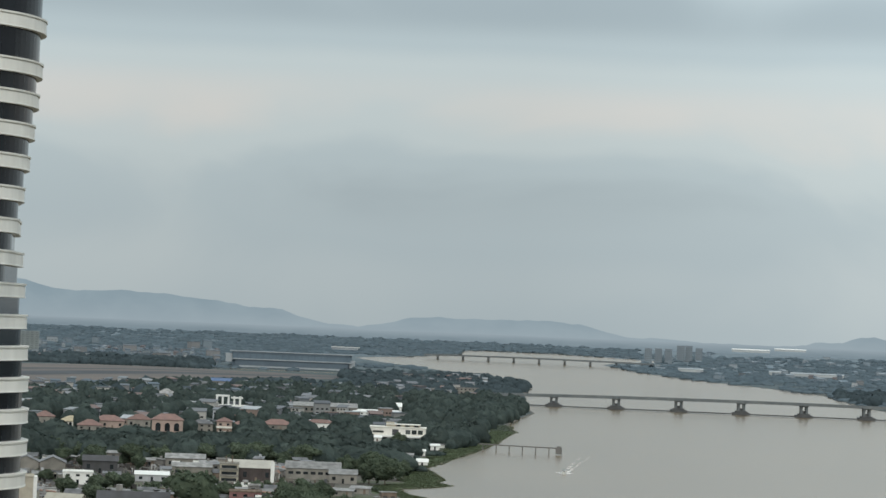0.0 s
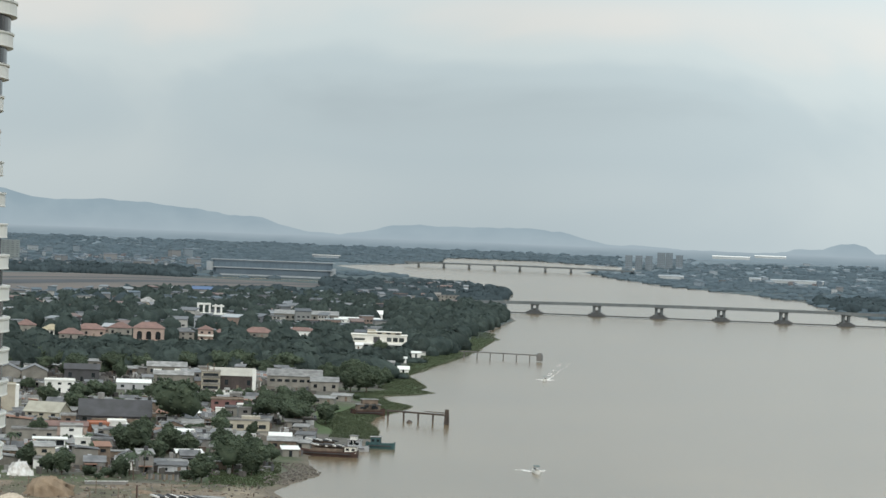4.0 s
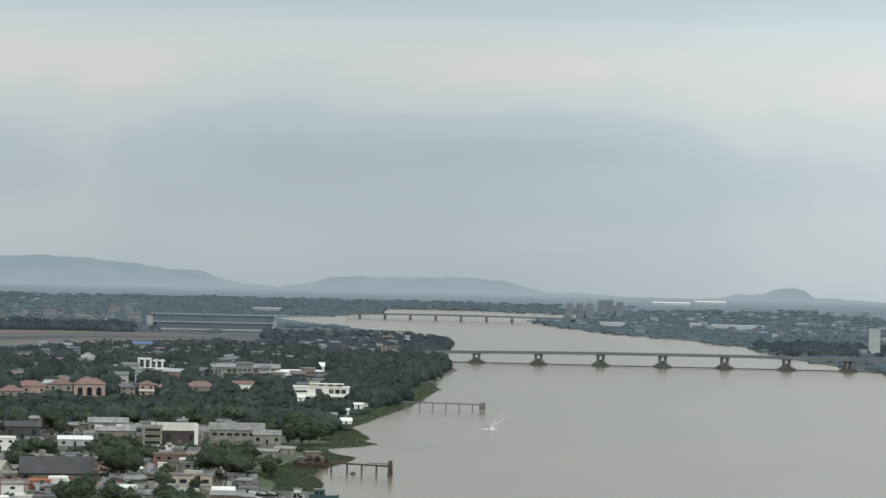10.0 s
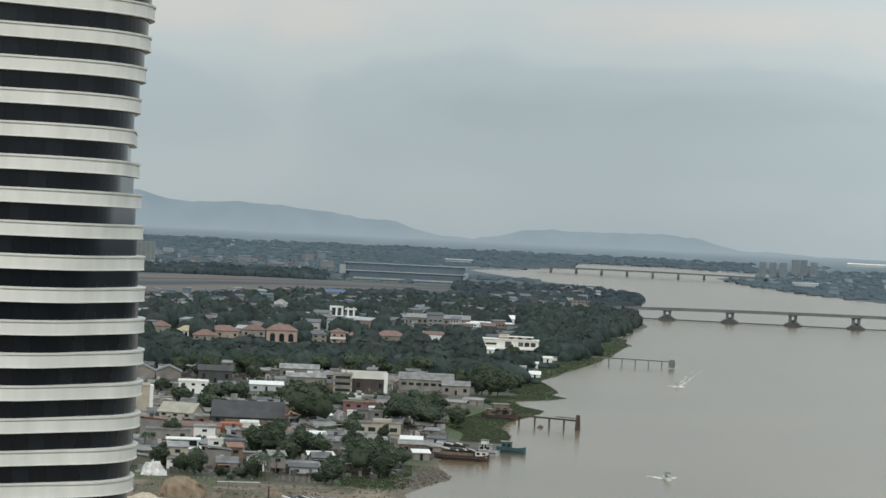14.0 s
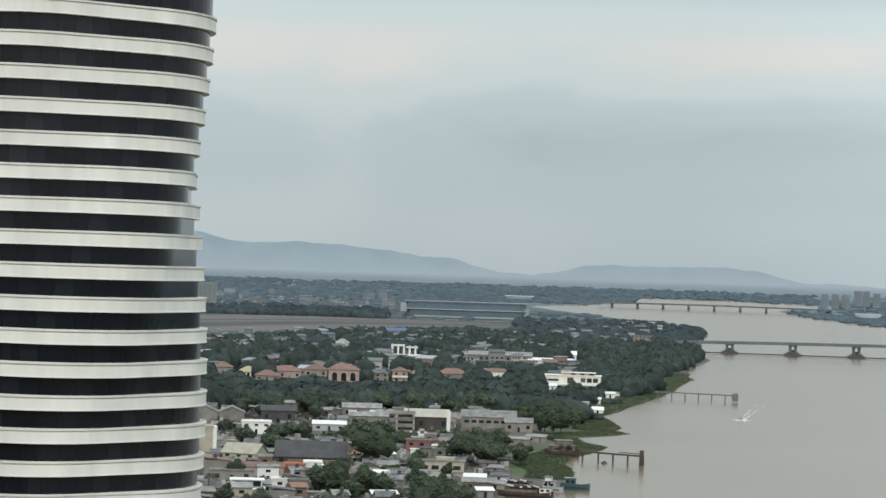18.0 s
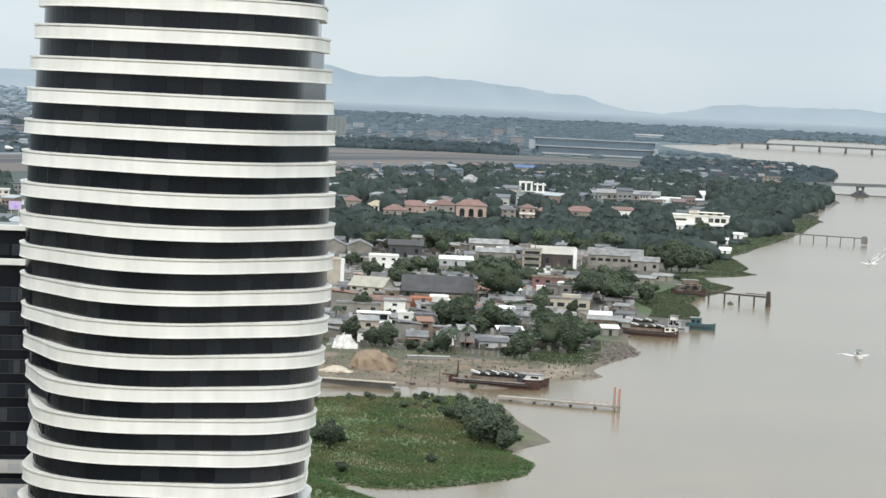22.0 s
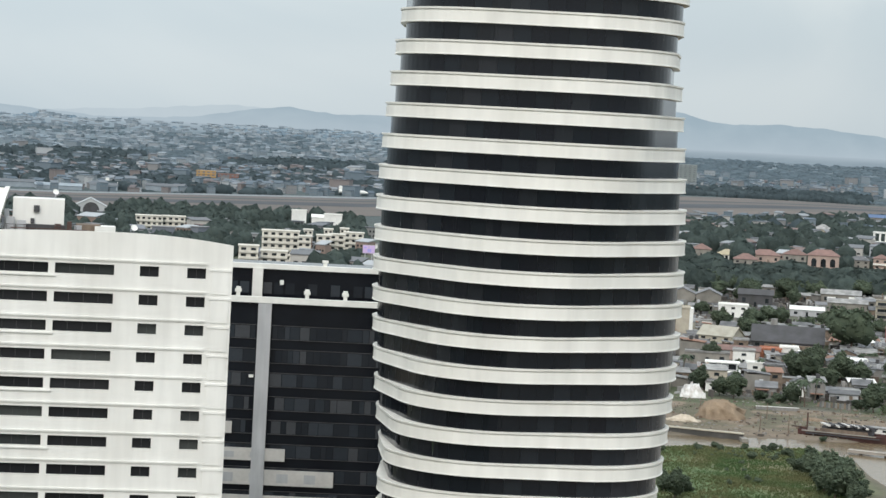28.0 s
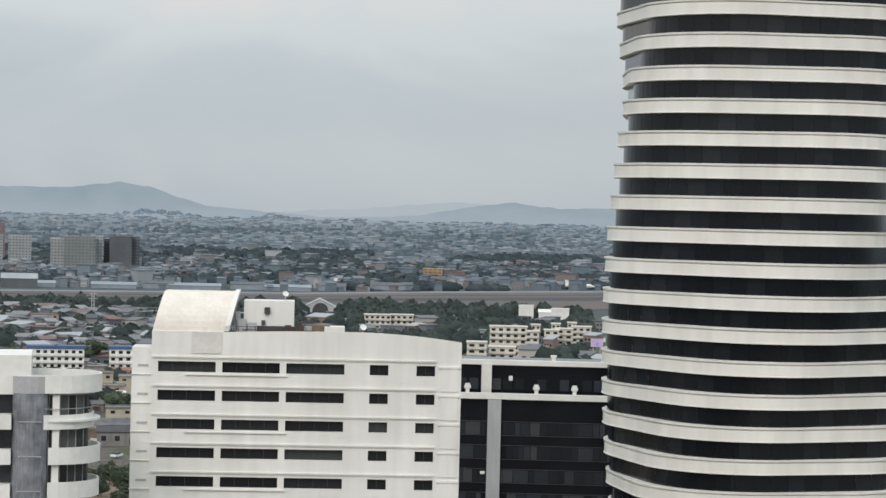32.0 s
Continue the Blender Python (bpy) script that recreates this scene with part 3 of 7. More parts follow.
tower = tagged(empty("tower", *polar(TOWER_AZ, TOWER_D), 0, TOWER_AZ), "twisted round-cornered high-rise with white bands and dark glass", "skyscraper")
for k in range(-20, 16):
    top = BAND_TOP + STOREY * k + 1.5 * min(max(k - LAST_LOW, 0), 2)      # two taller storeys near the top
    below = STOREY + (1.5 if LAST_LOW < k <= LAST_LOW + 2 else 0.0)
    turn = (top - 1.0 - 83.5) / 53.1 * 90.0
    low = top - BAND_H
    prof = [(-1.3, low + 0.02), (0.02, low), (0.07, low + 0.03), (0.07, low + 0.12), (0.0, low + 0.15), (0.0, top - 0.36), (-0.12, top - 0.34), (-0.12, top - 0.24), (0.10, top - 0.22), (0.12, top - 0.02), (0.05, top), (-1.3, top)]
    put("floor_band", mesh_np("floor_band", *ring(prof, turn, 1, 0.0)), BAND, tower)
    z0, z1 = low - (below - BAND_H) - 0.02, low + 0.04
    put("glazing", mesh_np("glazing", *ring([(-0.62, z0), (-0.62, z1)], turn, 52, 0.02)), DARKGLASS, tower, "dark tinted window glass")["kind"] = "stuff"
    frames = ring([(-0.66, z0), (-0.56, z0), (-0.56, z1), (-0.66, z1)], turn + 90.0 / 26, 52, 2.02)
    put("mullion_ring", mesh_np("mullion_ring", *frames), BLACKGLASS, tower)["kind"] = "stuff"
put("core", mesh_np("core", *boxes([(0, 0, 1.0, 19.0, 19.0, 133.0)])), CONCRETE, tower, "plain inner core")
put("roof_slab", mesh_np("roof_slab", *boxes([(0, 0, 132.2, 22.0, 22.0, 0.6)])), CONCRETE, tower)

# ---- the white slab building with long window strips ----
HOTELGLASS = palette("hotel_glass", [(0.012, 0.013, 0.015), (0.018, 0.019, 0.021), (0.010, 0.011, 0.013), (0.028, 0.032, 0.032), (0.014, 0.015, 0.017), (0.045, 0.05, 0.048)], 0.15, "Object")
HOTELWHITE = mat("stained_white_render", (0.752, 0.752, 0.712), (0.665, 0.660, 0.618), 8.0, 0.6, streak=0.012)
hotel = tagged(empty("hotel_building", *polar(27.2, 245.0), 0, 27.2), "white slab building with dark strip windows and a vaulted roof end", "building")
ROW_Z, ROW_H, ROW_STEP = 55.5, 1.13, 3.06
SPANS = [(-15.3, -9.2), (-8.5, -2.4), (-1.7, 4.5), (7.2, 9.2), (12.2, 14.2)]
part_boxes("rear_block", [(0.5, 8.2, 0.5, 33.0, 15.0, 55.9)], HOTELWHITE, hotel)
rows = 13
for i in range(rows):
    z = ROW_Z - ROW_STEP * i
    h = ROW_STEP - ROW_H
    zb = z - ROW_STEP
    part_boxes("spandrel", [(0.5, 0.3, zb, 33.0, 0.6, h)], HOTELWHITE, hotel)
    edges = [-16.0] + [e for s in SPANS for e in s] + [17.0]
    for j in range(0, len(edges), 2):
        part_boxes("pier", [((edges[j] + edges[j + 1]) / 2, 0.302, z - ROW_H - 0.002, edges[j + 1] - edges[j], 0.6, ROW_H + 0.004)], HOTELWHITE, hotel)
    part_boxes("ledge", [(-0.8, -0.06, z + 0.42, 30.2, 0.22, 0.16), (-0.8, -0.03, z + 0.30, 30.2, 0.12, 0.12)], HOTELWHITE, hotel)
    if i % 2 == 0:
        part_boxes("sill", [(-7.0, -0.07, z - ROW_H - 0.30, 10.8, 0.24, 0.14)], HOTELWHITE, hotel)
    part_boxes("pilaster_panel", [(15.75, -0.05, zb + 0.35, 1.9, 0.12, 2.45), (15.75, -0.08, zb + 2.82, 2.3, 0.2, 0.2)], HOTELWHITE, hotel)
    for a, b in SPANS:
        w = part_boxes("window", [((a + b) / 2, 0.55, z - ROW_H, b - a, 0.08, ROW_H)], HOTELGLASS, hotel)
        n = max(2, round((b - a) / 1.6))
        part_boxes("window_frame", [(a + (b - a) * j / n, 0.50, z - ROW_H, 0.035, 0.04, ROW_H) for j in range(1, n)] + [((a + b) / 2, 0.49, z - 0.07, b - a, 0.06, 0.07)], ROOFDARK, w)
part_boxes("lower_wall", [(0.5, 0.3, 0.0, 33.0, 0.6, ROW_Z - ROW_STEP * rows)], HOTELWHITE, hotel)
# parapet with a shallow arched top
pu = np.linspace(-8.0, 17.0, 26)
ptop = 58.95 - 0.0062 * np.clip(pu - 5.0, 0, None) ** 2 - 0.0015 * np.clip(5.0 - pu, 0, None) ** 2
pv = []
for y in (0.0, 0.35):
    pv += [(u, y, ROW_Z) for u in pu] + [(u, y, t) for u, t in zip(pu, ptop)]
n = len(pu)
pf = []
for j in range(n - 1):
    pf += [(j, j + 1, n + j + 1, n + j), (2 * n + j + 1, 2 * n + j, 3 * n + j, 3 * n + j + 1), (n + j, n + j + 1, 3 * n + j + 1, 3 * n + j)]
pf += [(n - 1, 3 * n - 1, 4 * n - 1, 2 * n - 1), (0, n, 3 * n, 2 * n)]
put("parapet", mesh_np("parapet", pv, pf), HOTELWHITE, hotel)
PANELWARM = mat("worn_pale_render", (0.66, 0.645, 0.61), (0.58, 0.565, 0.53), 2.0, 0.8)
part_boxes("parapet", [(-12.0, 0.2, ROW_Z, 8.0, 0.4, 3.2)], HOTELWHITE, hotel)
part_boxes("parapet_panel", [(-10.2, -0.06, ROW_Z + 0.9, 3.2, 0.1, 2.3)], PANELWARM, hotel)
# quarter vault at the roof's end
arc = [(0.2 + 4.6 * (1 - math.cos(a)), 58.6 + 4.2 * math.sin(a)) for a in np.linspace(0, math.pi / 2, 12)] + [(8.5, 62.8), (8.5, 58.6)]
vv = [(u + 1.0 * (z - 58.6) / 4.2, y, z) for u in (-16.0, -8.4) for y, z in arc]
m = len(arc)
vf = [(j, (j + 1) % m, m + (j + 1) % m, m + j) for j in range(m)]
for u0 in (0, m):
    for j in range(1, m - 2, 1):
        vf.append((u0, u0 + j, u0 + j + 1, u0 + j + 1))
vtri = []
for q in vf:
    vtri.append(q[:3])
    if q[3] != q[2]:
        vtri.append((q[0], q[2], q[3]))
VAULT = mat("cream_vault_render", (0.745, 0.71, 0.635), (0.65, 0.615, 0.54), 2.5, 0.7)
put("vault", mesh_np("vault", vv, vtri), VAULT, hotel, "cream rendered quarter-barrel vault")
rim = [(u + 1.0 * (z - 58.6) / 4.2, y - (0.25 if 0 < j < 12 else 0.0), z + (0.18 if j < 13 else 0.0)) for u in (-8.4, -7.9) for j, (y, z) in enumerate(arc)]
put("vault_rim", mesh_np("vault_rim", rim, vtri), HOTELWHITE, hotel)
part_boxes("side_wing", [(-17.0, 3.0, 0.5, 2.2, 5.0, 56.4)], HOTELWHITE, hotel)
part_boxes("vent_slot", [(-16.9, 0.48, 54.9 - ROW_STEP * i, 1.1, 0.1, 0.22) for i in range(13)], GREYPAINT, hotel)
part_boxes("wing_ledge", [(-17.0, 0.45, 54.0 - ROW_STEP * i, 2.3, 0.2, 0.1) for i in range(13)], HOTELWHITE, hotel)
tank = part_boxes("tank_room", [(-3.7, 5.0, 56.5, 5.4, 4.0, 5.5)], HOTELWHITE, hotel)
part_boxes("condenser", [(-3.9, 2.85, 60.6, 0.6, 0.35, 0.7)], ROOFDARK, hotel)
part_boxes("condenser", [(-4.3, 2.85, 59.4, 0.4, 0.3, 0.5)], ROOFDARK, hotel)
part_boxes("tank_plinth", [(-3.3, 2.7, 56.5, 5.0, 0.5, 2.8)], ROOFDARK, hotel)
part_boxes("railing", [(-6.9 + 0.9 * j, 1.0, 56.5, 0.06, 0.06, 2.8) for j in range(9)] + [(-3.4, 1.0, 59.25, 7.4, 0.06, 0.06)], ROOFDARK, hotel)
part_boxes("pump_unit", [(-6.6, 2.2, 56.5, 0.9, 0.9, 3.5), (-7.0, 2.6, 56.5, 0.5, 0.5, 4.3)], GREYPAINT, hotel)
part_boxes("roof_deck", [(0.6, 8.0, 56.4, 32.0, 14.0, 0.2)], CONCRETE, hotel)
part_boxes("roof_shed", [(1.6, 5.5, 56.5, 2.6, 3.0, 2.9)], TIMBER, hotel)
part_boxes("roof_shed", [(3.4, 5.0, 56.5, 2.2, 3.0, 2.8)], HOTELWHITE, hotel)


def dish(name, x, y, z, size, parent):
    """A tilted satellite dish on a short post."""
    v, f = [(0, 0, 0)], []
    for k in (0.5, 1.0):
        for j in range(12):
            a = 2 * math.pi * j / 12
            v.append((size * k * math.cos(a), size * k * math.sin(a), 0.3 * size * k * k))
    f = [(0, 1 + j, 1 + (j + 1) % 12) for j in range(12)]
    for j in range(12):
        a, b, c, d = 1 + j, 1 + (j + 1) % 12, 13 + (j + 1) % 12, 13 + j
        f += [(a, d, c), (a, c, b)]
    ob = put(name, mesh_np(name, v, f), WHITE, parent)
    ob.matrix_local = pose(x, y, z, 50, 25, 0)
    part_boxes("dish_post", [(x, y, z - 2.9 if z < 60 else z - 1.2, 0.08, 0.08, 2.9 if z < 60 else 1.2)], GREYPAINT, parent)


for x, y, w, h in ((-5.4, 1.5, 0.9, 0.8), (-1.6, 1.3, 0.7, 0.6), (-0.4, 1.2, 0.5, 0.9), (0.5, 1.6, 0.8, 0.5)):
    part_boxes("roof_unit", [(x, y, 56.5, w, 0.6, h + 2.4)], RUST if w < 0.8 else GREYPAINT, hotel)
part_boxes("pipe", [(-2.5, 0.7, 58.9, 8.0, 0.1, 0.1)], RUST, hotel)
dish("satellite_dish", 6.4, 1.2, 59.4, 0.38, hotel)
dish("satellite_dish", -2.0, 4.6, 62.7, 0.34, hotel)

# ---- the black glass block behind ----
black = tagged(empty("glass_office_block", *polar(21.5, 300.0), 0, 21.5), "black glass office block with white copings and grey piers", "building")
part_boxes("body", [(-4.0, 9.0, 0.5, 38.0, 17.6, 47.4)], BLACKGLASS, black)
part_boxes("upper_storey", [(-4.0, 11.0, 47.9, 38.0, 15.0, 4.2)], BLACKGLASS, black)
part_boxes("coping", [(-4.0, 0.0, 47.75, 38.4, 1.2, 0.75), (-4.0, 0.6, 47.4, 38.0, 0.5, 0.36)], WHITE, black)
part_boxes("coping", [(-4.0, 3.4, 52.0, 38.4, 1.0, 0.65)], WHITE, black)
part_boxes("pier", [(-4.6, -0.15, 0.5, 1.75, 0.8, 47.2)], GREYPAINT, black, "grey rendered pier")
part_boxes("pier", [(-5.8, 3.0, 47.9, 1.35, 0.8, 4.2)], WHITE, black)
for x in (-8.2, 0.8, 5.8):
    v = part_boxes("roof_vent", [(x, 0.4, 48.5, 0.5, 0.5, 0.55), (x, 0.4, 49.05, 0.85, 0.85, 0.35), (x, 0.4, 49.4, 0.6, 0.6, 0.3)], WHITE, black)
part_boxes("roof_vent", [(3.0, 3.8, 52.6, 0.5, 0.5, 0.5), (3.0, 3.8, 53.1, 0.8, 0.8, 0.3)], WHITE, black)
CURTAIN_ONE = palette("curtained_glass", [(0.010, 0.013, 0.018), (0.020, 0.025, 0.032), (0.013, 0.016, 0.021), (0.030, 0.036, 0.044), (0.016, 0.019, 0.024), (0.048, 0.052, 0.058)], 0.2, "Object")
rng = random.Random(5)
for i in range(9):
    z = 44.8 - 3.12 * i
    w = []
    x = -13.0
    while x < 14.0:
        s = rng.choice((0.7, 0.9, 1.3, 1.3, 2.0))
        if not -5.8 < x + s / 2 < -3.4:
            w.append((x + s / 2, 0.14, z - 1.75, s - 0.08, 0.1, 1.65))
        x += s
    for it in w:
        part_boxes("window_pane", [it], CURTAIN_ONE, black)
    part_boxes("spandrel_trim", [(-4.0, 0.12, z - 0.02, 37.9, 0.12, 0.06), (-4.0, 0.12, z - 1.85, 37.9, 0.12, 0.06)], ROOFDARK, black)
w = []
for j in range(16):
    if rng.random() < 0.7:
        w.append((-9 + 1.5 * j, 3.45, 48.7, 1.2, 0.1, 1.5))
for it in w:
    part_boxes("window_pane", [it], CURTAIN_ONE, black)
PANEL = mat("pale_grey_panels", (0.52, 0.51, 0.48), (0.44, 0.43, 0.41), 3.0, 0.7, island=0.1)
for z, right, h in ((30.5, -8.2, 1.5), (27.0, -1.1, 1.6), (23.8, 5.4, 2.0), (20.7, 11.0, 1.7), (17.4, 13.0, 1.8), (14.2, 14.0, 1.8)):
    part_boxes("cladding_strip", [((-13.0 + right) / 2, -0.1, z, right + 13.0, 0.5, h)], PANEL, black)
    if right > -7:
        for u in np.arange(-8.5, right - 0.8, 3.6):
            part_boxes("louvre", [(u, -0.37, z + 0.35, 1.5, 0.06, h - 0.8)], GREYPAINT, black)
part_boxes("lamp_box", [(-6.0, -0.1, 37.9, 0.6, 0.4, 0.35)], WHITE, black)
part_boxes("lamp_box", [(-2.6, 2.8, 50.0, 0.5, 0.4, 0.6)], WHITE, black)

# ---- the white building with curved balconies ----
curved = tagged(empty("balcony_building", *polar(33.2, 225.0), 0, 33.2), "white apartment block with curved balconies and a grey glazed shaft", "building")


def lobe(x0, x1, y0, y1, z, h, n=14, inset=0.0):
    """A slab whose right end is half round: from x0 to x1, y0 to y1 (vertices and triangles)."""
    r = (y1 - y0) / 2 - inset
    cx, cy = x1 - r - inset, (y0 + y1) / 2
    out = [(x0, y1 - inset), (x0, y0 + inset)] + [(cx + r * math.cos(a), cy + r * math.sin(a)) for a in np.linspace(-math.pi / 2, math.pi / 2, n)]
    k = len(out)
    v = [(x, y, z) for x, y in out] + [(x, y, z + h) for x, y in out]
    f = []
    for j in range(k):
        f += [(j, (j + 1) % k, k + (j + 1) % k), (j, k + (j + 1) % k, k + j)]
    for j in range(1, k - 1):
        f += [(0, j + 1, j), (k, k + j, k + j + 1)]
    return np.array(v), np.array(f)


def lobe_wall(x0, x1, y0, y1, z, h, t=0.18, n=16):
    """A parapet round such a slab: outer face, inner face and top."""
    rings = []
    for q in (0.0, t):
        r = (y1 - y0) / 2 - q
        cx, cy = x1 - (y1 - y0) / 2, (y0 + y1) / 2
        rings.append([(x0, y0 + q)] + [(cx + r * math.cos(a), cy + r * math.sin(a)) for a in np.linspace(-math.pi / 2, math.pi / 2, n)] + [(x0, y1 - q)])
    k = len(rings[0])
    v = [(x, y, zz) for ring_ in rings for zz in (z, z + h) for x, y in ring_]
    f = []
    for j in range(k - 1):
        f += [(j, j + 1, k + j + 1, k + j), (2 * k + j + 1, 2 * k + j, 3 * k + j, 3 * k + j + 1), (k + j, k + j + 1, 3 * k + j + 1, 3 * k + j), (j + 1, j, 2 * k + j, 2 * k + j + 1)]
    return np.array(v), np.array(f)


SHAFT = mat("grey_glazed_shaft", (0.25, 0.265, 0.285), (0.15, 0.16, 0.175), 1.2, 0.25, streak=0.2)
SHAFTCAP = mat("grey_render", (0.42, 0.42, 0.425), (0.37, 0.37, 0.375), 1.5, 0.7)
GREENGLASS = palette("greenish_panes", [(0.05, 0.058, 0.054), (0.10, 0.11, 0.105), (0.035, 0.04, 0.04), (0.16, 0.165, 0.16)], 0.15, "Object")
put("core_wall", mesh_np("core_wall", *lobe(-14.0, 2.2, 1.9, 9.4, 0.5, 53.0)), WHITE, curved)
part_boxes("tall_parapet", [(-8.6, 4.4, 53.45, 12.0, 9.0, 3.8)], WHITE, curved)
put("roof_slab", mesh_np("roof_slab", *lobe(-3.0, 4.2, -0.5, 9.4, 53.62, 0.4)), CONCRETE, curved)
put("roof_fascia", mesh_np("roof_fascia", *lobe_wall(-3.0, 4.3, -0.6, 9.5, 53.6, 1.75)), WHITE, curved)
put("soffit", mesh_np("soffit", *lobe(-3.0, 3.7, 0.0, 9.0, 53.38, 0.22)), SHAFTCAP, curved)


def shaft(name, z0, z1, w, m, label):
    outline = [(-2.6 + w * math.cos(a), 0.2 + 1.2 * math.sin(a)) for a in np.linspace(math.pi, 2 * math.pi, 9)]
    v = [(x, y, z) for z in (z0, z1) for x, y in outline] + [(-2.6, 0.8, z1)]
    f = []
    for j in range(8):
        f += [(j, j + 1, 9 + j + 1), (j, 9 + j + 1, 9 + j), (9 + j, 9 + j + 1, 18)]
    put(name, mesh_np(name, v, f), m, curved, label)


shaft("glazed_shaft", 0.5, 53.6, 1.72, SHAFT, "grey glazed lift shaft")
shaft("shaft_cap", 53.6, 55.25, 1.82, SHAFTCAP, "pale grey shaft head")
for j in range(16):
    part_boxes("shaft_joint", [(-2.6, -1.0, 3.35 * j + 0.6, 2.2, 0.06, 0.08)], SHAFTCAP, curved)
for z, h, x1 in ((50.1, 1.4, 3.55), (46.7, 1.65, 4.22), (43.35, 1.65, 4.18), (40.0, 1.65, 4.18), (36.65, 1.65, 4.18)):
    put("floor_slab", mesh_np("floor_slab", *lobe(-0.7, x1 - 0.1, -0.5, 9.4, z + 0.1, 0.3)), WHITE, curved)
    put("balcony", mesh_np("balcony", *lobe_wall(-0.85, x1, -0.6, 9.5, z, h)), WHITE, curved)
    if x1 < 4:
        put("ledge", mesh_np("ledge", *lobe(-0.85, 4.2, -0.66, 9.7, z + 0.72, 0.2)), WHITE, curved)
        put("rail", mesh_np("rail", *lobe_wall(-0.2, x1 - 0.05, -0.5, 9.4, z + h + 0.55, 0.06, 0.05)), GREYPAINT, curved)
    part_boxes("pier", [(-0.17, 0.1, z + 0.4, 0.68, 0.5, 3.0)], WHITE, curved)
    part_boxes("side_window", [(-0.65, 0.5, z + 0.4, 0.3, 0.1, 2.9)], WINDOW, curved)
    for j in range(5):
        a = radians(-90 + 24 * j)
        part_boxes("window_pane", [(0.65 + 0.75 * j if j < 3 else 2.35 + 0.2 * (j - 2), 1.6 if j < 3 else 1.9 + 1.0 * (j - 2), z + 0.4, 0.7, 0.1, 2.85, 0 if j < 3 else 50)], GREENGLASS, curved)
        part_boxes("mullion", [(0.28 + 0.75 * j if j < 3 else 2.5, 1.52, z + 0.4, 0.07, 0.12, 2.85)], GREYPAINT, curved)
    part_boxes("left_window", [(-5.6, 0.84, z + 1.5, 2.6, 0.12, 1.85)], WINDOW, curved)
    part_boxes("left_balcony", [(-7.2, 0.2, z, 5.6, 1.6, 1.45)], WHITE, curved)

# ---- bridges over the river ----
BRIDGE = mat("bridge_concrete", (0.165, 0.182, 0.184), (0.125, 0.14, 0.144), 12.0, 0.85, streak=0.1)
CAP = mat("wet_concrete", (0.10, 0.105, 0.105), (0.07, 0.073, 0.075), 5.0, 0.85)


def bridge(label, x0, y0, x1, y1, spacing, first, z_end, crest, depth, width, pier_w, cap_w, base):
    """A beam bridge from end to end, with a slight crest, parapets and piers."""
    length = math.hypot(x1 - x0, y1 - y0)
    b = tagged(empty("bridge", x0, y0, base, math.degrees(math.atan2(y1 - y0, x1 - x0))), label, "bridge")
    n = 40
    v, f = [], []
    for j in range(n + 1):
        s = j / n
        z = z_end + crest * 4 * s * (1 - s)
        v += [(length * s, -width / 2, z), (length * s, width / 2, z), (length * s, width / 2, z + depth), (length * s, -width / 2, z + depth)]
    for j in range(n):
        o = 4 * j
        for k in range(4):
            f.append((o + k, o + (k + 1) % 4, o + 4 + (k + 1) % 4, o + 4 + k))
    put("deck", mesh_np("deck", v, f), BRIDGE, b)
    for y in (-width / 2 + 0.2, width / 2 - 0.2):
        rv, rf = [], []
        for j in range(n + 1):
            z = z_end + crest * 4 * (j / n) * (1 - j / n) + depth
            rv += [(length * j / n, y - 0.17, z), (length * j / n, y + 0.17, z), (length * j / n, y + 0.17, z + 1.0), (length * j / n, y - 0.17, z + 1.0)]
            if j:
                rf += [(4 * j - 4 + k, 4 * j - 4 + (k + 1) % 4, 4 * j + (k + 1) % 4, 4 * j + k) for k in range(4)]
        put("parapet", mesh_np("parapet", rv, rf), BRIDGE, b)
    x = first
    while x < length - 4:
        s = x / length
        z = z_end + crest * 4 * s * (1 - s)
        for side in (-1, 1):
            part_boxes("pier_leg", [(x + side * pier_w * 0.27, 0, 0.8, pier_w * 0.24, width * 0.62, z - 0.8)], BRIDGE, b)
        part_boxes("crossbeam", [(x, 0, z - 0.9, pier_w * 0.86, width * 0.8, 0.9)], BRIDGE, b)
        part_boxes("web_wall", [(x, 0.6, 1.2, pier_w * 0.32, width * 0.3, z * 0.45)], CAP, b)
        part_boxes("pile_cap", [(x, 0, -1.5, cap_w * 0.9, width * 1.1, 1.5 + cap_w * 0.14)], CAP, b, "dark wet pile cap")
        part_boxes("cap_step", [(x, 0, cap_w * 0.14, cap_w * 0.62, width * 0.9, cap_w * 0.08)], CAP, b)
        x += spacing
    return b


main_bridge = bridge("long grey concrete beam bridge on squat river piers", -20, 2094, 520, 2096, 56.6, 55.0, 7.9, 2.8, 1.5, 12.0, 9.0, 16.5, 0.0)
# a thin dark bar just above the water, from pier to pier
part_boxes("pipe_walk", [(270, -10, 0.5, 530, 1.2, 1.1)], CAP, main_bridge, "low dark bar along the pile caps")
bridge("pale slender bridge far up the river", -148, 3660, 215, 3625, 40.5, 22.0, 5.2, 1.2, 1.5, 10.0, 4.0, 5.0, float(ground_z(3650)))
# ---- trees and plants ----
OCT_V = np.array([(1, 0, 0), (-1, 0, 0), (0, 1, 0), (0, -1, 0), (0, 0, 1), (0, 0, -1)], float)
OCT_F = np.array([(0, 2, 4), (2, 1, 4), (1, 3, 4), (3, 0, 4), (2, 0, 5), (1, 2, 5), (3, 1, 5), (0, 3, 5)])


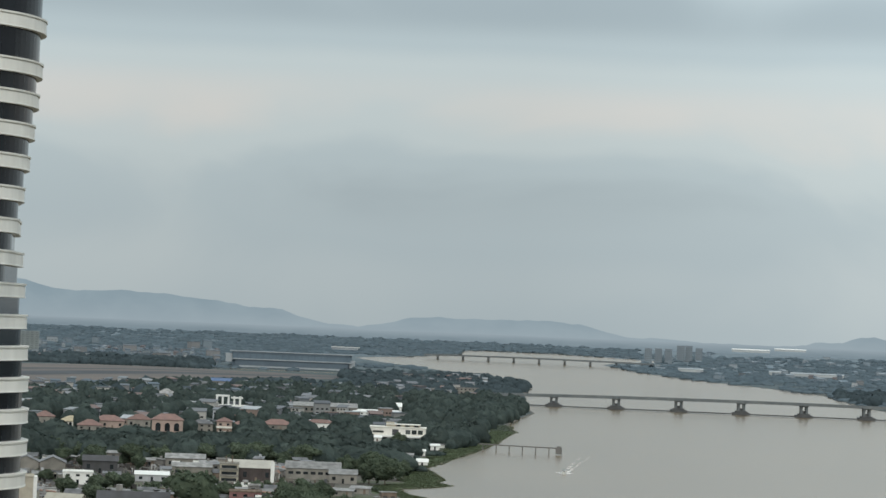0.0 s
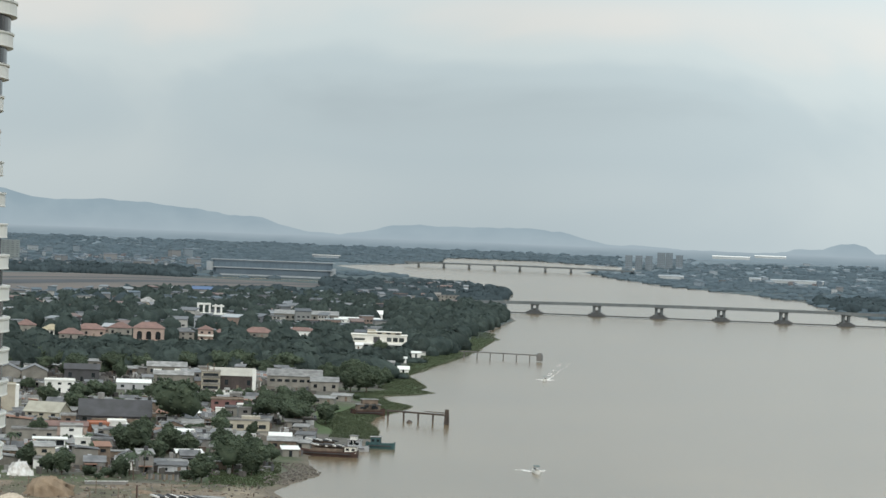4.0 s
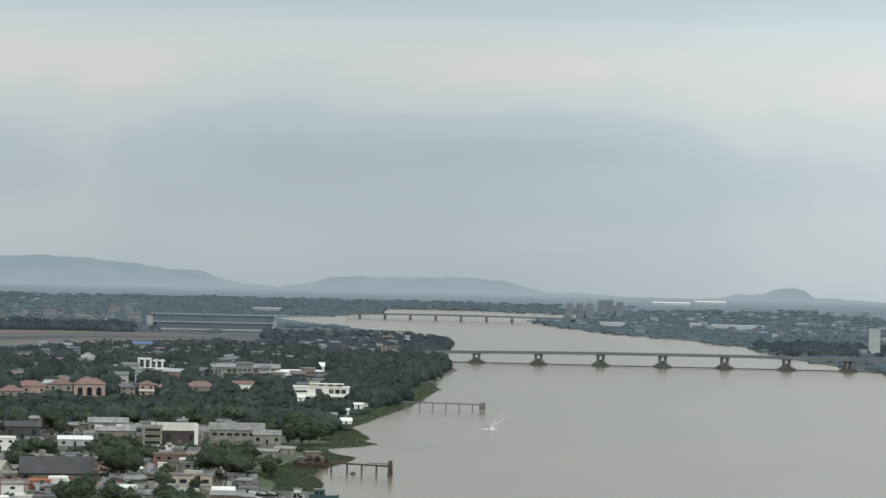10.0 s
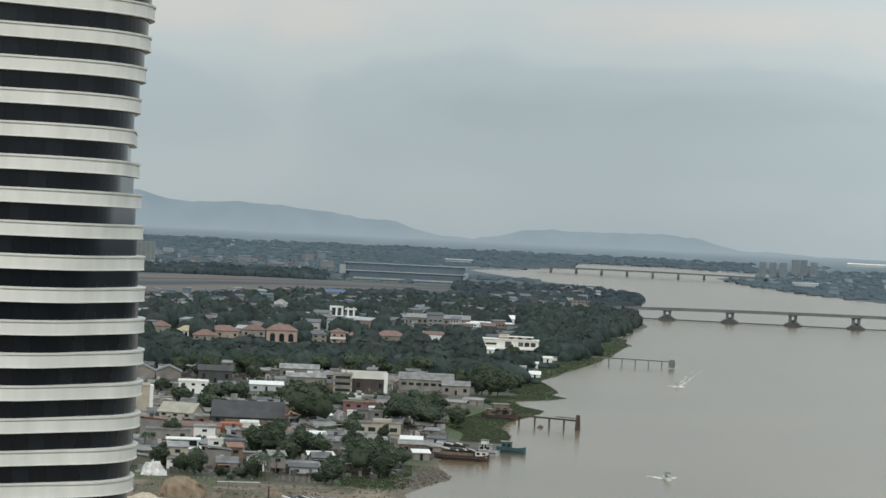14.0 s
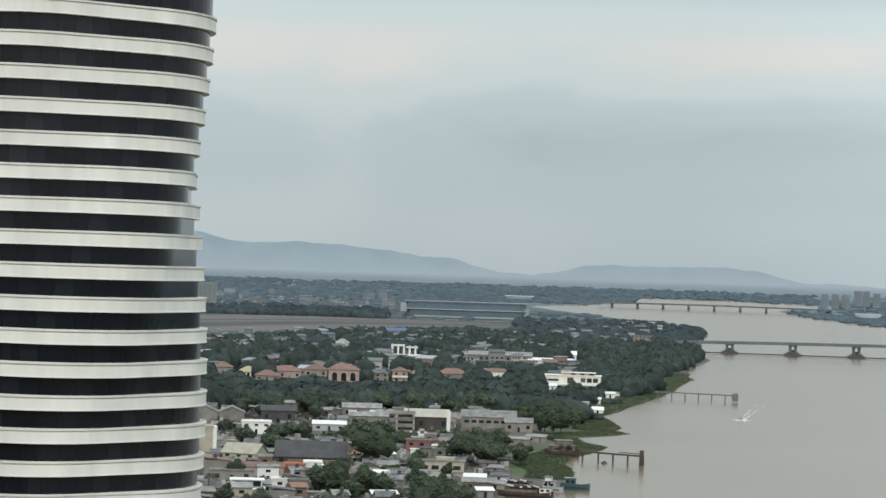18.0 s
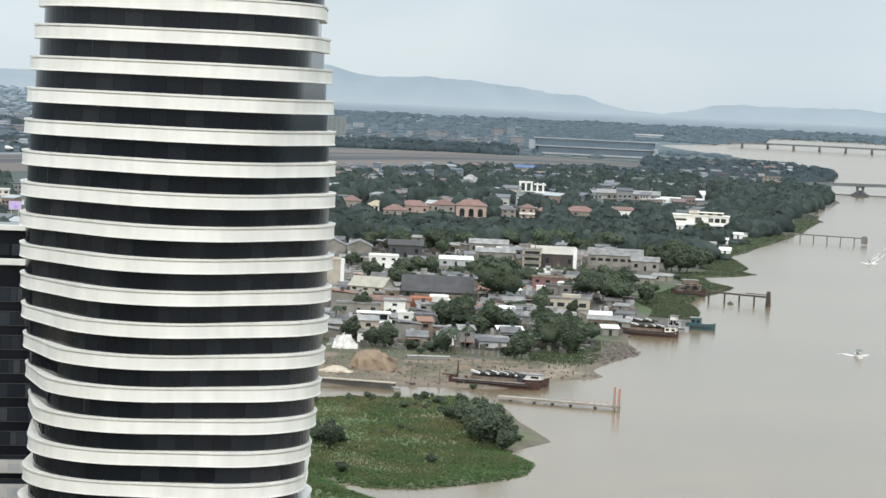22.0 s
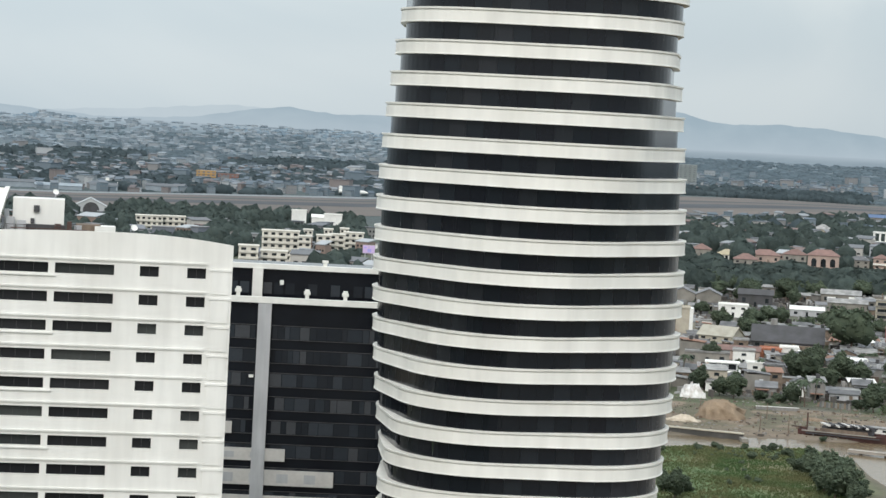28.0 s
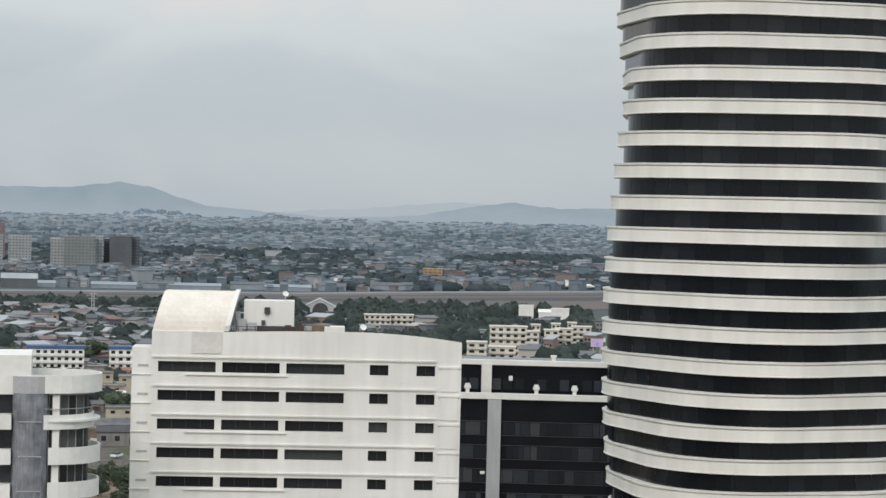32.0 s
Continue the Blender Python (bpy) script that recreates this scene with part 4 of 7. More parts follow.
def clumps(centres, sizes, rs):
    """Small uneven lumps of leaves at the centres."""
    n = len(centres)
    v = OCT_V[None] * (0.65 + 0.7 * rs.rand(n, 6, 1)) * sizes[:, None, None] * np.array([1, 1, 0.75])
    a = rs.rand(n) * 6.28
    c, s = np.cos(a)[:, None], np.sin(a)[:, None]
    v = np.stack([v[..., 0] * c - v[..., 1] * s, v[..., 0] * s + v[..., 1] * c, v[..., 2]], -1) + rs.randn(n, 6, 3) * sizes[:, None, None] * 0.16
    v += centres[:, None]
    f = OCT_F[None] + 6 * np.arange(n)[:, None, None]
    return v.reshape(-1, 3), f.reshape(-1, 3)


def crown_shell(rs, d, lobes=11, sharp=9, core=0.62, bulge=0.35):
    """How far a lobed, uneven crown reaches along the directions d."""
    ld = rs.randn(lobes, 3)
    ld[:, 2] = ld[:, 2] * 0.6 + 0.25
    ld /= np.linalg.norm(ld, axis=1)[:, None]
    reach = bulge * (1 + rs.rand(lobes))
    return core + (np.clip(d @ ld.T, 0, 1) ** sharp * reach).max(1)


def crown_mesh(seed, h, spread, base, n_clumps, n_leaves, leaf, rings=(14, 8), ragged=0.07, lobes=()):
    """A crown: a lobed core, small clumps of leaves over it and loose leaves at its edge. base: height of the crown's underside."""
    rs = np.random.RandomState(seed)
    half, mid = (h - base) * 0.5, (h + base) * 0.5
    size = np.array([spread * 0.92, spread * 0.92, half * 1.12])
    m, k = rings
    th, ph = np.meshgrid(np.arange(m) * 2 * math.pi / m, np.linspace(0.02, math.pi - 0.02, k), indexing="ij")
    d = np.stack([np.sin(ph) * np.cos(th), np.sin(ph) * np.sin(th), np.cos(ph)], -1).reshape(-1, 3)
    core = d * (crown_shell(np.random.RandomState(seed), d, *lobes) * 0.90)[:, None] * size + (0, 0, mid) + rs.randn(m * k, 3) * leaf * (0.4 if n_clumps else 0.55)
    if not n_clumps:
        fine = crown_shell(np.random.RandomState(seed + 500), d, 80, 60, 0.0, 0.055)
        core = (core - (0, 0, mid)) * (1 + fine)[:, None] + (0, 0, mid)
    idx = np.arange(m * k).reshape(m, k)
    q = np.stack([idx[:, :-1], idx[:, 1:], np.roll(idx, -1, 0)[:, 1:], np.roll(idx, -1, 0)[:, :-1]], -1).reshape(-1, 4)
    cf = np.concatenate([q[:, :3], q[:, [0, 2, 3]]])

    def on_shell(n, out):
        e = rs.randn(n, 3)
        e[:, 2] = np.where(rs.rand(n) < 0.3, e[:, 2], np.abs(e[:, 2]))
        e /= np.linalg.norm(e, axis=1)[:, None]
        w = crown_shell(np.random.RandomState(seed), e, *lobes) * (0.90 + out * rs.randn(n))
        g = e * w[:, None] * size + (0, 0, mid)
        g[:, 2] = np.maximum(g[:, 2], base * 0.6 + 0.03 * h * rs.rand(n))
        return g

    items = [(core, cf)]
    if n_clumps:
        items.append(clumps(on_shell(n_clumps, ragged), leaf * (0.55 + 0.9 * rs.rand(n_clumps)), rs))
    if n_leaves:
        g = on_shell(n_leaves, ragged * 1.5)
        items.append(((g[:, None] + rs.randn(n_leaves, 3, 3) * leaf * 0.42).reshape(-1, 3), np.arange(n_leaves * 3).reshape(-1, 3)))
    return join(items)


def limb(p, q, r0, r1, n=6):
    p, q = np.array(p, float), np.array(q, float)
    d = (q - p) / np.linalg.norm(q - p)
    u = np.cross(d, (0.3, 0.9, 0.2))
    u /= np.linalg.norm(u)
    w = np.cross(d, u)
    a = np.arange(n) * 2 * math.pi / n
    ringv = np.cos(a)[:, None] * u + np.sin(a)[:, None] * w
    v = np.concatenate([p + ringv * r0, q + ringv * r1])
    f = np.array([(j, (j + 1) % n, n + (j + 1) % n, n + j) for j in range(n)])
    return v, f


def join(items):
    vs, fs, o = [], [], 0
    for v, f in items:
        vs.append(v)
        fs.append(np.asarray(f) + o)
        o += len(v)
    return np.concatenate(vs), np.concatenate(fs)


def tree_parts(seed, h, spread, base, dense=1.0):
    rs = np.random.RandomState(seed)
    crown = mesh_np("crown", *crown_mesh(seed, h, spread, base, int(420 * dense), int(900 * dense), 0.52 if h > 5 else 0.3))
    fork = (rs.randn() * 0.2, rs.randn() * 0.2, max(base, h * 0.2))
    wood = [limb((0, 0, -0.5), fork, h * 0.030, h * 0.022)]
    for j in range(5):
        a = 1.26 * j + rs.rand()
        wood.append(limb(fork, (spread * 0.5 * math.cos(a), spread * 0.5 * math.sin(a), h * (0.55 + 0.2 * rs.rand())), h * 0.016, h * 0.006))
    return mesh_np("trunk", *join(wood)), crown


def make_tree(name, seed, h, spread, base, label, dense=1.0):
    t, c = tree_parts(seed, h, spread, base, dense)
    ob = tagged(empty(name, 0, 0, -200), label, "tree" if name == "tree" else "shrub")
    put("trunk", t, BARK, ob)
    put("crown", c, LEAF, ob, smooth=True)
    return ob


def make_palm(seed):
    """A palm: a slim curved trunk and drooping fronds."""
    rs = np.random.RandomState(seed)
    ob = tagged(empty("palm_tree", 0, 0, -200), "slim palm tree with drooping fronds", "tree")
    put("trunk", mesh_np("trunk", *join([limb((0, 0, -0.4), (0.3, 0.1, 3.2), 0.2, 0.15), limb((0.3, 0.1, 3.2), (0.9, 0.2, 6.4), 0.15, 0.12)])), BARK, ob)
    for j in range(13):
        a, up = 2 * math.pi * j / 13 + rs.rand() * 0.3, rs.uniform(-0.1, 0.9)
        side = np.array([-math.sin(a), math.cos(a), 0])
        v, f = [], []
        for k in range(6):
            q = k / 5
            c = np.array([0.9 + 2.5 * q * math.cos(a), 0.2 + 2.5 * q * math.sin(a), 6.4 + up * 1.4 * q - 1.9 * q * q])
            w = 0.42 * (0.35 + q) * (1.05 - q) * 1.9
            v += [c - side * w - (0, 0, 0.25 * w), c, c + side * w - (0, 0, 0.25 * w)]
            if k:
                o = 3 * k
                f += [(o - 3, o - 2, o + 1, o), (o - 2, o - 1, o + 2, o + 1)]
        put("frond", mesh_np("frond", v, f), LEAF, ob)
    return ob


TREE_KINDS = [("dense dark green tree with leaves down to the ground", 9, 5.0, 0.4), ("broad umbrella-shaped tree with a dark green crown", 11, 8.6, 3.6), ("tall dense dark green tree above the roofs", 16, 9.6, 0.8),
              ("low bushy green tree", 5.5, 4.6, 0.2), ("uneven dark green tree among houses", 8, 4.2, 0.8)]
TREES = [make_tree("tree", 20 + i, h, w, b, label) for i, (label, h, w, b) in enumerate(TREE_KINDS)]
PALMS = [make_palm(31)]
SHRUBS = [make_tree("shrub", 40 + i, h, w, 0.1, "leafy green shrub in rough grass", 0.55) for i, (h, w) in enumerate(((3.0, 2.0), (2.4, 2.4), (4.2, 2.3)))]
planted = {}


def land_height(x, y):
    return float(land_z(np.array([x]), np.array([y]), np.array([math.hypot(x, y)]))[0])


def plant(kind, i, x, y, scale, turn, group):
    """One tree or shrub at a place; the first of a kind is moved there, the rest are copies."""
    src = kind[i % len(kind)]
    m = pose(x, y, land_height(x, y) - 0.1, 0, 0, turn) @ Matrix.Scale(scale, 4)
    if src.name in planted:
        ob = copy_thing(src, m)
    else:
        planted[src.name] = True
        ob = src
        ob.matrix_basis = m
    tagged(ob, group=group)
    return ob


CLEAR = []  # (x, y, radius) kept free for built things
OPEN = []   # (azimuth, half width in degrees, distance, height): plants before a landmark stay below the sight line


def free(x, y, pad=0.0):
    return all((x - a) ** 2 + (y - b) ** 2 > (c + pad) ** 2 for a, b, c in CLEAR)


def sight_cap(x, y):
    """Greatest height of plants that leaves the landmarks behind them in view."""
    x, y = np.asarray(x, float), np.asarray(y, float)
    r, az = np.hypot(x, y), np.degrees(np.arctan2(-x, y))
    cap = np.full(r.shape, 99.0)
    for a, b, c, e in OPEN:
        hit = (np.abs(az - a) < b) & (r < c) & (r > c - 220)
        cap = np.where(hit, np.minimum(cap, (c - r) * 72.0 / c + e), cap)
    return cap


def low_tree(seed, n, rings=(10, 6), base=-0.35, lobes=(20, 12, 0.74, 0.15)):
    """A billowy crown of height one for woods seen from far off."""
    return crown_mesh(seed, 1.0, 0.62, base, n, 0, 0.40 / max(n, 60)**0.5, rings, 0.04, lobes)


def forest(name, places, heights, templates, material, label, seed, widen=1.0):
    """Many trees joined into one mesh."""
    rs = np.random.RandomState(seed)
    items = []
    pick = rs.randint(0, len(templates), len(places))
    for i, (v, f) in enumerate(templates):
        w = places[pick == i]
        h = heights[pick == i]
        if not len(w):
            continue
        a = rs.rand(len(w)) * 6.28
        c, s = np.cos(a)[:, None], np.sin(a)[:, None]
        wide = np.maximum(h[:, None], 6.0 * (h[:, None] < 6.0)) * (0.8 + 0.6 * rs.rand(len(w), 1)) * widen
        vv = np.stack([(v[None, :, 0] * c - v[None, :, 1] * s) * wide, (v[None, :, 0] * s + v[None, :, 1] * c) * wide, v[None, :, 2] * h[:, None]], -1) + w[:, None]
        ff = f[None] + len(v) * np.arange(len(w))[:, None, None]
        items.append((vv.reshape(-1, 3), ff.reshape(-1, 3)))
    return tagged(put(name, mesh_np(name, *join(items)), material, smooth=True), label, "trees", kind="stuff")


def scatter(seed, n, az0, az1, r0, r1, power=1.0):
    """Places spread over a sector of the plain."""
    rs = np.random.RandomState(seed)
    az = np.radians(az0 + (az1 - az0) * rs.rand(n))
    r = np.sqrt(r0**2 + (r1**2 - r0**2) * rs.rand(n)) if power == 1.0 else r0 * (r1 / r0) ** rs.rand(n)
    x, y = -r * np.sin(az), r * np.cos(az)
    return x, y, r, np.degrees(az), rs


# airfield edges: near and far side by azimuth
FIELD_AZ = np.array([4.4, 6.5, 8.7, 10.5, 12.0, 16.0, 20.0, 27.3, 34.8, 40.0])
FIELD_NEAR = np.array([2700, 2560, 2400, 2200, 2040, 1900, 1740, 1625, 1597, 1590])
FIELD_FAR = np.array([2860, 2900, 2960, 2940, 2880, 2480, 2170, 1950, 1895, 1880])


def in_field(x, y, pad=0.0):
    az, r = np.degrees(np.arctan2(-x, y)), np.hypot(x, y)
    return (az > 4.4) & (r > np.interp(az, FIELD_AZ, FIELD_NEAR) - pad) & (r < np.interp(az, FIELD_AZ, FIELD_FAR) + pad)
# ---- houses, sheds and yards ----


def local_box(name, items, material, parent, label=""):
    return part_boxes(name, items, material, parent, label)


def house(az, r, w, d, h, roof, wall_m, roof_m, label, turn=0.0, storeys=1, group="", category="house", rise=None, windows=True, keep=None):
    """A house facing the river view: walls, roof, door and windows as parts. roof: flat, shed, gable, hip."""
    x, y = polar(az, r)
    z = land_height(x, y) - 0.15
    ob = tagged(empty("house" if category == "house" else category.replace(" ", "_"), x, y, z, az + turn), label, category, group)
    CLEAR.append((x, y, max(w, d) * (0.55 if keep is None else keep)))
    if not group.startswith("lesser") and (r > 900 or w >= 14):
        OPEN.append((az, math.degrees(w * (0.95 if category in ("shed", "boathouse") else 0.6) / r), r - d / 2, 0.2 * h))
    local_box("wall", [(0, 0, 0, w, d, h)], wall_m, ob)
    rise = rise if rise is not None else min(w, d) * 0.2
    if roof == "flat":
        local_box("roof", [(0, 0, h, w + 0.5, d + 0.5, 0.22), (0, -d / 2 - 0.1, h + 0.22, w + 0.3, 0.2, 0.35), (0, d / 2 + 0.1, h + 0.22, w + 0.3, 0.2, 0.35)], roof_m, ob)
    elif roof == "shed":
        v, f = boxes([(0, 0, h, w + 0.9, d + 0.9, 0.16)])
        v[:, 2] += (v[:, 1] / d + 0.5) * rise
        put("roof", mesh_np("roof", v, f), roof_m, ob)
        local_box("gable_wall", [(0, d / 2 - 0.15, h, w, 0.3, rise * 0.95)], wall_m, ob)
    elif roof == "gable":
        v, f = gable(w, d, rise)
        v[:, 2] += h
        put("roof", mesh_np("roof", v, f), roof_m, ob)
        gv = [(sx * (w / 2 - 0.05), sy, zz) for sx in (-1, 1) for sy, zz in ((-d / 2, h), (d / 2, h), (0, h + rise))]
        for k in (0, 3):
            put("gable_wall", mesh_np("gable_wall", gv[k:k + 3], [(0, 2, 1) if k == 0 else (0, 1, 2)]), wall_m, ob)
    elif roof == "cross":
        v, f = gable(d, w, rise)
        v = np.stack([-v[:, 1], v[:, 0], v[:, 2] + h], -1)
        put("roof", mesh_np("roof", v, f), roof_m, ob)
        gv = [(sx, sy * (d / 2 - 0.05), zz) for sy in (-1, 1) for sx, zz in ((-w / 2, h), (w / 2, h), (0, h + rise))]
        for k in (0, 3):
            put("gable_wall", mesh_np("gable_wall", gv[k:k + 3], [(0, 1, 2) if k == 0 else (0, 2, 1)]), wall_m, ob)
    else:
        v, f = hip(w, d, rise)
        v[:, 2] += h
        put("roof", mesh_np("roof", v, f), roof_m, ob)
    if windows:
        n = max(1, int(w / 4.0))
        sh = h / storeys
        for s in range(storeys):
            for j in range(n):
                if s == 0 and j == n // 2:
                    local_box("door", [(-w / 2 + w * (j + 0.5) / n, -d / 2 - 0.02, 0.1, 1.0, 0.14, min(2.1, sh * 0.8))], WINDOW if n % 2 else TIMBER, ob)
                else:
                    win = local_box("window", [(-w / 2 + w * (j + 0.5) / n, -d / 2 - 0.01, s * sh + sh * 0.36, min(1.5, w / n * 0.55), 0.1, sh * 0.36)], WINDOW, ob)
    return ob


def long_windows(ob, w, d, rows, x0=None, x1=None, m=None):
    """Rows of separate windows along a front."""
    x0, x1 = (-w / 2 + 0.6, w / 2 - 0.6) if x0 is None else (x0, x1)
    for z, h, n in rows:
        for j in range(n):
            local_box("window", [(x0 + (x1 - x0) * (j + 0.5) / n, -d / 2 - 0.02, z, (x1 - x0) / n * 0.66, 0.12, h)], m or WINDOW, ob)


def arch_panel(x, y, z, w, h):
    """A solid arched panel in place of an opening: straight jambs and a round head."""
    n = 10
    ring = [(-w / 2, 0), (w / 2, 0)] + [(w / 2 * math.cos(math.pi * k / n), h - w / 2 + w / 2 * math.sin(math.pi * k / n)) for k in range(n + 1)]
    m = len(ring)
    v = [(x + a, y - 0.05, z + b) for a, b in ring] + [(x + a, y + 0.4, z + b) for a, b in ring]
    f = [(0, j, j + 1) for j in range(1, m - 1)]
    for j in range(m):
        f += [(j, m + j, m + (j + 1) % m), (j, m + (j + 1) % m, (j + 1) % m)]
    return v, f


rng0 = random.Random(5)
# landmarks of the west bank, from the river works inland
cream = house(12.02, 830, 6.5, 9, 11.0, "flat", CREAM, CREAM, "tall cream blank-walled building with a white end strip", category="building", windows=False)
local_box("white_strip", [(3.9, -1.0, 0, 1.3, 7.5, 11.2)], WHITE, cream)
house(11.0, 806, 13, 10, 4.2, "gable", CREAM, mat("khaki_roof", (0.36, 0.345, 0.285), (0.28, 0.265, 0.215), 3.0, 0.8), "two-storey beige building with a broad khaki gable roof", category="building", storeys=2, rise=3.0, turn=-24)
dark = house(9.35, 818, 25, 17, 2.6, "gable", ROOFDARK, ROOFDARK, "large barn with a broad dark grey gable roof", category="barn", rise=5.0)
local_box("chimney", [(-5.0, 1.0, 5.5, 2.2, 2.0, 4.4)], CONCRETE, dark)
local_box("lean_to", [(1.0, -9.4, 0.2, 18.0, 2.0, 1.5)], TIMBER, dark)
house(10.65, 762, 17, 6, 3.4, "gable", PINK, TILE, "long low building with a rust-red roof", category="building", rise=1.2)
orange = house(9.75, 766, 7, 6, 3.9, "flat", ORANGE, ORANGE, "small orange-painted flat-roofed house", windows=True)
house(9.3, 770, 6, 6, 4.3, "flat", WHITE, WHITE, "white flat-roofed house beside an orange one", storeys=1)
house(11.3, 742, 14, 7, 3.6, "flat", BEIGE, ROOFLIGHT, "open-fronted house under a flat white roof slab", storeys=1)
house(10.4, 745, 7, 8, 4.6, "flat", WHITE, ROOFLIGHT, "white rendered two-storey house", storeys=2)
slabbed = house(10.95, 690, 11, 7, 2.9, "flat", PINK, WHITE, "pinkish two-storey house with white overhanging slabs", windows=False)
local_box("balcony_slab", [(-0.3, -0.8, 3.0, 12.6, 8.8, 0.28)], WHITE, slabbed)
local_box("upper_storey", [(0.6, 0.8, 3.28, 8.6, 4.6, 2.3)], GREYPAINT, slabbed)
local_box("upper_roof", [(0.4, 0.3, 5.58, 10.4, 6.6, 0.26)], WHITE, slabbed, "white flat roof slab")
for k in range(3):
    local_box("window", [(-2.2 + 2.8 * k, -1.55, 3.7, 2.2, 0.12, 1.5)], WINDOW, slabbed)
    local_box("post", [(-4.4 + 4.6 * k, -2.7, 3.28, 0.2, 0.2, 2.3)], WHITE, slabbed)
local_box("window", [(-2.6, -3.56, 1.0, 1.5, 0.12, 1.1)], WINDOW, slabbed)
local_box("door", [(2.4, -3.56, 0.1, 1.1, 0.12, 2.1)], TIMBER, slabbed)
house(10.1, 700, 5, 5, 5.0, "flat", WHITE, WHITE, "narrow white two-storey house", storeys=2)
house(8.92, 975, 14, 10, 3.0, "shed", GREYPAINT, WHITE, "low workshop with a bright white sheet roof", category="workshop", rise=0.8)
house(8.12, 1066, 18, 12, 4.6, "gable", BEIGE, ROOFLIGHT, "long warehouse with a pale cream roof", category="warehouse", rise=1.8)
house(8.35, 1022, 3.4, 3.4, 5.2, "flat", WHITE, WHITE, "small white tank house", windows=False, category="tank house")
house(7.85, 1026, 2.4, 3, 5.4, "flat", WHITE, WHITE, "small white tower block on a roof", windows=False, category="tank house")
house(7.95, 1008, 17, 10, 4.6, "gable", BEIGE, ROOFLIGHT, "cream workshop with a pale sheet roof", category="workshop", rise=1.5)
three = house(7.03, 982, 8, 8, 8.0, "flat", CREAM, BEIGE, "three-storey cream block with open galleries", category="building", storeys=3, windows=False)
for s in range(3):
    # a solid dark box paints the shade of each open gallery
    local_box("gallery", [(0, -4.1, 0.9 + 2.7 * s, 6.4, 0.3, 1.2)], WINDOW, three, "flat dark panel for a shaded gallery")
    local_box("balustrade", [(0, -4.5, 0.1 + 2.7 * s, 7.6, 0.2, 0.8)], BEIGE, three)
local_box("roof_posts", [(-1.5, 0, 8.2, 0.4, 0.4, 3.0), (1.2, 0, 8.2, 0.4, 0.4, 3.2)], TIMBER, three)
ware_a = house(6.5, 996, 19, 16, 6.2, "gable", mat("dark_brown_boards", (0.085, 0.070, 0.066), (0.06, 0.05, 0.048), 3.0, 0.85, streak=0.1), mat("cream_roof_sheet", (0.42, 0.40, 0.345), (0.33, 0.315, 0.275), 5.0, 0.6, streak=0.05), "large brown-walled warehouse with a cream sheet roof", category="warehouse", rise=2.8)
local_box("end_post", [(9.4, -8.2, 0, 1.6, 0.8, 9.0)], WHITE, ware_a, "white end pier")
ware_b = house(4.95, 1020, 24, 14, 5.2, "gable", BEIGE, ROOFLIGHT, "long beige warehouse with a pale sheet roof", category="warehouse", rise=2.6, windows=False)
long_windows(ware_b, 24, 14, [(2.6, 1.2, 7)])
house(4.2, 1004, 12, 10, 4.2, "shed", BEIGE, ROOFLIGHT, "beige lean-to warehouse with a pale roof", category="warehouse", rise=1.4)
house(12.0, 1026, 11, 14, 3.6, "cross", BEIGE, ROOFGREY, "grey gabled shed with plain beige ends", category="shed", rise=2.4, windows=False)
house(11.35, 1024, 11, 14, 3.6, "cross", BEIGE, ROOFGREY, "grey gabled shed with plain beige ends", category="shed", rise=2.4, windows=False)
house(10.73, 945, 12, 8, 5.0, "flat", WHITE, WHITE, "white two-storey workshop with open bays", storeys=2, category="workshop")
house(10.2, 1015, 15, 9, 5.5, "gable", ROOFDARK, ROOFDARK, "dark timber-clad shed with a low roof", category="shed", rise=2.0)
house(6.2, 845, 13, 7, 4.0, "flat", BEIGE, ROOFGREY, "long grey-beige workshop near the bank", category="workshop")
house(5.2, 735, 9, 6, 2.8, "shed", TIMBER, ROOFLIGHT, "timber shed with a white sheet roof", category="shed", rise=0.7)
house(6.9, 668, 8, 5, 2.6, "shed", TIMBER, ROOFLIGHT, "shack with a pale sheet roof", category="shed", rise=0.6)
house(7.9, 655, 8, 5, 2.4, "shed", GREYPAINT, ROOFGREY, "grey fenced shack by the yard", category="shed", rise=0.5)

# walls and smaller fronts of the quarter
cren = tagged(empty("yard_wall", *polar(6.6, 945), 0.4, 6.6), "white stepped yard wall before a brown warehouse", "wall")
local_box("wall_run", [(0, 0, 0, 10.5, 0.5, 2.0)], WHITE, cren)
for k in range(4):
    local_box("pier", [(-4.4 + 2.9 * k, 0, 2.0, 1.2, 0.6, 0.9)], WHITE, cren)
red = house(6.6, 866, 12, 8, 5.4, "flat", mat("brick_red_render", (0.24, 0.13, 0.12), (0.18, 0.10, 0.095), 3.0, 0.85), TIMBER, "brick-red two-storey house with a flat roof", category="building", storeys=2)
porch = tagged(empty("gate_house", *polar(6.68, 846), 0.4, 6.68), "white gate house with a dark arch", "gate house")
local_box("wall", [(0, 0, 0, 6.0, 2.4, 3.6)], WHITE, porch)
put("arch", mesh_np("arch", *arch_panel(0.6, -1.2, 0.1, 3.0, 2.8)), WINDOW, porch, "dark arch")
local_box("coping", [(0, 0, 3.6, 6.3, 2.7, 0.2)], WHITE, porch)
house(6.26, 852, 2.6, 4, 4.4, "flat", WHITE, WHITE, "narrow white house front beside a gate", windows=True)
front = house(6.25, 797, 20, 6, 3.6, "flat", CREAM, CONCRETE, "long cream waterside house with dark openings", category="building", windows=False)
long_windows(front, 20, 6, [(0.9, 1.4, 5)])
local_box("roof_room", [(3.5, 1.0, 3.8, 6.5, 4, 1.2)], CREAM, front)
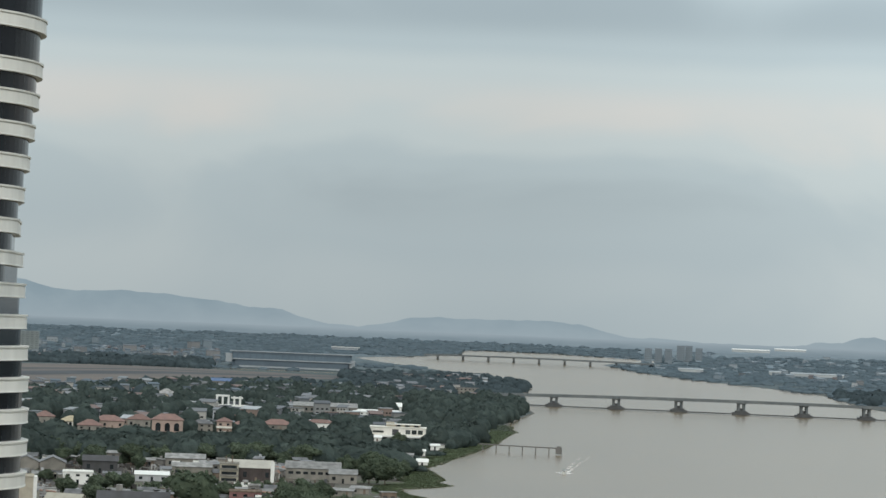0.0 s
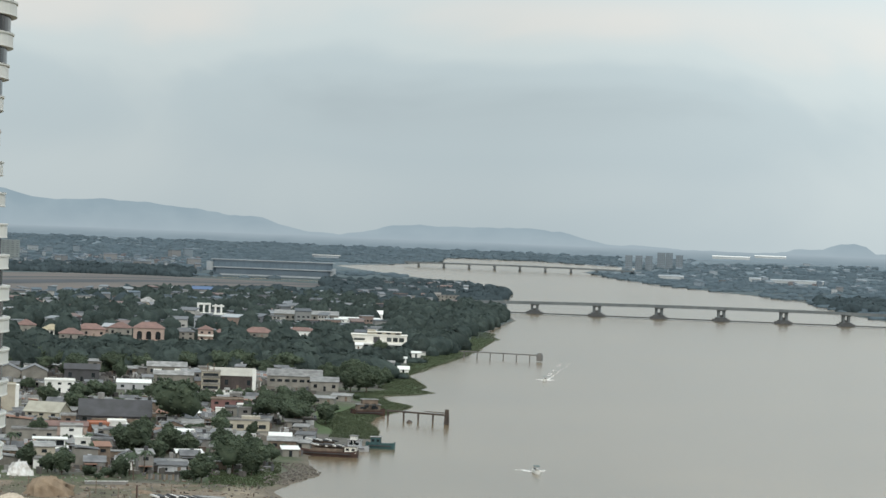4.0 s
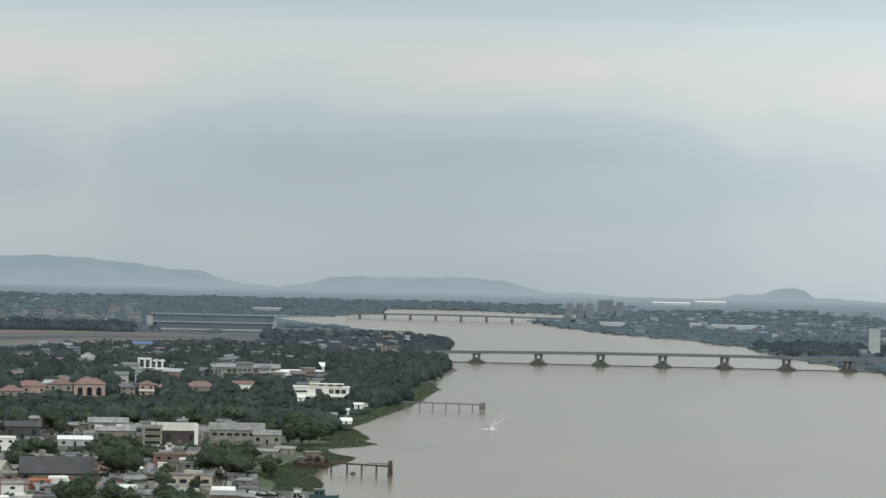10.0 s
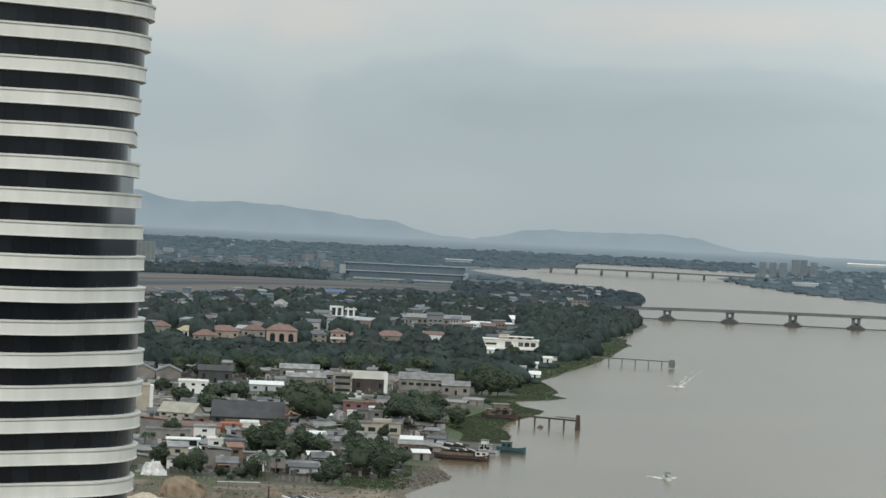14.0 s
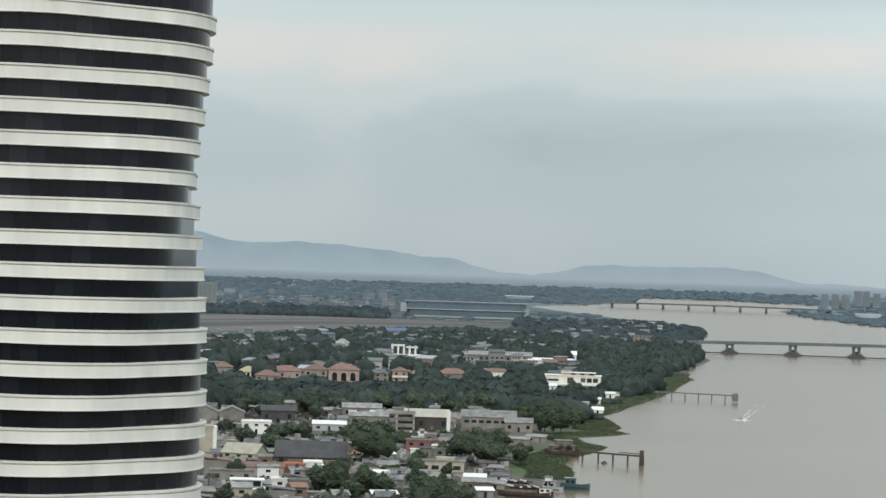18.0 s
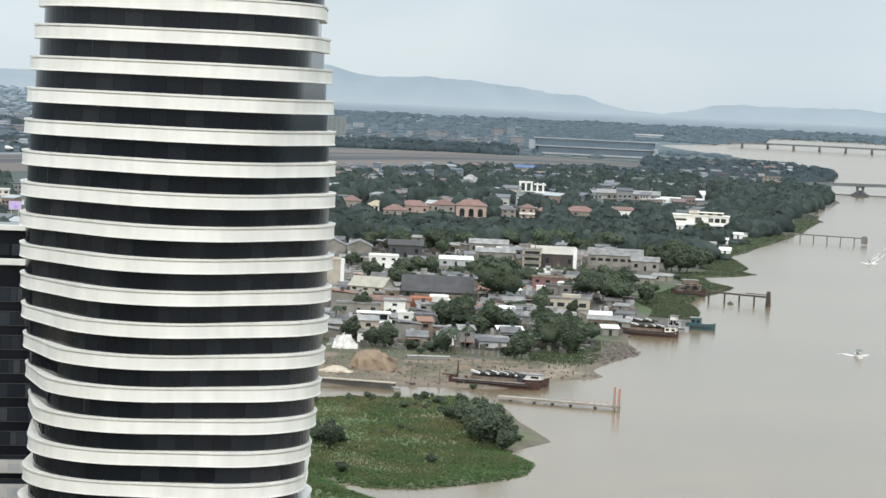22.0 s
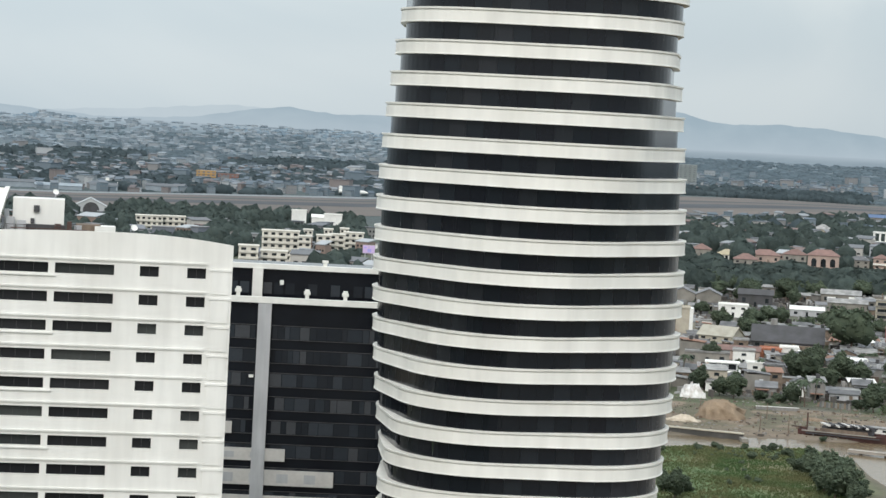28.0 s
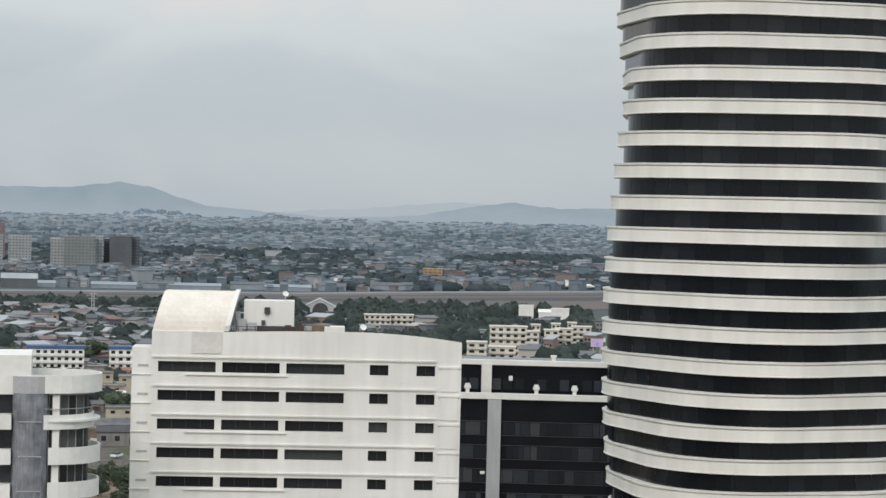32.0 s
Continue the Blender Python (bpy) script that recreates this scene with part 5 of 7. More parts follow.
for az, r, w, d, m, txt in ((7.42, 836, 5.2, 4, WHITE, "open shelter under a white sheet"), (7.75, 758, 8.5, 7, WHITE, "low hut with a broad white sheet roof"), (7.05, 742, 6.8, 4, ROOFLIGHT, "lean-to under a white sheet roof"),
                            (6.77, 712, 5.2, 4, ROOFLIGHT, "hut under a pale sheet roof"), (7.5, 692, 7.6, 4.5, WHITE, "hut with a bright white sheet roof"), (8.05, 662, 8.5, 5, ROOFGREY, "patched hut with grey sheet roof"), (7.75, 660, 5, 5, ROOFLIGHT, "patched hut with white sheet roof"),
                            (5.0, 712, 5, 4, WHITE, "small white-roofed hut by the bank"),
                            (4.72, 735, 6, 4, ROOFLIGHT, "lean-to under a pale sheet roof"), (5.25, 758, 7, 5, WHITE, "low hut with a broad white sheet roof"), (4.62, 764, 6, 4, ROOFGREY, "patched hut with grey sheet roof"),
                            (4.95, 812, 5.5, 4, ROOFLIGHT, "pale blue-grey waterside hut"), (4.73, 792, 5, 4, ROOFLIGHT, "small white hut by the water"), (4.2, 930, 9, 5, ROOFLIGHT, "low workshop roof near the bank"), (3.75, 945, 8, 5, ROOFLIGHT, "low workshop roof near the bank")):
    house(az, r, w, d, 2.4, "shed", GREYPAINT if m is ROOFGREY else BEIGE, m, txt, rng0.choice((-10, 0, 8)), category="hut", rise=0.6, group="waterside huts")
for k, (az, r, l) in enumerate(((8.1, 636, 9.0), (7.35, 640, 4.0), (5.1, 716, 11.5), (9.6, 652, 12.0))):
    x, y = polar(az, r)
    fence = tagged(empty("board_fence", x, y, land_height(x, y) - 0.1, az - 4), "patched fence of upright pale boards", "fence", "bank fences")
    for j in range(int(l / 0.6)):
        local_box("board", [(-l / 2 + 0.6 * j, 0, 0, 0.52, 0.08, 1.5 + 0.35 * ((j * 7 + k) % 5) / 5)], (TIMBER, CONCRETE, ROOFGREY)[(j * 5 + k) % 3], fence)
for az, r in ((10.16, 776), (9.8, 776), (9.41, 775), (9.1, 777)):
    x, y = polar(az, r)
    aw = tagged(empty("awning", x, y, land_height(x, y), az), "small white domed awning on posts", "awning", "domed awnings")
    v = [(1.9 * q * math.cos(a), 1.5 * q * math.sin(a), 2.4 + 0.8 * (1 - q * q)) for q in (0.02, 0.4, 0.75, 1.0) for a in [k * math.pi / 6 for k in range(12)]]
    put("canopy", mesh_np("canopy", v, [(12 * i + j, 12 * i + 12 + j, 12 * i + 12 + (j + 1) % 12, 12 * i + (j + 1) % 12) for i in range(3) for j in range(12)]), WHITE, aw)
    for sx in (-1.3, 1.3):
        local_box("post", [(sx, 0, 0, 0.12, 0.12, 2.5)], GREYPAINT, aw)

# white three-storey building on the bank, with terraces
club = tagged(empty("riverside_building", *polar(2.9, 1380), 0.4, 2.9), "white and cream three-storey riverside building with set-back terraces", "building")
CLEAR.append((*polar(2.9, 1390), 22))
OPEN.append((2.9, 0.85, 1384, 1.0))
local_box("ground_storey", [(-1.0, 0, 0, 37, 14, 2.4)], WHITE, club)
local_box("terrace_slab", [(-0.6, -0.9, 2.3, 38.2, 16, 0.9)], WHITE, club, "white terrace parapet")
local_box("middle_storey", [(-1.0, 1, 3.2, 36, 12, 4.6)], IVORY, club)
local_box("roof_slab", [(-1.0, 0.9, 7.8, 36.8, 12.8, 0.45)], IVORY, club)
local_box("top_storey", [(3.4, 2.4, 8.25, 20, 8, 1.3)], CREAM, club)
local_box("top_roof", [(3.4, 2.2, 9.55, 20.8, 9, 0.3)], IVORY, club)
local_box("roof_room", [(-4.4, 3, 8.25, 5, 5, 2.5)], CREAM, club)
for j in range(3):
    local_box("window", [(6.3 + 3.7 * j, -5.05, 4.2, 2.9, 0.14, 2.5)], GREENGLASS, club)
# the recess's shade is a flat dark panel on the wall
local_box("recess", [(-1.2, -5.08, 3.3, 3.8, 0.2, 3.6)], ROOFDARK, club, "flat dark panel for a shaded recess")
local_box("window", [(-11.5, -5.06, 4.6, 6.5, 0.14, 1.2)], GREENGLASS, club)
for j in range(3):
    local_box("window", [(0.4 + 5.4 * j, -1.85, 8.5, 2.6, 0.3, 0.8)], WINDOW, club)
for j in range(5):
    local_box("window", [(-14.5 + 6.6 * j, -7.05, 0.5, 3.4, 0.14, 1.5)], WINDOW, club)
house(3.5, 1352, 10, 8, 2.9, "shed", WHITE, WHITE, "low white annexe with a slanted roof beside trees", category="annexe", rise=0.9)
house(1.86, 1318, 7, 5, 1.9, "shed", WHITE, ROOFLIGHT, "low white shed on the bank", category="shed", rise=0.4, windows=False)
house(2.25, 1152, 5.5, 5, 1.9, "gable", WHITE, WHITE, "white boathouse among waterside bushes", category="boathouse", rise=1.4)
house(2.6, 1196, 5, 6, 2.4, "shed", GREYPAINT, ROOFLIGHT, "low grey shed on the bank", category="shed", rise=0.6)
house(2.3, 1235, 5, 6, 2.6, "shed", WHITE, WHITE, "low white shed on the bank", category="shed", rise=0.6)
house(1.95, 1290, 5, 6, 2.6, "shed", WHITE, WHITE, "low white shed on the bank", category="shed", rise=0.6)

# orange-tiled villas
arched = house(8.6, 1356, 18, 10, 8.0, "hip", PINK, TILE, "peach villa with three tall arches and a tiled roof", category="villa", windows=False, rise=3.6)
for k in (-5.4, 0.0, 5.4):
    put("arch", mesh_np("arch", *arch_panel(k, -5.0, 1.6, 3.0, 4.8)), WINDOW, arched, "dark arched panel")
local_box("terrace", [(0, -6.4, 0, 19, 2.6, 1.2)], PINK, arched)
house(7.75, 1392, 13, 9, 5.0, "hip", BEIGE, ROOFGREY, "grey-roofed beige villa among trees", category="villa", storeys=2, rise=2.6)
twin = house(7.2, 1385, 9, 9, 7.0, "hip", PINK, TILE, "tall peach villa with stacked balconies", category="villa", storeys=2, rise=2.6)
local_box("balcony", [(0, -5.2, 3.2, 9.4, 1.5, 1.0)], IVORY, twin)
local_box("balcony", [(2.0, -5.6, 0.0, 11.0, 2.2, 1.3)], IVORY, twin)
house(6.85, 1395, 8, 8, 5.0, "hip", PINK, TILE, "small peach villa with a tiled roof", category="villa", storeys=2, rise=2.2)
for az, r, w, h in ((10.04, 1394, 18, 4.6), (10.5, 1366, 14, 3.0), (9.3, 1420, 14, 4.8), (5.9, 1455, 19, 3.2), (11.6, 1425, 12, 4.4)):
    house(az, r, w, 11, h, "hip", PINK if int(az * 100) % 2 else BEIGE, TILE, "low villa with a broad terracotta hipped roof", storeys=1, group="villas", rise=3.4)
tent = house(10.97, 1402, 13, 11, 3.0, "hip", IVORY, mat("straw_tiles", (0.40, 0.35, 0.24), (0.31, 0.27, 0.19), 3.0, 0.85), "white arcaded villa with a straw-coloured roof", category="villa", windows=False, rise=3.4)
for k in range(5):
    put("arch", mesh_np("arch", *arch_panel(-5.0 + 2.5 * k, -5.5, 0.3, 1.7, 2.4)), WINDOW, tent)
house(4.83, 1485, 19, 10, 3.8, "hip", WHITE, TILE, "white villa with a terracotta roof", group="villas", rise=2.2)

# sheds and halls further inland
house(4.72, 1735, 48, 20, 5.2, "shed", BEIGE, ROOFLIGHT, "wide pale hall with a grey-white roof", category="hall", rise=2.2)
house(3.45, 1726, 34, 14, 2.8, "shed", WHITE, WHITE, "long low hall with a bright white roof", category="hall", rise=1.2)
house(2.95, 1800, 8, 8, 4.6, "shed", WHITE, WHITE, "white building with a slanted top", category="building", rise=2.6, windows=False)
house(8.66, 1925, 16, 14, 3.2, "hip", CREAM, ROOFLIGHT, "pavilion with a cream tent-like roof", category="pavilion", rise=4.2)
BLUE = mat("blue_roof_sheet", (0.075, 0.135, 0.25), (0.06, 0.105, 0.20), 6.0, 0.6)
house(7.3, 2300, 22, 16, 4.6, "shed", BEIGE, BLUE, "hall with a blue sheet roof", category="hall", rise=2.4)
arches = tagged(empty("white_arcade", *polar(7.1, 1755), 0.6, 7.1), "white arcaded hall front with open arches", "building")
CLEAR.append((*polar(7.1, 1755), 15))
OPEN.append((7.1, 0.5, 1752, 0.8))
local_box("plinth", [(0, 0, 0, 26, 5, 2.5)], WHITE, arches)
for j in range(5):
    local_box("arch_pier", [(-9.5 + 4.4 * j, 0, 2.5, 1.5, 3, 6.5)], WHITE, arches)
local_box("arch_head", [(-5.2, 0, 8.4, 10.5, 3, 1.4)], WHITE, arches)
local_box("arch_head", [(5.6, 0, 7.2, 9.0, 3, 1.2)], WHITE, arches)
house(1.2, 2350, 24, 12, 6.0, "flat", BEIGE, ROOFLIGHT, "pale two-storey house on the headland", category="building", storeys=2)
house(2.2, 2330, 20, 12, 4.5, "flat", BEIGE, ROOFLIGHT, "pale low house near the headland", category="building")

# grandstand-like hall at the far end of the airfield
stand = tagged(empty("grandstand", *polar(5.6, 3060), float(ground_z(3060)) + 0.5, 5.6), "long dark grey stand with pale roof edges", "grandstand")
STAND = mat("grey_cladding", (0.120, 0.162, 0.195), (0.100, 0.138, 0.168), 20.0, 0.7)
STANDLIGHT = mat("pale_cladding", (0.33, 0.36, 0.375), (0.27, 0.295, 0.31), 14.0, 0.7)
SLATE = mat("slate_cladding", (0.100, 0.132, 0.158), (0.085, 0.113, 0.137), 20.0, 0.7)
local_box("hall", [(0, 10, 0, 158, 36, 20.4)], STAND, stand)
local_box("roof", [(0, 10, 20.4, 164, 42, 0.8)], STAND, stand)
local_box("roof_edge", [(0, -11.4, 20.3, 164, 0.8, 1.2)], STANDLIGHT, stand, "pale roof edge")
local_box("upper_front", [(0, -9.5, 17.6, 154, 3.0, 2.6)], SLATE, stand)
local_box("middle_front", [(0, -10.2, 11.4, 156, 4.0, 6.0)], STAND, stand)
local_box("front_ledge", [(0, -12.0, 10.0, 158, 6.0, 1.3)], STANDLIGHT, stand, "pale gallery edge")
local_box("lower_front", [(0, -11.0, 0, 150, 5, 9.8)], SLATE, stand)
local_box("base_ledge", [(0, -18.0, 0, 138, 5, 2.2)], STANDLIGHT, stand)
local_box("end_block", [(80, -4, 0, 7, 16, 13.5)], STANDLIGHT, stand)
local_box("end_block", [(-83, 2, 6, 9, 20, 11.5)], STANDLIGHT, stand)
for j in range(18):
    local_box("column", [(-72 + 8.5 * j, -12.4, 11.3, 0.8, 0.5, 6.2)], SLATE, stand)
house(4.28, 3890, 48, 14, 4.0, "flat", STANDLIGHT, WHITE, "wide low hall with a white roof edge", category="hall")

# river works: sea wall, mound, sand, tarpaulin
sw = tagged(empty("sea_wall", *polar(11.3, 560.5), 0, 11.3 - 14), "low concrete sea wall with a pale coping", "wall")
local_box("wall_face", [(0, 0.4, -1.2, 20, 0.8, 2.6)], mat("wet_dark_concrete", (0.085, 0.083, 0.078), (0.055, 0.054, 0.05), 3.0, 0.7, streak=0.1), sw)
local_box("coping", [(0, 0.3, 1.4, 20.2, 1.3, 0.3)], CREAM, sw)
local_box("ramp", [(10.6, -1.5, -0.4, 1.6, 4.0, 1.2, 25)], BEIGE, sw)


def heap(name, az, r, w, d, h, m, label, seed, category, steep=1.6, rough=0.08):
    """A rough heap."""
    rs = np.random.RandomState(seed)
    n, k = 26, 9
    v = [(0, 0, h)]
    for i in range(1, k + 1):
        q = i / k
        for j in range(n):
            a = 2 * math.pi * j / n
            jit = 1 + 0.16 * rs.randn() * q
            v.append((w / 2 * q * jit * math.cos(a), d / 2 * q * jit * math.sin(a), h * (1 - q**steep) + rough * h * rs.randn() * (q < 1) - 0.4 * (q == 1)))
    f = [(0, 1 + j, 1 + (j + 1) % n) for j in range(n)]
    for i in range(k - 1):
        for j in range(n):
            a, b = 1 + i * n + j, 1 + i * n + (j + 1) % n
            f += [(a, a + n, b + n), (a, b + n, b)]
    x, y = polar(az, r)
    ob = tagged(put(name, mesh_np(name, v, f), m, smooth=True), label, category)
    ob.matrix_world = pose(x, y, land_height(x, y) - 0.1, 0, 0, az)
    CLEAR.append((x, y, w * 0.5))
    return ob


SAND = mat("heaped_sand", (0.27, 0.205, 0.14), (0.20, 0.15, 0.105), 2.0, 0.95, bump=0.3)
heap("sand_mound", 10.92, 596, 13.5, 10, 4.7, SAND, "tall brown heap of sand in the yard", 1, "sand heap", 2.8, 0.05)
heap("gravel_heap", 11.8, 585, 9, 5, 1.6, mat("pale_gravel", (0.55, 0.48, 0.38), (0.43, 0.37, 0.29), 1.0, 0.95, bump=0.4), "low pale heap of gravel", 2, "gravel heap")
heap("rubble_heap", 8.6, 604, 7, 4, 0.9, SOIL, "low heap of earth and rubble", 3, "rubble heap")
TARP = mat("white_tarpaulin", (0.78, 0.78, 0.76), (0.44, 0.41, 0.37), 1.6, 0.6)
heap("tarpaulin", 11.6, 640, 7.6, 5, 3.4, TARP, "rumpled white tarpaulin over stacked goods", 4, "tarpaulin", 2.2, 0.19)
lw = tagged(empty("yard_wall", *polar(9.5, 622), 0.5, 9.5 + 8), "low white yard wall", "wall")
local_box("wall_run", [(0, 0, 0, 11.5, 0.3, 0.85)], CONCRETE, lw)
local_box("coping", [(0, 0, 0.85, 11.7, 0.42, 0.12)], WHITE, lw)
for i, (az, r, h) in enumerate(((9.9, 576, 4.5), (9.2, 574, 4.8), (9.75, 600, 4.2), (7.9, 590, 4.0), (11.4, 600, 4.4))):
    x, y = polar(az, r)
    p = tagged(empty("timber_post", x, y, land_height(x, y)), "bare timber post standing in the yard", "post", "yard posts")
    v, f = limb((0, 0, -0.5), (0.1, 0, h), 0.16, 0.11, 8)
    put("shaft", mesh_np("shaft", v, f), TIMBER, p)

# ---- boats and jetties ----


def hull(l, b, h, rake=0.12, draft=0.5):
    """A barge or boat hull: pointed or raked ends, open deck sunk inside the rail."""
    xs = np.array([-0.5, -0.42, -0.2, 0.2, 0.40, 0.5])
    wid = np.array([0.72, 1.0, 1.0, 1.0, 0.82, 0.16 if rake > 0.15 else 0.7])
    sheer = np.array([0.25, 0.08, 0.0, 0.0, 0.12, 0.35]) * h
    bot = np.array([0.15, -0.0, 0.0, 0.0, 0.1, 0.5]) * draft
    v = []
    for x, w, s, q in zip(xs, wid, sheer, bot):
        y = b / 2 * w
        v += [(x * l, -y * 0.8, -draft + q), (x * l, y * 0.8, -draft + q), (x * l, y, h + s), (x * l, y - 0.25, h + s), (x * l, y - 0.25, h + s - 0.5), (x * l, -y + 0.25, h + s - 0.5), (x * l, -y + 0.25, h + s), (x * l, -y, h + s)]
    f = []
    for i in range(len(xs) - 1):
        for k in range(8):
            f.append((8 * i + k, 8 * i + (k + 1) % 8, 8 * i + 8 + (k + 1) % 8, 8 * i + 8 + k))
    e = 8 * (len(xs) - 1)
    f += [(0, 7, 2, 1), (7, 6, 3, 2), (6, 5, 4, 3), (e, e + 1, e + 2, e + 7), (e + 7, e + 2, e + 3, e + 6), (e + 6, e + 3, e + 4, e + 5)]
    return np.array(v), np.array(f)


def barge(az, r, turn, l, b, h, label, cabin, beams, hull_m, seed, z=0.15):
    x, y = polar(az, r)
    ob = tagged(empty("barge", x, y, z, az + turn), label, "barge")
    put("hull", mesh_np("hull", *hull(l, b, h)), hull_m, ob)
    local_box("rub_rail", [(0, -b / 2 - 0.08, h * 0.55, l * 0.8, 0.2, 0.25), (0, b / 2 + 0.08, h * 0.55, l * 0.8, 0.2, 0.25)], ROOFDARK, ob)
    rs = random.Random(seed)
    for j in range(beams):
        bx = -l * 0.22 + l * 0.5 * j / max(1, beams - 1)
        local_box("deck_beam", [(bx, -0.2, h + 1.45 + rs.uniform(0, 0.4), 0.6, b * 0.85, 0.4, rs.uniform(24, 40))], (PANELWARM, ROOFDARK, ROOFDARK)[j % 3], ob)
    if beams:
        local_box("cargo_frame", [(0, -b * 0.3, h, l * 0.52, 0.4, 0.9), (0, b * 0.3, h, l * 0.52, 0.4, 1.3), (-l * 0.05, 0, h, l * 0.5, b * 0.5, 0.4)], TIMBER, ob)
    for cx, cw, ch, m in cabin:
        c = local_box("cabin", [(cx, 0, h - 0.3, cw, b * 0.7, ch)], m, ob)
        local_box("cabin_roof", [(cx, 0, h - 0.3 + ch, cw + 0.7, b * 0.8, 0.2)], ROOFLIGHT, c)
        for k in (-0.25, 0.25):
            local_box("cabin_window", [(cx + cw * k, -b * 0.35 - 0.03, h + ch * 0.25, cw * 0.28, 0.1, ch * 0.35)], WINDOW, c)
    return ob


DARKRED = mat("dark_red_hull", (0.095, 0.046, 0.042), (0.055, 0.033, 0.03), 2.5, 0.7)
b1 = barge(7.8, 574, -12, 23, 6.5, 1.3, "dark red work barge loaded with timber, aground by the yard", [], 15, DARKRED, 3, 0.3)
local_box("rail_strip", [(-1.0, -3.36, 1.25, 18.5, 0.12, 0.26)], BEIGE, b1, "pale worn rail strip")
local_box("cargo_load", [(0.5, 0.6, 1.2, 12.5, 3.6, 1.5)], ROOFDARK, b1, "dark stacked timber")
local_box("foredeck_box", [(-8.2, -1.6, 1.2, 1.6, 1.2, 1.0)], BEIGE, b1)
local_box("crane_mast", [(-9.8, 0.5, 1.2, 0.35, 0.35, 4.2), (-11.0, 0.5, 1.6, 5.5, 0.3, 0.3)], RUST, b1)
barge(7.0, 579, -14, 11, 4.5, 1.5, "short red workboat with a white cabin side", [(0.6, 7.0, 1.5, WHITE)], 0, DARKRED, 4)
barge(4.05, 722, -10, 19, 5.5, 1.5, "long brown timber barge moored at the bank", [(7.4, 3.6, 2.0, IVORY)], 11, RUST, 5)
barge(4.25, 738, -8, 17, 5.0, 1.6, "brown timber barge moored behind another", [], 9, TIMBER, 6)
barge(3.35, 742, -12, 8, 4.0, 1.3, "grey-blue riverboat with a pale wheelhouse", [(-0.5, 4.0, 2.2, GREYPAINT), (-0.8, 2.0, 3.6, WHITE)], 0, GREYPAINT, 7)
barge(2.75, 752, -8, 9.5, 3.8, 1.6, "teal wooden fishing boat moored off the bank", [(-1.5, 3.2, 2.3, TEAL)], 0, TEAL, 8)
barge(3.1, 884, 15, 13, 5, 1.9, "old brown houseboat with a pale roof on the bank", [(0, 9, 2.4, TIMBER), (0.5, 6, 4.4, TIMBER)], 0, RUST, 9)


def motorboat(az, r, turn, label, group):
    x, y = polar(az, r)
    ob = tagged(empty("motorboat", x, y, 0.15, az + turn), label, "boat", group)
    put("hull", mesh_np("hull", *hull(6.5, 2.0, 0.8, 0.3, 0.3)), WHITE, ob)
    local_box("canopy", [(-0.6, 0, 1.9, 2.6, 1.7, 0.12)], TEAL, ob)
    for sx in (-1.7, 0.5):
        for sy in (-0.75, 0.75):
            local_box("canopy_post", [(sx, sy, 0.5, 0.07, 0.07, 1.4)], GREYPAINT, ob)
    local_box("engine", [(-3.4, 0, 0.2, 0.5, 0.5, 1.0)], ROOFDARK, ob)
    local_box("bench", [(-1.0, 0, 0.5, 0.5, 1.5, 0.35)], TIMBER, ob)
    return ob


FOAM = mat("water_foam", (0.82, 0.81, 0.79), (0.66, 0.65, 0.62), 1.5, 0.6, island=0.2)


def wake(az, r, turn, length, spread, n, seed, label):
    """Foam streaks that fan out astern, as many low lumps on the water."""
    rs = np.random.RandomState(seed)
    s = rs.rand(n) ** 1.8
    side = np.where(rs.rand(n) < 0.5, -1, 1)
    px = -3.0 - s * length
    py = side * (0.8 + s * spread) + rs.randn(n) * (0.25 + 0.5 * s)
    v, f = clumps(np.stack([px, py, 0 * px + 0.05], -1), 0.45 * (1 - 0.6 * s) * (0.5 + rs.rand(n)), rs)
    v[:, 2] = v[:, 2] * 0.35 + 0.02
    ob = tagged(put("wake", mesh_np("wake", v, f), FOAM), label, "wake", kind="stuff")
    x, y = polar(az, r)
    ob.matrix_world = pose(x, y, 0.0, 0, 0, az + turn)
    return ob


motorboat(-1.28, 1138, -94, "small white motorboat under way on the river", "motorboats")
wake(-1.28, 1138, -94, 7, 2.6, 300, 1, "white foam round a moving motorboat")
wake(-1.28, 1138, -94, 170, 1.6, 150, 3, "faint foam trail curving behind a motorboat")
motorboat(-1.17, 695, -80, "small motorboat with a dark canopy on the river", "motorboats")
wake(-1.17, 695, -80, 6, 3.0, 300, 2, "white bow foam of a motorboat")


def jetty(name, az0, r0, az1, r1, z, width, piles, label, m_deck, m_pile, drop=3.0):
    x0, y0 = polar(az0, r0)
    x1, y1 = polar(az1, r1)
    l = math.hypot(x1 - x0, y1 - y0)
    ob = tagged(empty(name, x0, y0, 0, math.degrees(math.atan2(y1 - y0, x1 - x0))), label, "jetty")
    n = max(3, int(l / 1.2))
    for j in range(min(n, 40)):
        w = l / min(n, 40)
        local_box("deck_plank", [(w * (j + 0.5), 0, z, w - 0.05, width, 0.16)], m_deck, ob)
    local_box("stringer", [(l / 2, -width / 2 + 0.2, z - 0.45, l, 0.3, 0.45), (l / 2, width / 2 - 0.2, z - 0.45, l, 0.3, 0.45)], m_deck, ob)
    for s in piles:
        for y in (-width / 2 + 0.3, width / 2 - 0.3):
            v, f = limb((l * s, y, -drop), (l * s, y, z - 0.1), 0.22, 0.2, 8)
            put("support_post", mesh_np("support_post", v, f), m_pile, ob)
    return ob, l


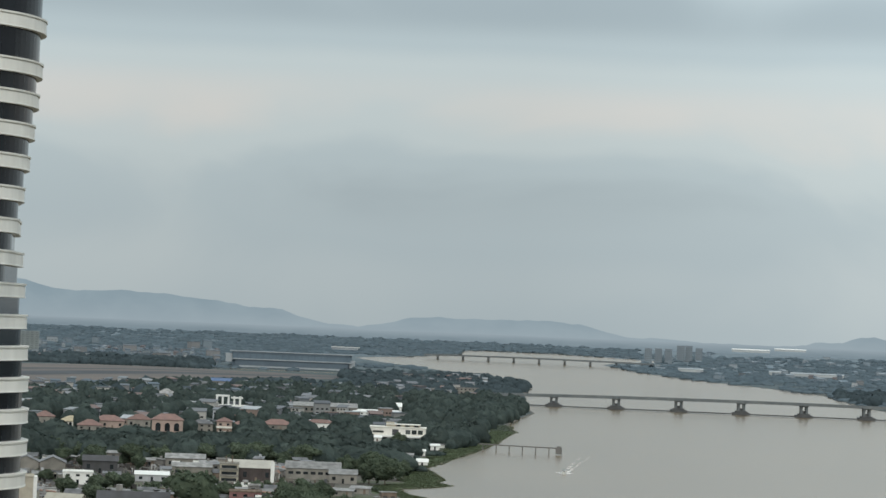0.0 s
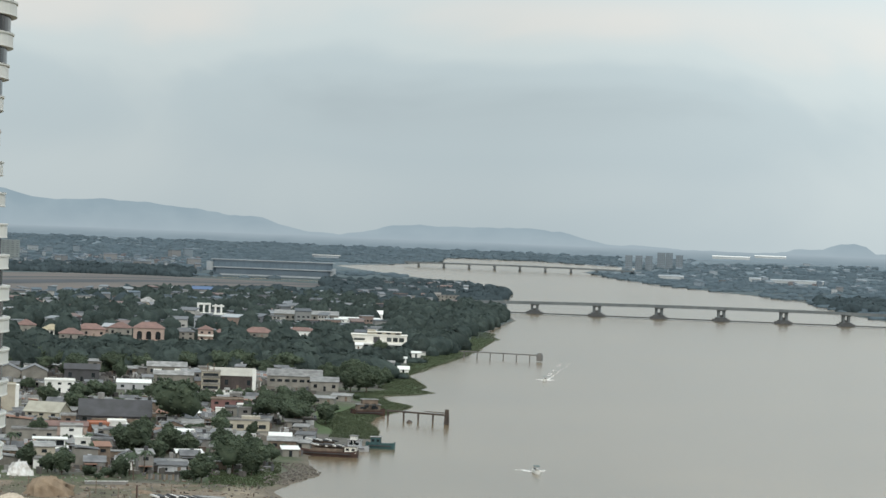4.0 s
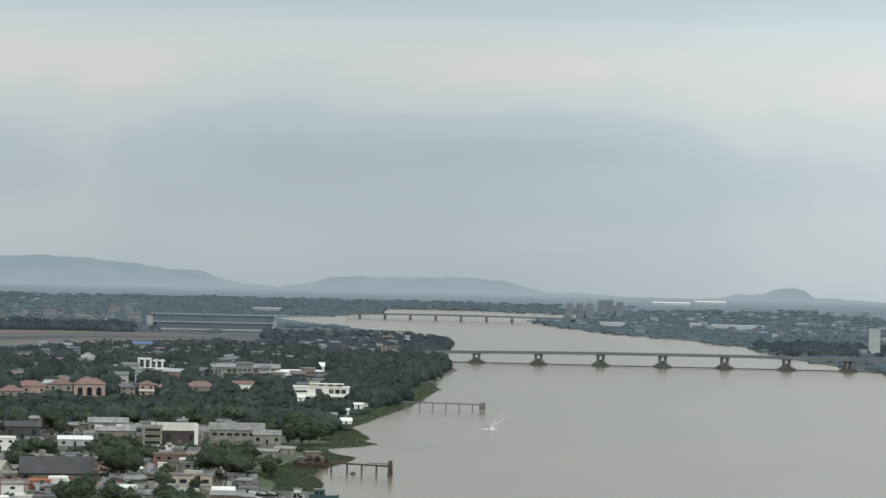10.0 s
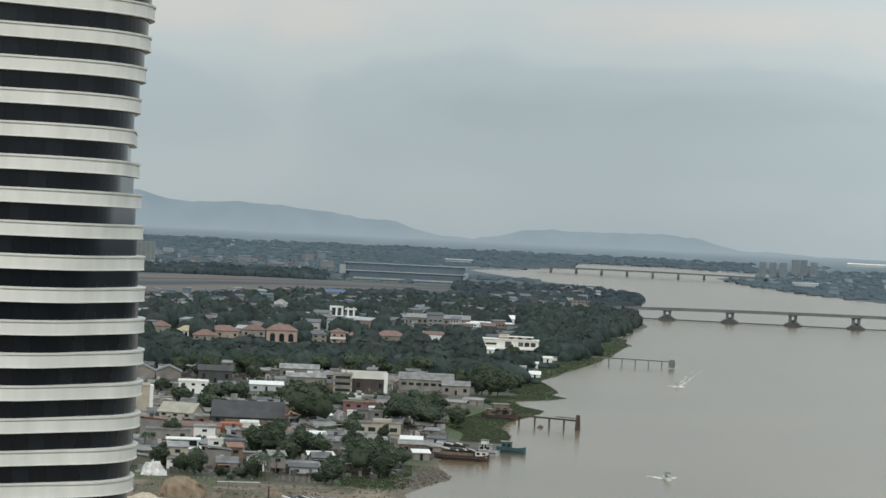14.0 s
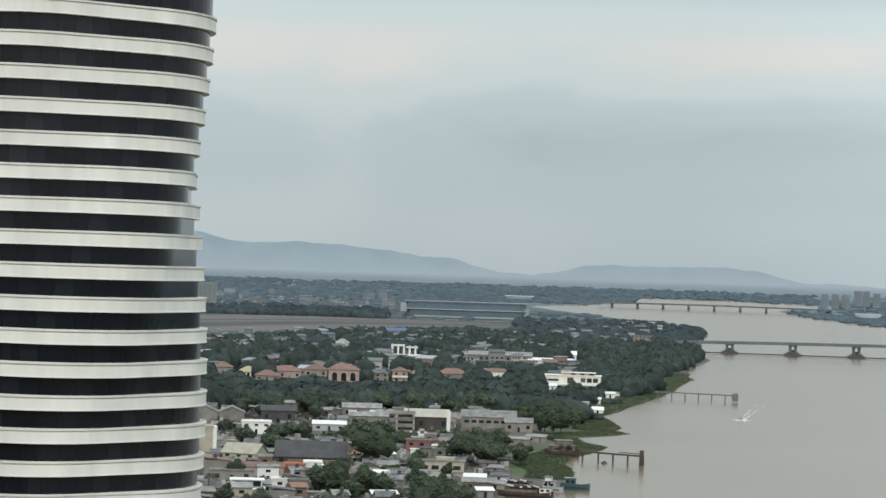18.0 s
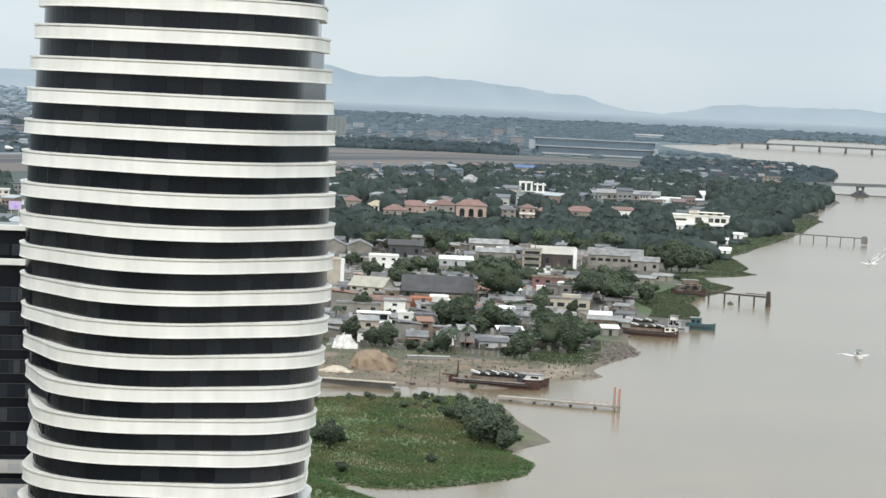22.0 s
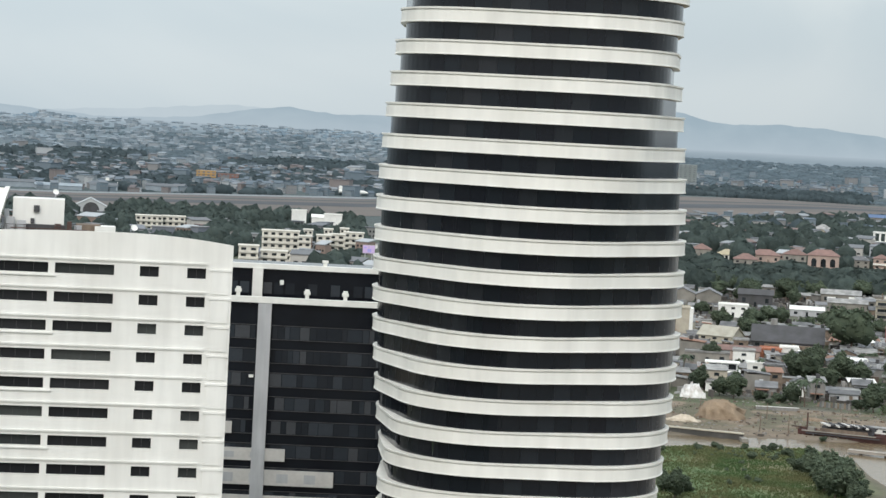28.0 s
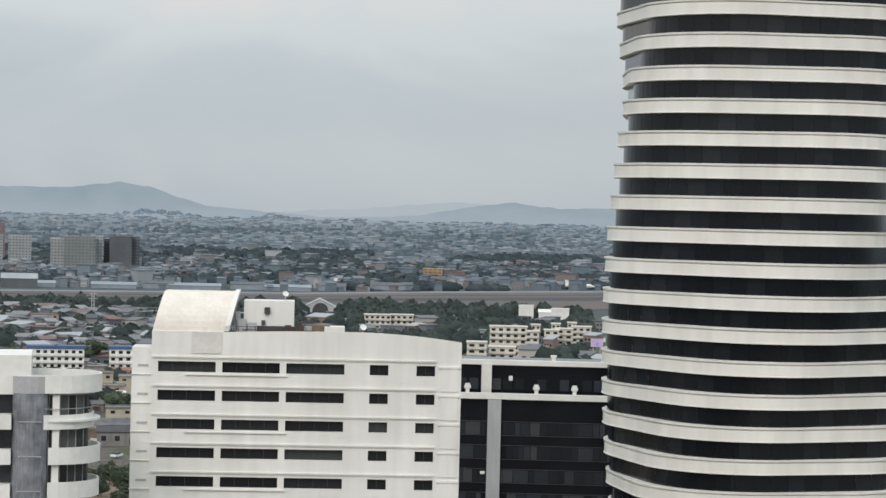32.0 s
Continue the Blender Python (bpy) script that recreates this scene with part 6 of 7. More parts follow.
DRIFT = mat("wet_dark_timber", (0.11, 0.09, 0.075), (0.06, 0.05, 0.045), 1.5, 0.8)
PALEDECK = mat("pale_deck_boards", (0.34, 0.31, 0.27), (0.24, 0.22, 0.19), 2.0, 0.8)
pier1, l1 = jetty("landing_stage", 7.7, 548, 4.65, 541, 0.9, 2.2, (0.1, 0.3, 0.45, 0.6, 0.8), "long low landing stage with orange mooring posts", PALEDECK, DRIFT)
for s, h in ((0.955, 5.4), (0.992, 5.0)):
    for y in (-0.8, 0.8):
        v, f = limb((l1 * s, y, -2.5), (l1 * s, y, h), 0.13, 0.11, 10)
        put("mooring_post", mesh_np("mooring_post", v, f), ORANGE, pier1, "orange-painted mooring post")
for j in range(7):
    v, f = limb((l1 * (0.58 + 0.055 * j), -0.95, 0.9), (l1 * (0.58 + 0.055 * j), -0.95, 2.1), 0.07, 0.06, 6)
    put("rail_post", mesh_np("rail_post", v, f), ORANGE, pier1)
old, l2 = jetty("old_jetty", 2.62, 868, 1.1, 856, 3.6, 1.2, (0.02, 0.28, 0.52, 0.76), "derelict timber jetty on tall piles", DRIFT, DRIFT)
for dx in (-0.8, 0, 0.8):
    v, f = limb((l2 * 0.985 + dx, 0.3 * dx, -3), (l2 * 0.985 + dx * 0.6, 0, 5.6), 0.36, 0.32, 8)
    put("mooring_trunk", mesh_np("mooring_trunk", v, f), DRIFT, old)
local_box("loose_beam", [(l2 * 0.80, 0.1, 4.1, l2 * 0.36, 0.3, 0.3)], DRIFT, old)
heap("debris_clump", 2.05, 858, 2.6, 2, 1.2, DRIFT, "dark clump of driftwood caught on a jetty pile", 9, "driftwood").location.z = -0.2
PALEDRIFT = mat("weathered_pier_timber", (0.19, 0.185, 0.175), (0.13, 0.128, 0.122), 2.0, 0.85)
pier2, l3 = jetty("river_pier", 0.85, 1316, -1.08, 1305, 3.9, 1.6, (0.05, 0.22, 0.39, 0.56, 0.73, 0.9), "thin timber pier reaching into the river", PALEDRIFT, PALEDRIFT)
local_box("pier_head", [(l3 + 1.2, 0, 0.5, 3.0, 3.0, 3.6), (l3 + 1.2, 0, 4.1, 2.2, 2.2, 0.9)], PALEDRIFT, pier2)
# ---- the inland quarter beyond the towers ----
# far panes lightened towards the walls: haze put into their colour
FARPANE = mat("hazed_window_panes", (0.17, 0.192, 0.205), (0.14, 0.16, 0.175), 10.0, 0.4)
APT = mat("cream_apartment_render", (0.62, 0.60, 0.53), (0.53, 0.51, 0.45), 6.0, 0.85, streak=0.06)


def apartments(az, r, w, d, storeys, wall, roof, label, bays, turn=0.0, z0=0.4, sh=3.0, category="apartment block", group=""):
    """A block with a slab, a parapet and separate windows on every storey."""
    x, y = polar(az, r)
    ob = tagged(empty("apartment_block", x, y, float(ground_z(r)) + z0, az + turn), label, category, group)
    CLEAR.append((x, y, max(w, d) * 0.62))
    if r > 900:
        OPEN.append((az, math.degrees(w * 0.75 / r), r - d / 2, 0.15 * storeys * sh))
    h = storeys * sh
    local_box("wall", [(0, 0, 0, w, d, h)], wall, ob)
    local_box("roof", [(0, 0, h, w + 0.8, d + 0.8, 1.3 if roof is BLUE else 0.5)], roof, ob)
    for s in range(storeys if bays else 0):
        local_box("balcony", [(0, -d / 2 - 0.45, s * sh - 0.1, w, 0.9, 0.95)], wall, ob)
        for j in range(bays):
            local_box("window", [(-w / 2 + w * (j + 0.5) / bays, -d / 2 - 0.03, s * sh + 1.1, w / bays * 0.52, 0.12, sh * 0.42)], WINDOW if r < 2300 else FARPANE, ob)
    return ob


for az, r, w, st in ((22.08, 1150, 18.5, 5), (22.22, 1128, 13, 2), (22.86, 1112, 9.5, 3), (21.67, 1225, 15, 3), (21.0, 1245, 8, 3), (20.68, 1262, 9, 3), (20.26, 1290, 11, 3), (21.4, 1300, 5, 3), (20.5, 1335, 5, 3), (20.9, 1318, 5, 3)):
    apartments(az, r, w, 10, st, APT, APT, "stepped cream apartment block with balcony bands" if st < 5 else "tall cream apartment block with balcony bands", max(2, int(w / 3.4)), group="cream apartments")
for az, r, w, s in ((25.35, 1380, 16, 3), (24.75, 1385, 14, 3), (24.2, 1395, 10, 2)):
    apartments(az, r, w, 10, s, APT, APT, "long cream apartment block among trees", int(w / 3), group="cream apartments")
house(21.65, 1552, 10, 9, 9.5, "flat", WHITE, WHITE, "plain white hall with a stepped top", category="hall", windows=False)
house(21.15, 1558, 10, 9, 5.5, "gable", WHITE, WHITE, "low white hall with a gable roof", category="hall", windows=False)
house(20.8, 1550, 12, 10, 8.0, "flat", WHITE, WHITE, "plain white flat-roofed hall", category="hall", windows=False)
for az, r, w in ((33.62, 1004, 12), (32.93, 1004, 12), (31.6, 1006, 13), (30.85, 1008, 12)):
    apartments(az, r, w, 9, 3, WHITE, BLUE, "white apartment block with a bright blue roof edge", 4, group="blue-roofed blocks")
FAR1 = mat("grey_green_facade", (0.265, 0.295, 0.285), (0.23, 0.258, 0.252), 20.0, 0.8)
# hazy grey: the haze is part of this wall colour
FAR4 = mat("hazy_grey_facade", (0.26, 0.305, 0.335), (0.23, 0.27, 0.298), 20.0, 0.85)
FAR2 = mat("dark_slate_facade", (0.11, 0.125, 0.135), (0.09, 0.10, 0.11), 20.0, 0.7)
FAR3 = mat("pale_grey_facade", (0.42, 0.44, 0.44), (0.36, 0.38, 0.38), 20.0, 0.8)
REDFAR = mat("faded_red_facade", (0.27, 0.19, 0.19), (0.23, 0.165, 0.165), 20.0, 0.8)
for az, r, w, s, m, b in ((34.85, 2700, 22, 10, FAR3, 6), (34.2, 2700, 26, 10, FAR3, 7), (33.3, 2530, 14, 10, FAR3, 4), (32.75, 2520, 34, 11, FAR1, 9), (32.3, 2540, 10, 11, FAR3, 3), (32.0, 2560, 14, 10, FAR2, 3), (31.75, 2540, 24, 11, FAR2, 0), (31.4, 2550, 10, 11, FAR2, 2)):
    apartments(az, r, w, 18, s, m, m, "distant slab block with rows of windows", b, z0=0.4, sh=3.3, category="tower block", group="slab blocks beyond the airfield")
apartments(34.75, 2790, 18, 14, 14, REDFAR, REDFAR, "distant faded red high-rise tower", 4, z0=0.4, sh=3.3, category="tower block")
for az, r, w, s, m in ((-3.25, 3870, 12, 8, FAR3), (-3.5, 3880, 12, 8, FAR3), (-3.75, 3875, 12, 8, FAR3), (-4.05, 3985, 14, 9, FAR3), (-4.25, 3990, 12, 9, FAR3), (-4.5, 3985, 12, 8, FAR3)):
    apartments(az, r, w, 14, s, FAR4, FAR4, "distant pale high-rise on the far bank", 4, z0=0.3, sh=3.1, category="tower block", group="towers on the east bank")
apartments(-10.75, 2700, 13, 12, 10, FAR3, FAR3, "pale plain high-rise on the east bank", 0, z0=0.3, sh=3.1, category="tower block")
apartments(12.05, 3300, 26, 20, 9, FAR1, FAR1, "grey block beside the airfield", 4, z0=0.3, sh=3.1, category="tower block")
apartments(12.35, 3310, 14, 20, 7, FAR3, FAR3, "pale block beside the airfield", 3, z0=0.3, sh=3.1, category="tower block")
OCHRE = mat("ochre_render", (0.46, 0.30, 0.13), (0.38, 0.25, 0.12), 8.0, 0.8)
BRICKRED = mat("dull_brick_red", (0.25, 0.15, 0.125), (0.20, 0.12, 0.105), 8.0, 0.8)
apartments(24.0, 2400, 20, 12, 4, OCHRE, OCHRE, "yellow-ochre building beyond the runway", 4, z0=0.4, category="building")
apartments(23.45, 2430, 22, 12, 3, BRICKRED, BRICKRED, "long brick-red building beyond the runway", 5, z0=0.4, category="building")
apartments(23.1, 2350, 36, 14, 1, FAR3, WHITE, "low pale terminal with a white roof", 8, z0=0.4, sh=5.0, category="terminal")
hangar = house(26.8, 1590, 22, 22, 4.5, "cross", FAR3, FAR3, "pale hangar with a dark arched panel in its gable", category="hangar", rise=5.4, windows=False)
# a solid dark panel paints the shade inside the hangar
put("opening", mesh_np("opening", *arch_panel(0.5, -11.1, 0.1, 11.0, 7.2)), ROOFDARK, hangar, "dark arched panel")
for az, r, w in ((31.9, 1985, 38), (30.8, 2000, 26), (29.9, 1990, 44), (28.6, 2015, 30), (27.6, 2000, 40), (26.5, 2030, 24), (25.0, 2080, 34), (22.6, 2330, 40), (20.6, 2370, 34), (33.9, 1990, 40)):
    house(az, r, w, 22, 3.4 if w > 35 else 4.6, "shed", FAR4, FAR4 if w > 35 else FAR2, "long low airport hall with a %s roof" % ("grey" if w > 35 else "dark"), category="airport hall", rise=1.6, group="airport halls", windows=False)
house(34.2, 1960, 30, 20, 8.0, "gable", FAR2, STANDLIGHT, "dark hangar with a pale gable roof", category="hangar", rise=4.0, windows=False)
house(33.7, 1330, 22, 10, 8.0, "flat", PINK, BEIGE, "brick-red three-storey house row", storeys=3, category="building")
house(31.5, 760, 14, 9, 5.0, "flat", CREAM, ROOFGREY, "cream two-storey house by a street", storeys=2)
house(31.4, 690, 20, 9, 4.2, "gable", CONCRETE, ROOFDARK, "grey workshop with a dark roof by the street", rise=1.2, category="workshop")
house(31.2, 880, 16, 10, 6.4, "flat", CREAM, BEIGE, "yellowish three-storey house with flat roof", storeys=3)
house(31.9, 820, 10, 8, 5.0, "flat", WHITE, WHITE, "white two-storey house by a street", storeys=2)
house(31.78, 724, 15, 10, 3.2, "gable", CONCRETE, ROOFGREY, "grey rendered workshop with a grey roof beside a lane", rise=1.6, category="workshop")
house(31.95, 860, 11, 8, 4.4, "flat", PINK, BEIGE, "peach house with a flat roof by a lane", storeys=2)
house(32.25, 905, 12, 8, 5.8, "flat", CREAM, BEIGE, "cream two-storey house with a flat roof", storeys=2)
lane_wall = tagged(empty("lane_wall", *polar(31.9, 692), 0.4, 31.9), "white rendered wall along a lane", "wall")
local_box("wall_run", [(0, 0, 0, 12, 0.4, 1.8)], WHITE, lane_wall)
local_box("coping", [(0, 0, 1.8, 12.2, 0.6, 0.15)], BEIGE, lane_wall)
lane_wall2 = tagged(empty("lane_wall", *polar(31.75, 632), 0.4, 31.75 + 14), "pale concrete wall along a lane", "wall")
local_box("wall_run", [(0, 0, 0, 15, 0.35, 1.6)], CONCRETE, lane_wall2)
local_box("coping", [(0, 0, 1.6, 15.2, 0.5, 0.15)], BEIGE, lane_wall2)
car = tagged(empty("car", *polar(31.74, 652), 0.86, 31.74 + 60), "white car parked in the lane", "car")
v, f = boxes([(0, 0, 0.3, 4.2, 1.75, 0.55)])
put("body", mesh_np("body", v, f), WHITE, car)
local_box("cabin", [(-0.2, 0, 0.85, 2.3, 1.6, 0.55, 0, 0.82)], WINDOW, car, "dark car windows")
for sx in (-1.3, 1.3):
    for sy in (-0.8, 0.8):
        v, f = limb((sx, sy - 0.1, 0.32), (sx, sy + 0.1, 0.32), 0.32, 0.32, 12)
        put("wheel", mesh_np("wheel", v, f), ROOFDARK, car)
pole_x, pole_y = polar(32.4, 1325)
mast = tagged(empty("lattice_mast", pole_x, pole_y, 0.4), "grey lattice power mast", "mast")
local_box("leg", [(-0.8, 0, 0, 0.35, 0.35, 21), (0.8, 0, 0, 0.35, 0.35, 21)], GREYPAINT, mast)
local_box("brace", [(0, 0, 2.0 + 2.4 * j, 1.9, 0.25, 0.25) for j in range(8)], GREYPAINT, mast)
local_box("cross_arm", [(0, 0, 17.5, 6, 0.3, 0.3), (0, 0, 20, 5, 0.3, 0.3)], GREYPAINT, mast)

# billboard beside the tower
bill = tagged(empty("billboard", *polar(19.87, 1190), 0.4, 19.87), "blue and pink lit billboard on two posts", "billboard")
SCREEN = palette("billboard_print", [(0.30, 0.36, 0.72), (0.52, 0.27, 0.56), (0.55, 0.42, 0.66), (0.36, 0.34, 0.70)], 0.4)
local_box("panel", [(0, 0.2, 3.6, 6.4, 0.4, 4.4)], GREYPAINT, bill)
local_box("print", [(-1.6, -0.05, 3.8, 3.0, 0.1, 4.0), (1.6, -0.05, 3.8, 3.0, 0.1, 4.0), (0.3, -0.12, 4.4, 2.0, 0.1, 1.6), (-1.8, -0.12, 6.2, 1.2, 0.1, 0.8)], SCREEN, bill)
local_box("post", [(-1.8, 0.3, 0, 0.4, 0.4, 3.8)], GREYPAINT, bill)
local_box("post", [(1.8, 0.3, 0, 0.4, 0.4, 3.8)], GREYPAINT, bill)

OPEN.append((19.87, 0.3, 1188, 1.0))
CLEAR.append((*polar(19.87, 1190), 9.0))
for az, r, w, h in ((-4.31, 3567, 39, 4.0), (-6.38, 3582, 18, 5.0), (-7.41, 3579, 81, 4.0), (-5.77, 4579, 74, 6.0), (-6.73, 4654, 62, 7.0)):
    house(az, r, w, 14, h, "shed", FAR3, WHITE if r > 4000 else STANDLIGHT, "long pale hall on the east bank", category="hall", rise=1.5, group="halls of the east bank", windows=False)
# parked airliners on the apron
for az, r in ((26.1, 2080), (20.35, 2200)):
    pl = tagged(empty("airliner", *polar(az, r), 1.5, az), "white airliner parked on the apron", "aircraft", "airliners")
    v, f = limb((-13, 0, 3), (11, 0, 3), 1.7, 1.8, 10)
    put("fuselage", mesh_np("fuselage", v, f), WHITE, pl)
    v, f = limb((11, 0, 3), (15, 0, 2.6), 1.8, 0.4, 10)
    put("nose", mesh_np("nose", v, f), WHITE, pl)
    local_box("wing", [(-1, 0, 2.0, 4.0, 26, 0.4)], WHITE, pl)
    local_box("tail_fin", [(-11.5, 0, 4.2, 3.2, 0.4, 4.2)], WHITE, pl)

# ---- airfield ----
FIELD = mat("dry_airfield_grass", (0.132, 0.114, 0.100), (0.098, 0.093, 0.088), 120.0, 0.95)
ASPHALT = mat("runway_asphalt", (0.058, 0.064, 0.071), (0.048, 0.053, 0.059), 60.0, 0.9)
APRON = mat("apron_concrete", (0.22, 0.24, 0.25), (0.16, 0.175, 0.185), 60.0, 0.9)


def strip(name, k0, k1, z, m, label, az0=4.4, az1=39.5):
    """A ribbon of the airfield between two fractions of its depth."""
    az = np.arange(az0, az1, 0.4)
    near, far = np.interp(az, FIELD_AZ, FIELD_NEAR), np.interp(az, FIELD_AZ, FIELD_FAR)
    v = []
    for q in range(5):
        k = k0 + (k1 - k0) * q / 4
        r = near + (far - near) * k
        a = np.radians(az)
        v.append(np.stack([-r * np.sin(a), r * np.cos(a), ground_z(r) + z], -1))
    n = len(az)
    f = np.concatenate([np.stack([np.arange(n - 1) + q * n, np.arange(n - 1) + (q + 1) * n, np.arange(1, n) + (q + 1) * n, np.arange(1, n) + q * n], -1) for q in range(4)])
    return tagged(put(name, mesh_np(name, np.concatenate(v), f[:, ::-1]), m), label, "airfield", kind="structure")


for a in np.arange(4.6, 13.5, 0.5):
    OPEN.append((float(a), 0.3, float(np.interp(a, FIELD_AZ, FIELD_NEAR)) + 40, 2.2))
strip("airfield", 0.0, 1.0, 0.85, FIELD, "dry brown airfield grass")
strip("runway", 0.42, 0.60, 0.95, ASPHALT, "dark asphalt runway")
strip("taxiway", 0.70, 0.76, 0.95, ASPHALT, "narrow asphalt taxiway")
strip("apron", 0.90, 1.0, 0.96, APRON, "pale concrete airport apron", 14.0, 39.5)

# streets seen between the towers
STREET = mat("street_asphalt", (0.10, 0.10, 0.10), (0.075, 0.075, 0.078), 6.0, 0.9)
for az, r, w, l, turn, nm in ((31.6, 640, 8, 120, 68, "road"), (31.5, 600, 3, 110, 68, "pavement")):
    x, y = polar(az, r)
    ob = tagged(part_boxes(nm, [(0, 0, 0.5, l, w, 0.35)], STREET if nm == "road" else CONCRETE), "narrow asphalt street between walls" if nm == "road" else "concrete footway beside the street", nm, kind="structure")
    ob.matrix_world = pose(x, y, 0, 0, 0, az + turn - 90)
    CLEAR.append((x, y, 12))

# ---- lesser houses of the near quarters ----
ROOFS = [("flat", ROOFLIGHT), ("shed", ROOFLIGHT), ("shed", ROOFGREY), ("flat", ROOFGREY), ("gable", ROOFGREY), ("shed", mat("rust_roof_sheet", (0.27, 0.15, 0.10), (0.2, 0.12, 0.09), 2.0, 0.8)), ("gable", TILE), ("flat", CONCRETE)]
ROOFWORDS = ["a flat white roof", "a white sheet roof", "a grey sheet roof", "a flat grey roof", "a grey gable roof", "a rusty sheet roof", "a tiled gable roof", "a flat concrete roof"]
WALLS = [(WHITE, "white"), (BEIGE, "beige"), (CONCRETE, "bare concrete"), (CONCRETE, "unpainted concrete"), (BEIGE, "dull beige"), (CREAM, "cream"), (CONCRETE, "rough concrete"), (TIMBER, "weathered timber"), (TIMBER, "dark timber")]
rng = random.Random(11)


def fill_houses(az0, az1, r0, r1, want, size=(6, 12)):
    made = tries = 0
    while made < want and tries < want * 30:
        tries += 1
        az = rng.uniform(az0, az1)
        r = math.sqrt(rng.uniform(r0**2, r1**2))
        x, y = polar(az, r)
        w, d = rng.uniform(*size), rng.uniform(5, 8)
        if not free(x, y, w * 0.5) or shore_distance([x], [y])[0] < 17 or value_noise(x, y, 60.0, 21) > 0.72:
            continue
        cap = float(sight_cap([x], [y])[0])
        if cap < 3.8:
            continue
        i = rng.choice((0, 0, 1, 1, 1, 2, 2, 2, 3, 4, 5, 7))
        s = rng.choice((1, 1, 1, 1, 2)) if cap > 7 else 1
        wall, word = rng.choice(WALLS)
        roof, rm = ROOFS[i]
        made_house = house(az, r, w, d, 2.7 * s, roof, wall, rm, "%s %s-storey house with %s" % (word, "two" if s == 2 else "one", ROOFWORDS[i]), rng.choice((-8, 0, 6, 82, 96)), s, "lesser houses", rise=0.7 if roof == "shed" else 1.3, keep=0.5)
        if rng.random() < 0.7:
            local_box("lean_to_roof", [(rng.uniform(-0.3, 0.3) * w, -d / 2 - 1.2, 2.1, rng.uniform(2.0, 4.0), 2.4, 0.12, rng.uniform(-8, 8))], rng.choice((ROOFGREY, ROOFLIGHT, ROOFS[5][1])), made_house)
        if rng.random() < 0.4:
            local_box("water_tank", [(rng.uniform(-0.3, 0.3) * w, 0.5, 2.9 * s + 0.2, 1.1, 1.1, 1.3)], rng.choice((ROOFDARK, CONCRETE, GREYPAINT)), made_house)
        made += 1
    return made


GROVE = [(8.66, 746, 0.95, 0), (8.5, 664, 0.8, 3), (8.75, 672, 0.7, 4), (7.55, 702, 0.9, 0), (7.85, 668, 0.75, 3), (9.28, 722, 0.8, 4), (9.7, 634, 0.5, 3), (10.95, 648, 0.65, 0), (9.95, 735, 0.7, 3), (8.3, 690, 0.8, 0), (10.6, 700, 0.7, 4), (6.95, 690, 0.8, 3), (11.2, 745, 0.8, 0), (9.2, 772, 0.8, 3)]
for az, r, s, i in GROVE:
    CLEAR.append((*polar(az, r), 4.5 * s))
fill_houses(7.2, 12.6, 655, 725, 34, (3.5, 6.5))
fill_houses(6.3, 12.6, 725, 790, 40, (3.5, 7))
fill_houses(5.6, 12.6, 790, 950, 90, (4, 8))
fill_houses(4.4, 12.6, 950, 1075, 75, (4, 9))
fill_houses(30.9, 33.2, 700, 1000, 24)
fill_houses(30.9, 36.0, 1000, 1340, 60)
fill_houses(19.5, 26.5, 1150, 1420, 9)

# ---- trees near enough to tell apart ----
SPOTS = [(8.55, 498, 0.75, 4), (8.8, 508, 0.6, 3), (7.2, 480, 0.5, 3), (9.1, 520, 0.4, 3), (6.72, 768, 0.8, 0), (5.95, 772, 0.75, 4), (6.35, 760, 0.6, 3), (5.75, 678, 0.85, 0), (5.45, 694, 0.75, 4), (5.6, 716, 0.9, 3), (5.15, 732, 0.6, 3), (7.77, 806, 1.1, 2), (5.6, 820, 0.85, 1), (4.85, 815, 0.85, 1), (4.14, 832, 0.95, 0), (8.82, 700, 0.85, 1), (8.04, 708, 1.1, 0), (6.4, 658, 0.62, 2), (6.85, 668, 0.7, 4), (7.16, 632, 0.95, 0), (7.5, 640, 0.8, 3),
         (9.15, 638, 0.63, 0), (9.46, 640, 0.75, 3), (7.55, 713, 1.3, 3), (7.36, 771, 1.2, 3), (3.15, 1000, 1.4, 0), (3.55, 1003, 1.25, 0), (2.86, 1030, 1.0, 0), (3.3, 1045, 1.2, 0), 
         (6.7, 718, 0.9, 0), (6.4, 700, 1.0, 4), (6.0, 690, 1.0, 0), (11.0, 872, 1.0, 0), (10.3, 838, 1.1, 0), (10.6, 642, 0.9, 0), (9.95, 642, 0.8, 3), (9.0, 700, 1.1, 0), (11.5, 660, 1.0, 4), (5.1, 850, 0.9, 1), (4.6, 865, 0.9, 3), (4.0, 880, 1.0, 3), (6.1, 830, 0.9, 0),
         (7.95, 470, 1.0, 0), (8.25, 478, 0.95, 4), (7.6, 476, 1.0, 3), (7.5, 466, 0.8, 4), (7.35, 484, 0.8, 3), (8.0, 486, 0.95, 0), (7.75, 480, 1.05, 4), (11.9, 456, 0.75, 0), (12.2, 464, 0.7, 4), (11.6, 466, 0.5, 3), (8.4, 492, 0.5, 3), (8.33, 567, 0.4, 3),
         (31.6, 575, 0.8, 0), (31.3, 562, 0.8, 3), (31.9, 590, 0.75, 0), (32.1, 566, 0.8, 4), (31.75, 545, 0.8, 3), (32.3, 606, 0.7, 3), (31.2, 600, 0.7, 0), (31.5, 530, 0.9, 0), (32.0, 528, 0.9, 3)]
for az, r, s, i in SPOTS + GROVE:
    plant(TREES, i, *polar(az, r), s * (1.05 if r > 600 else 1.0), (az * 997 + r) % 360, "trees of the west bank")
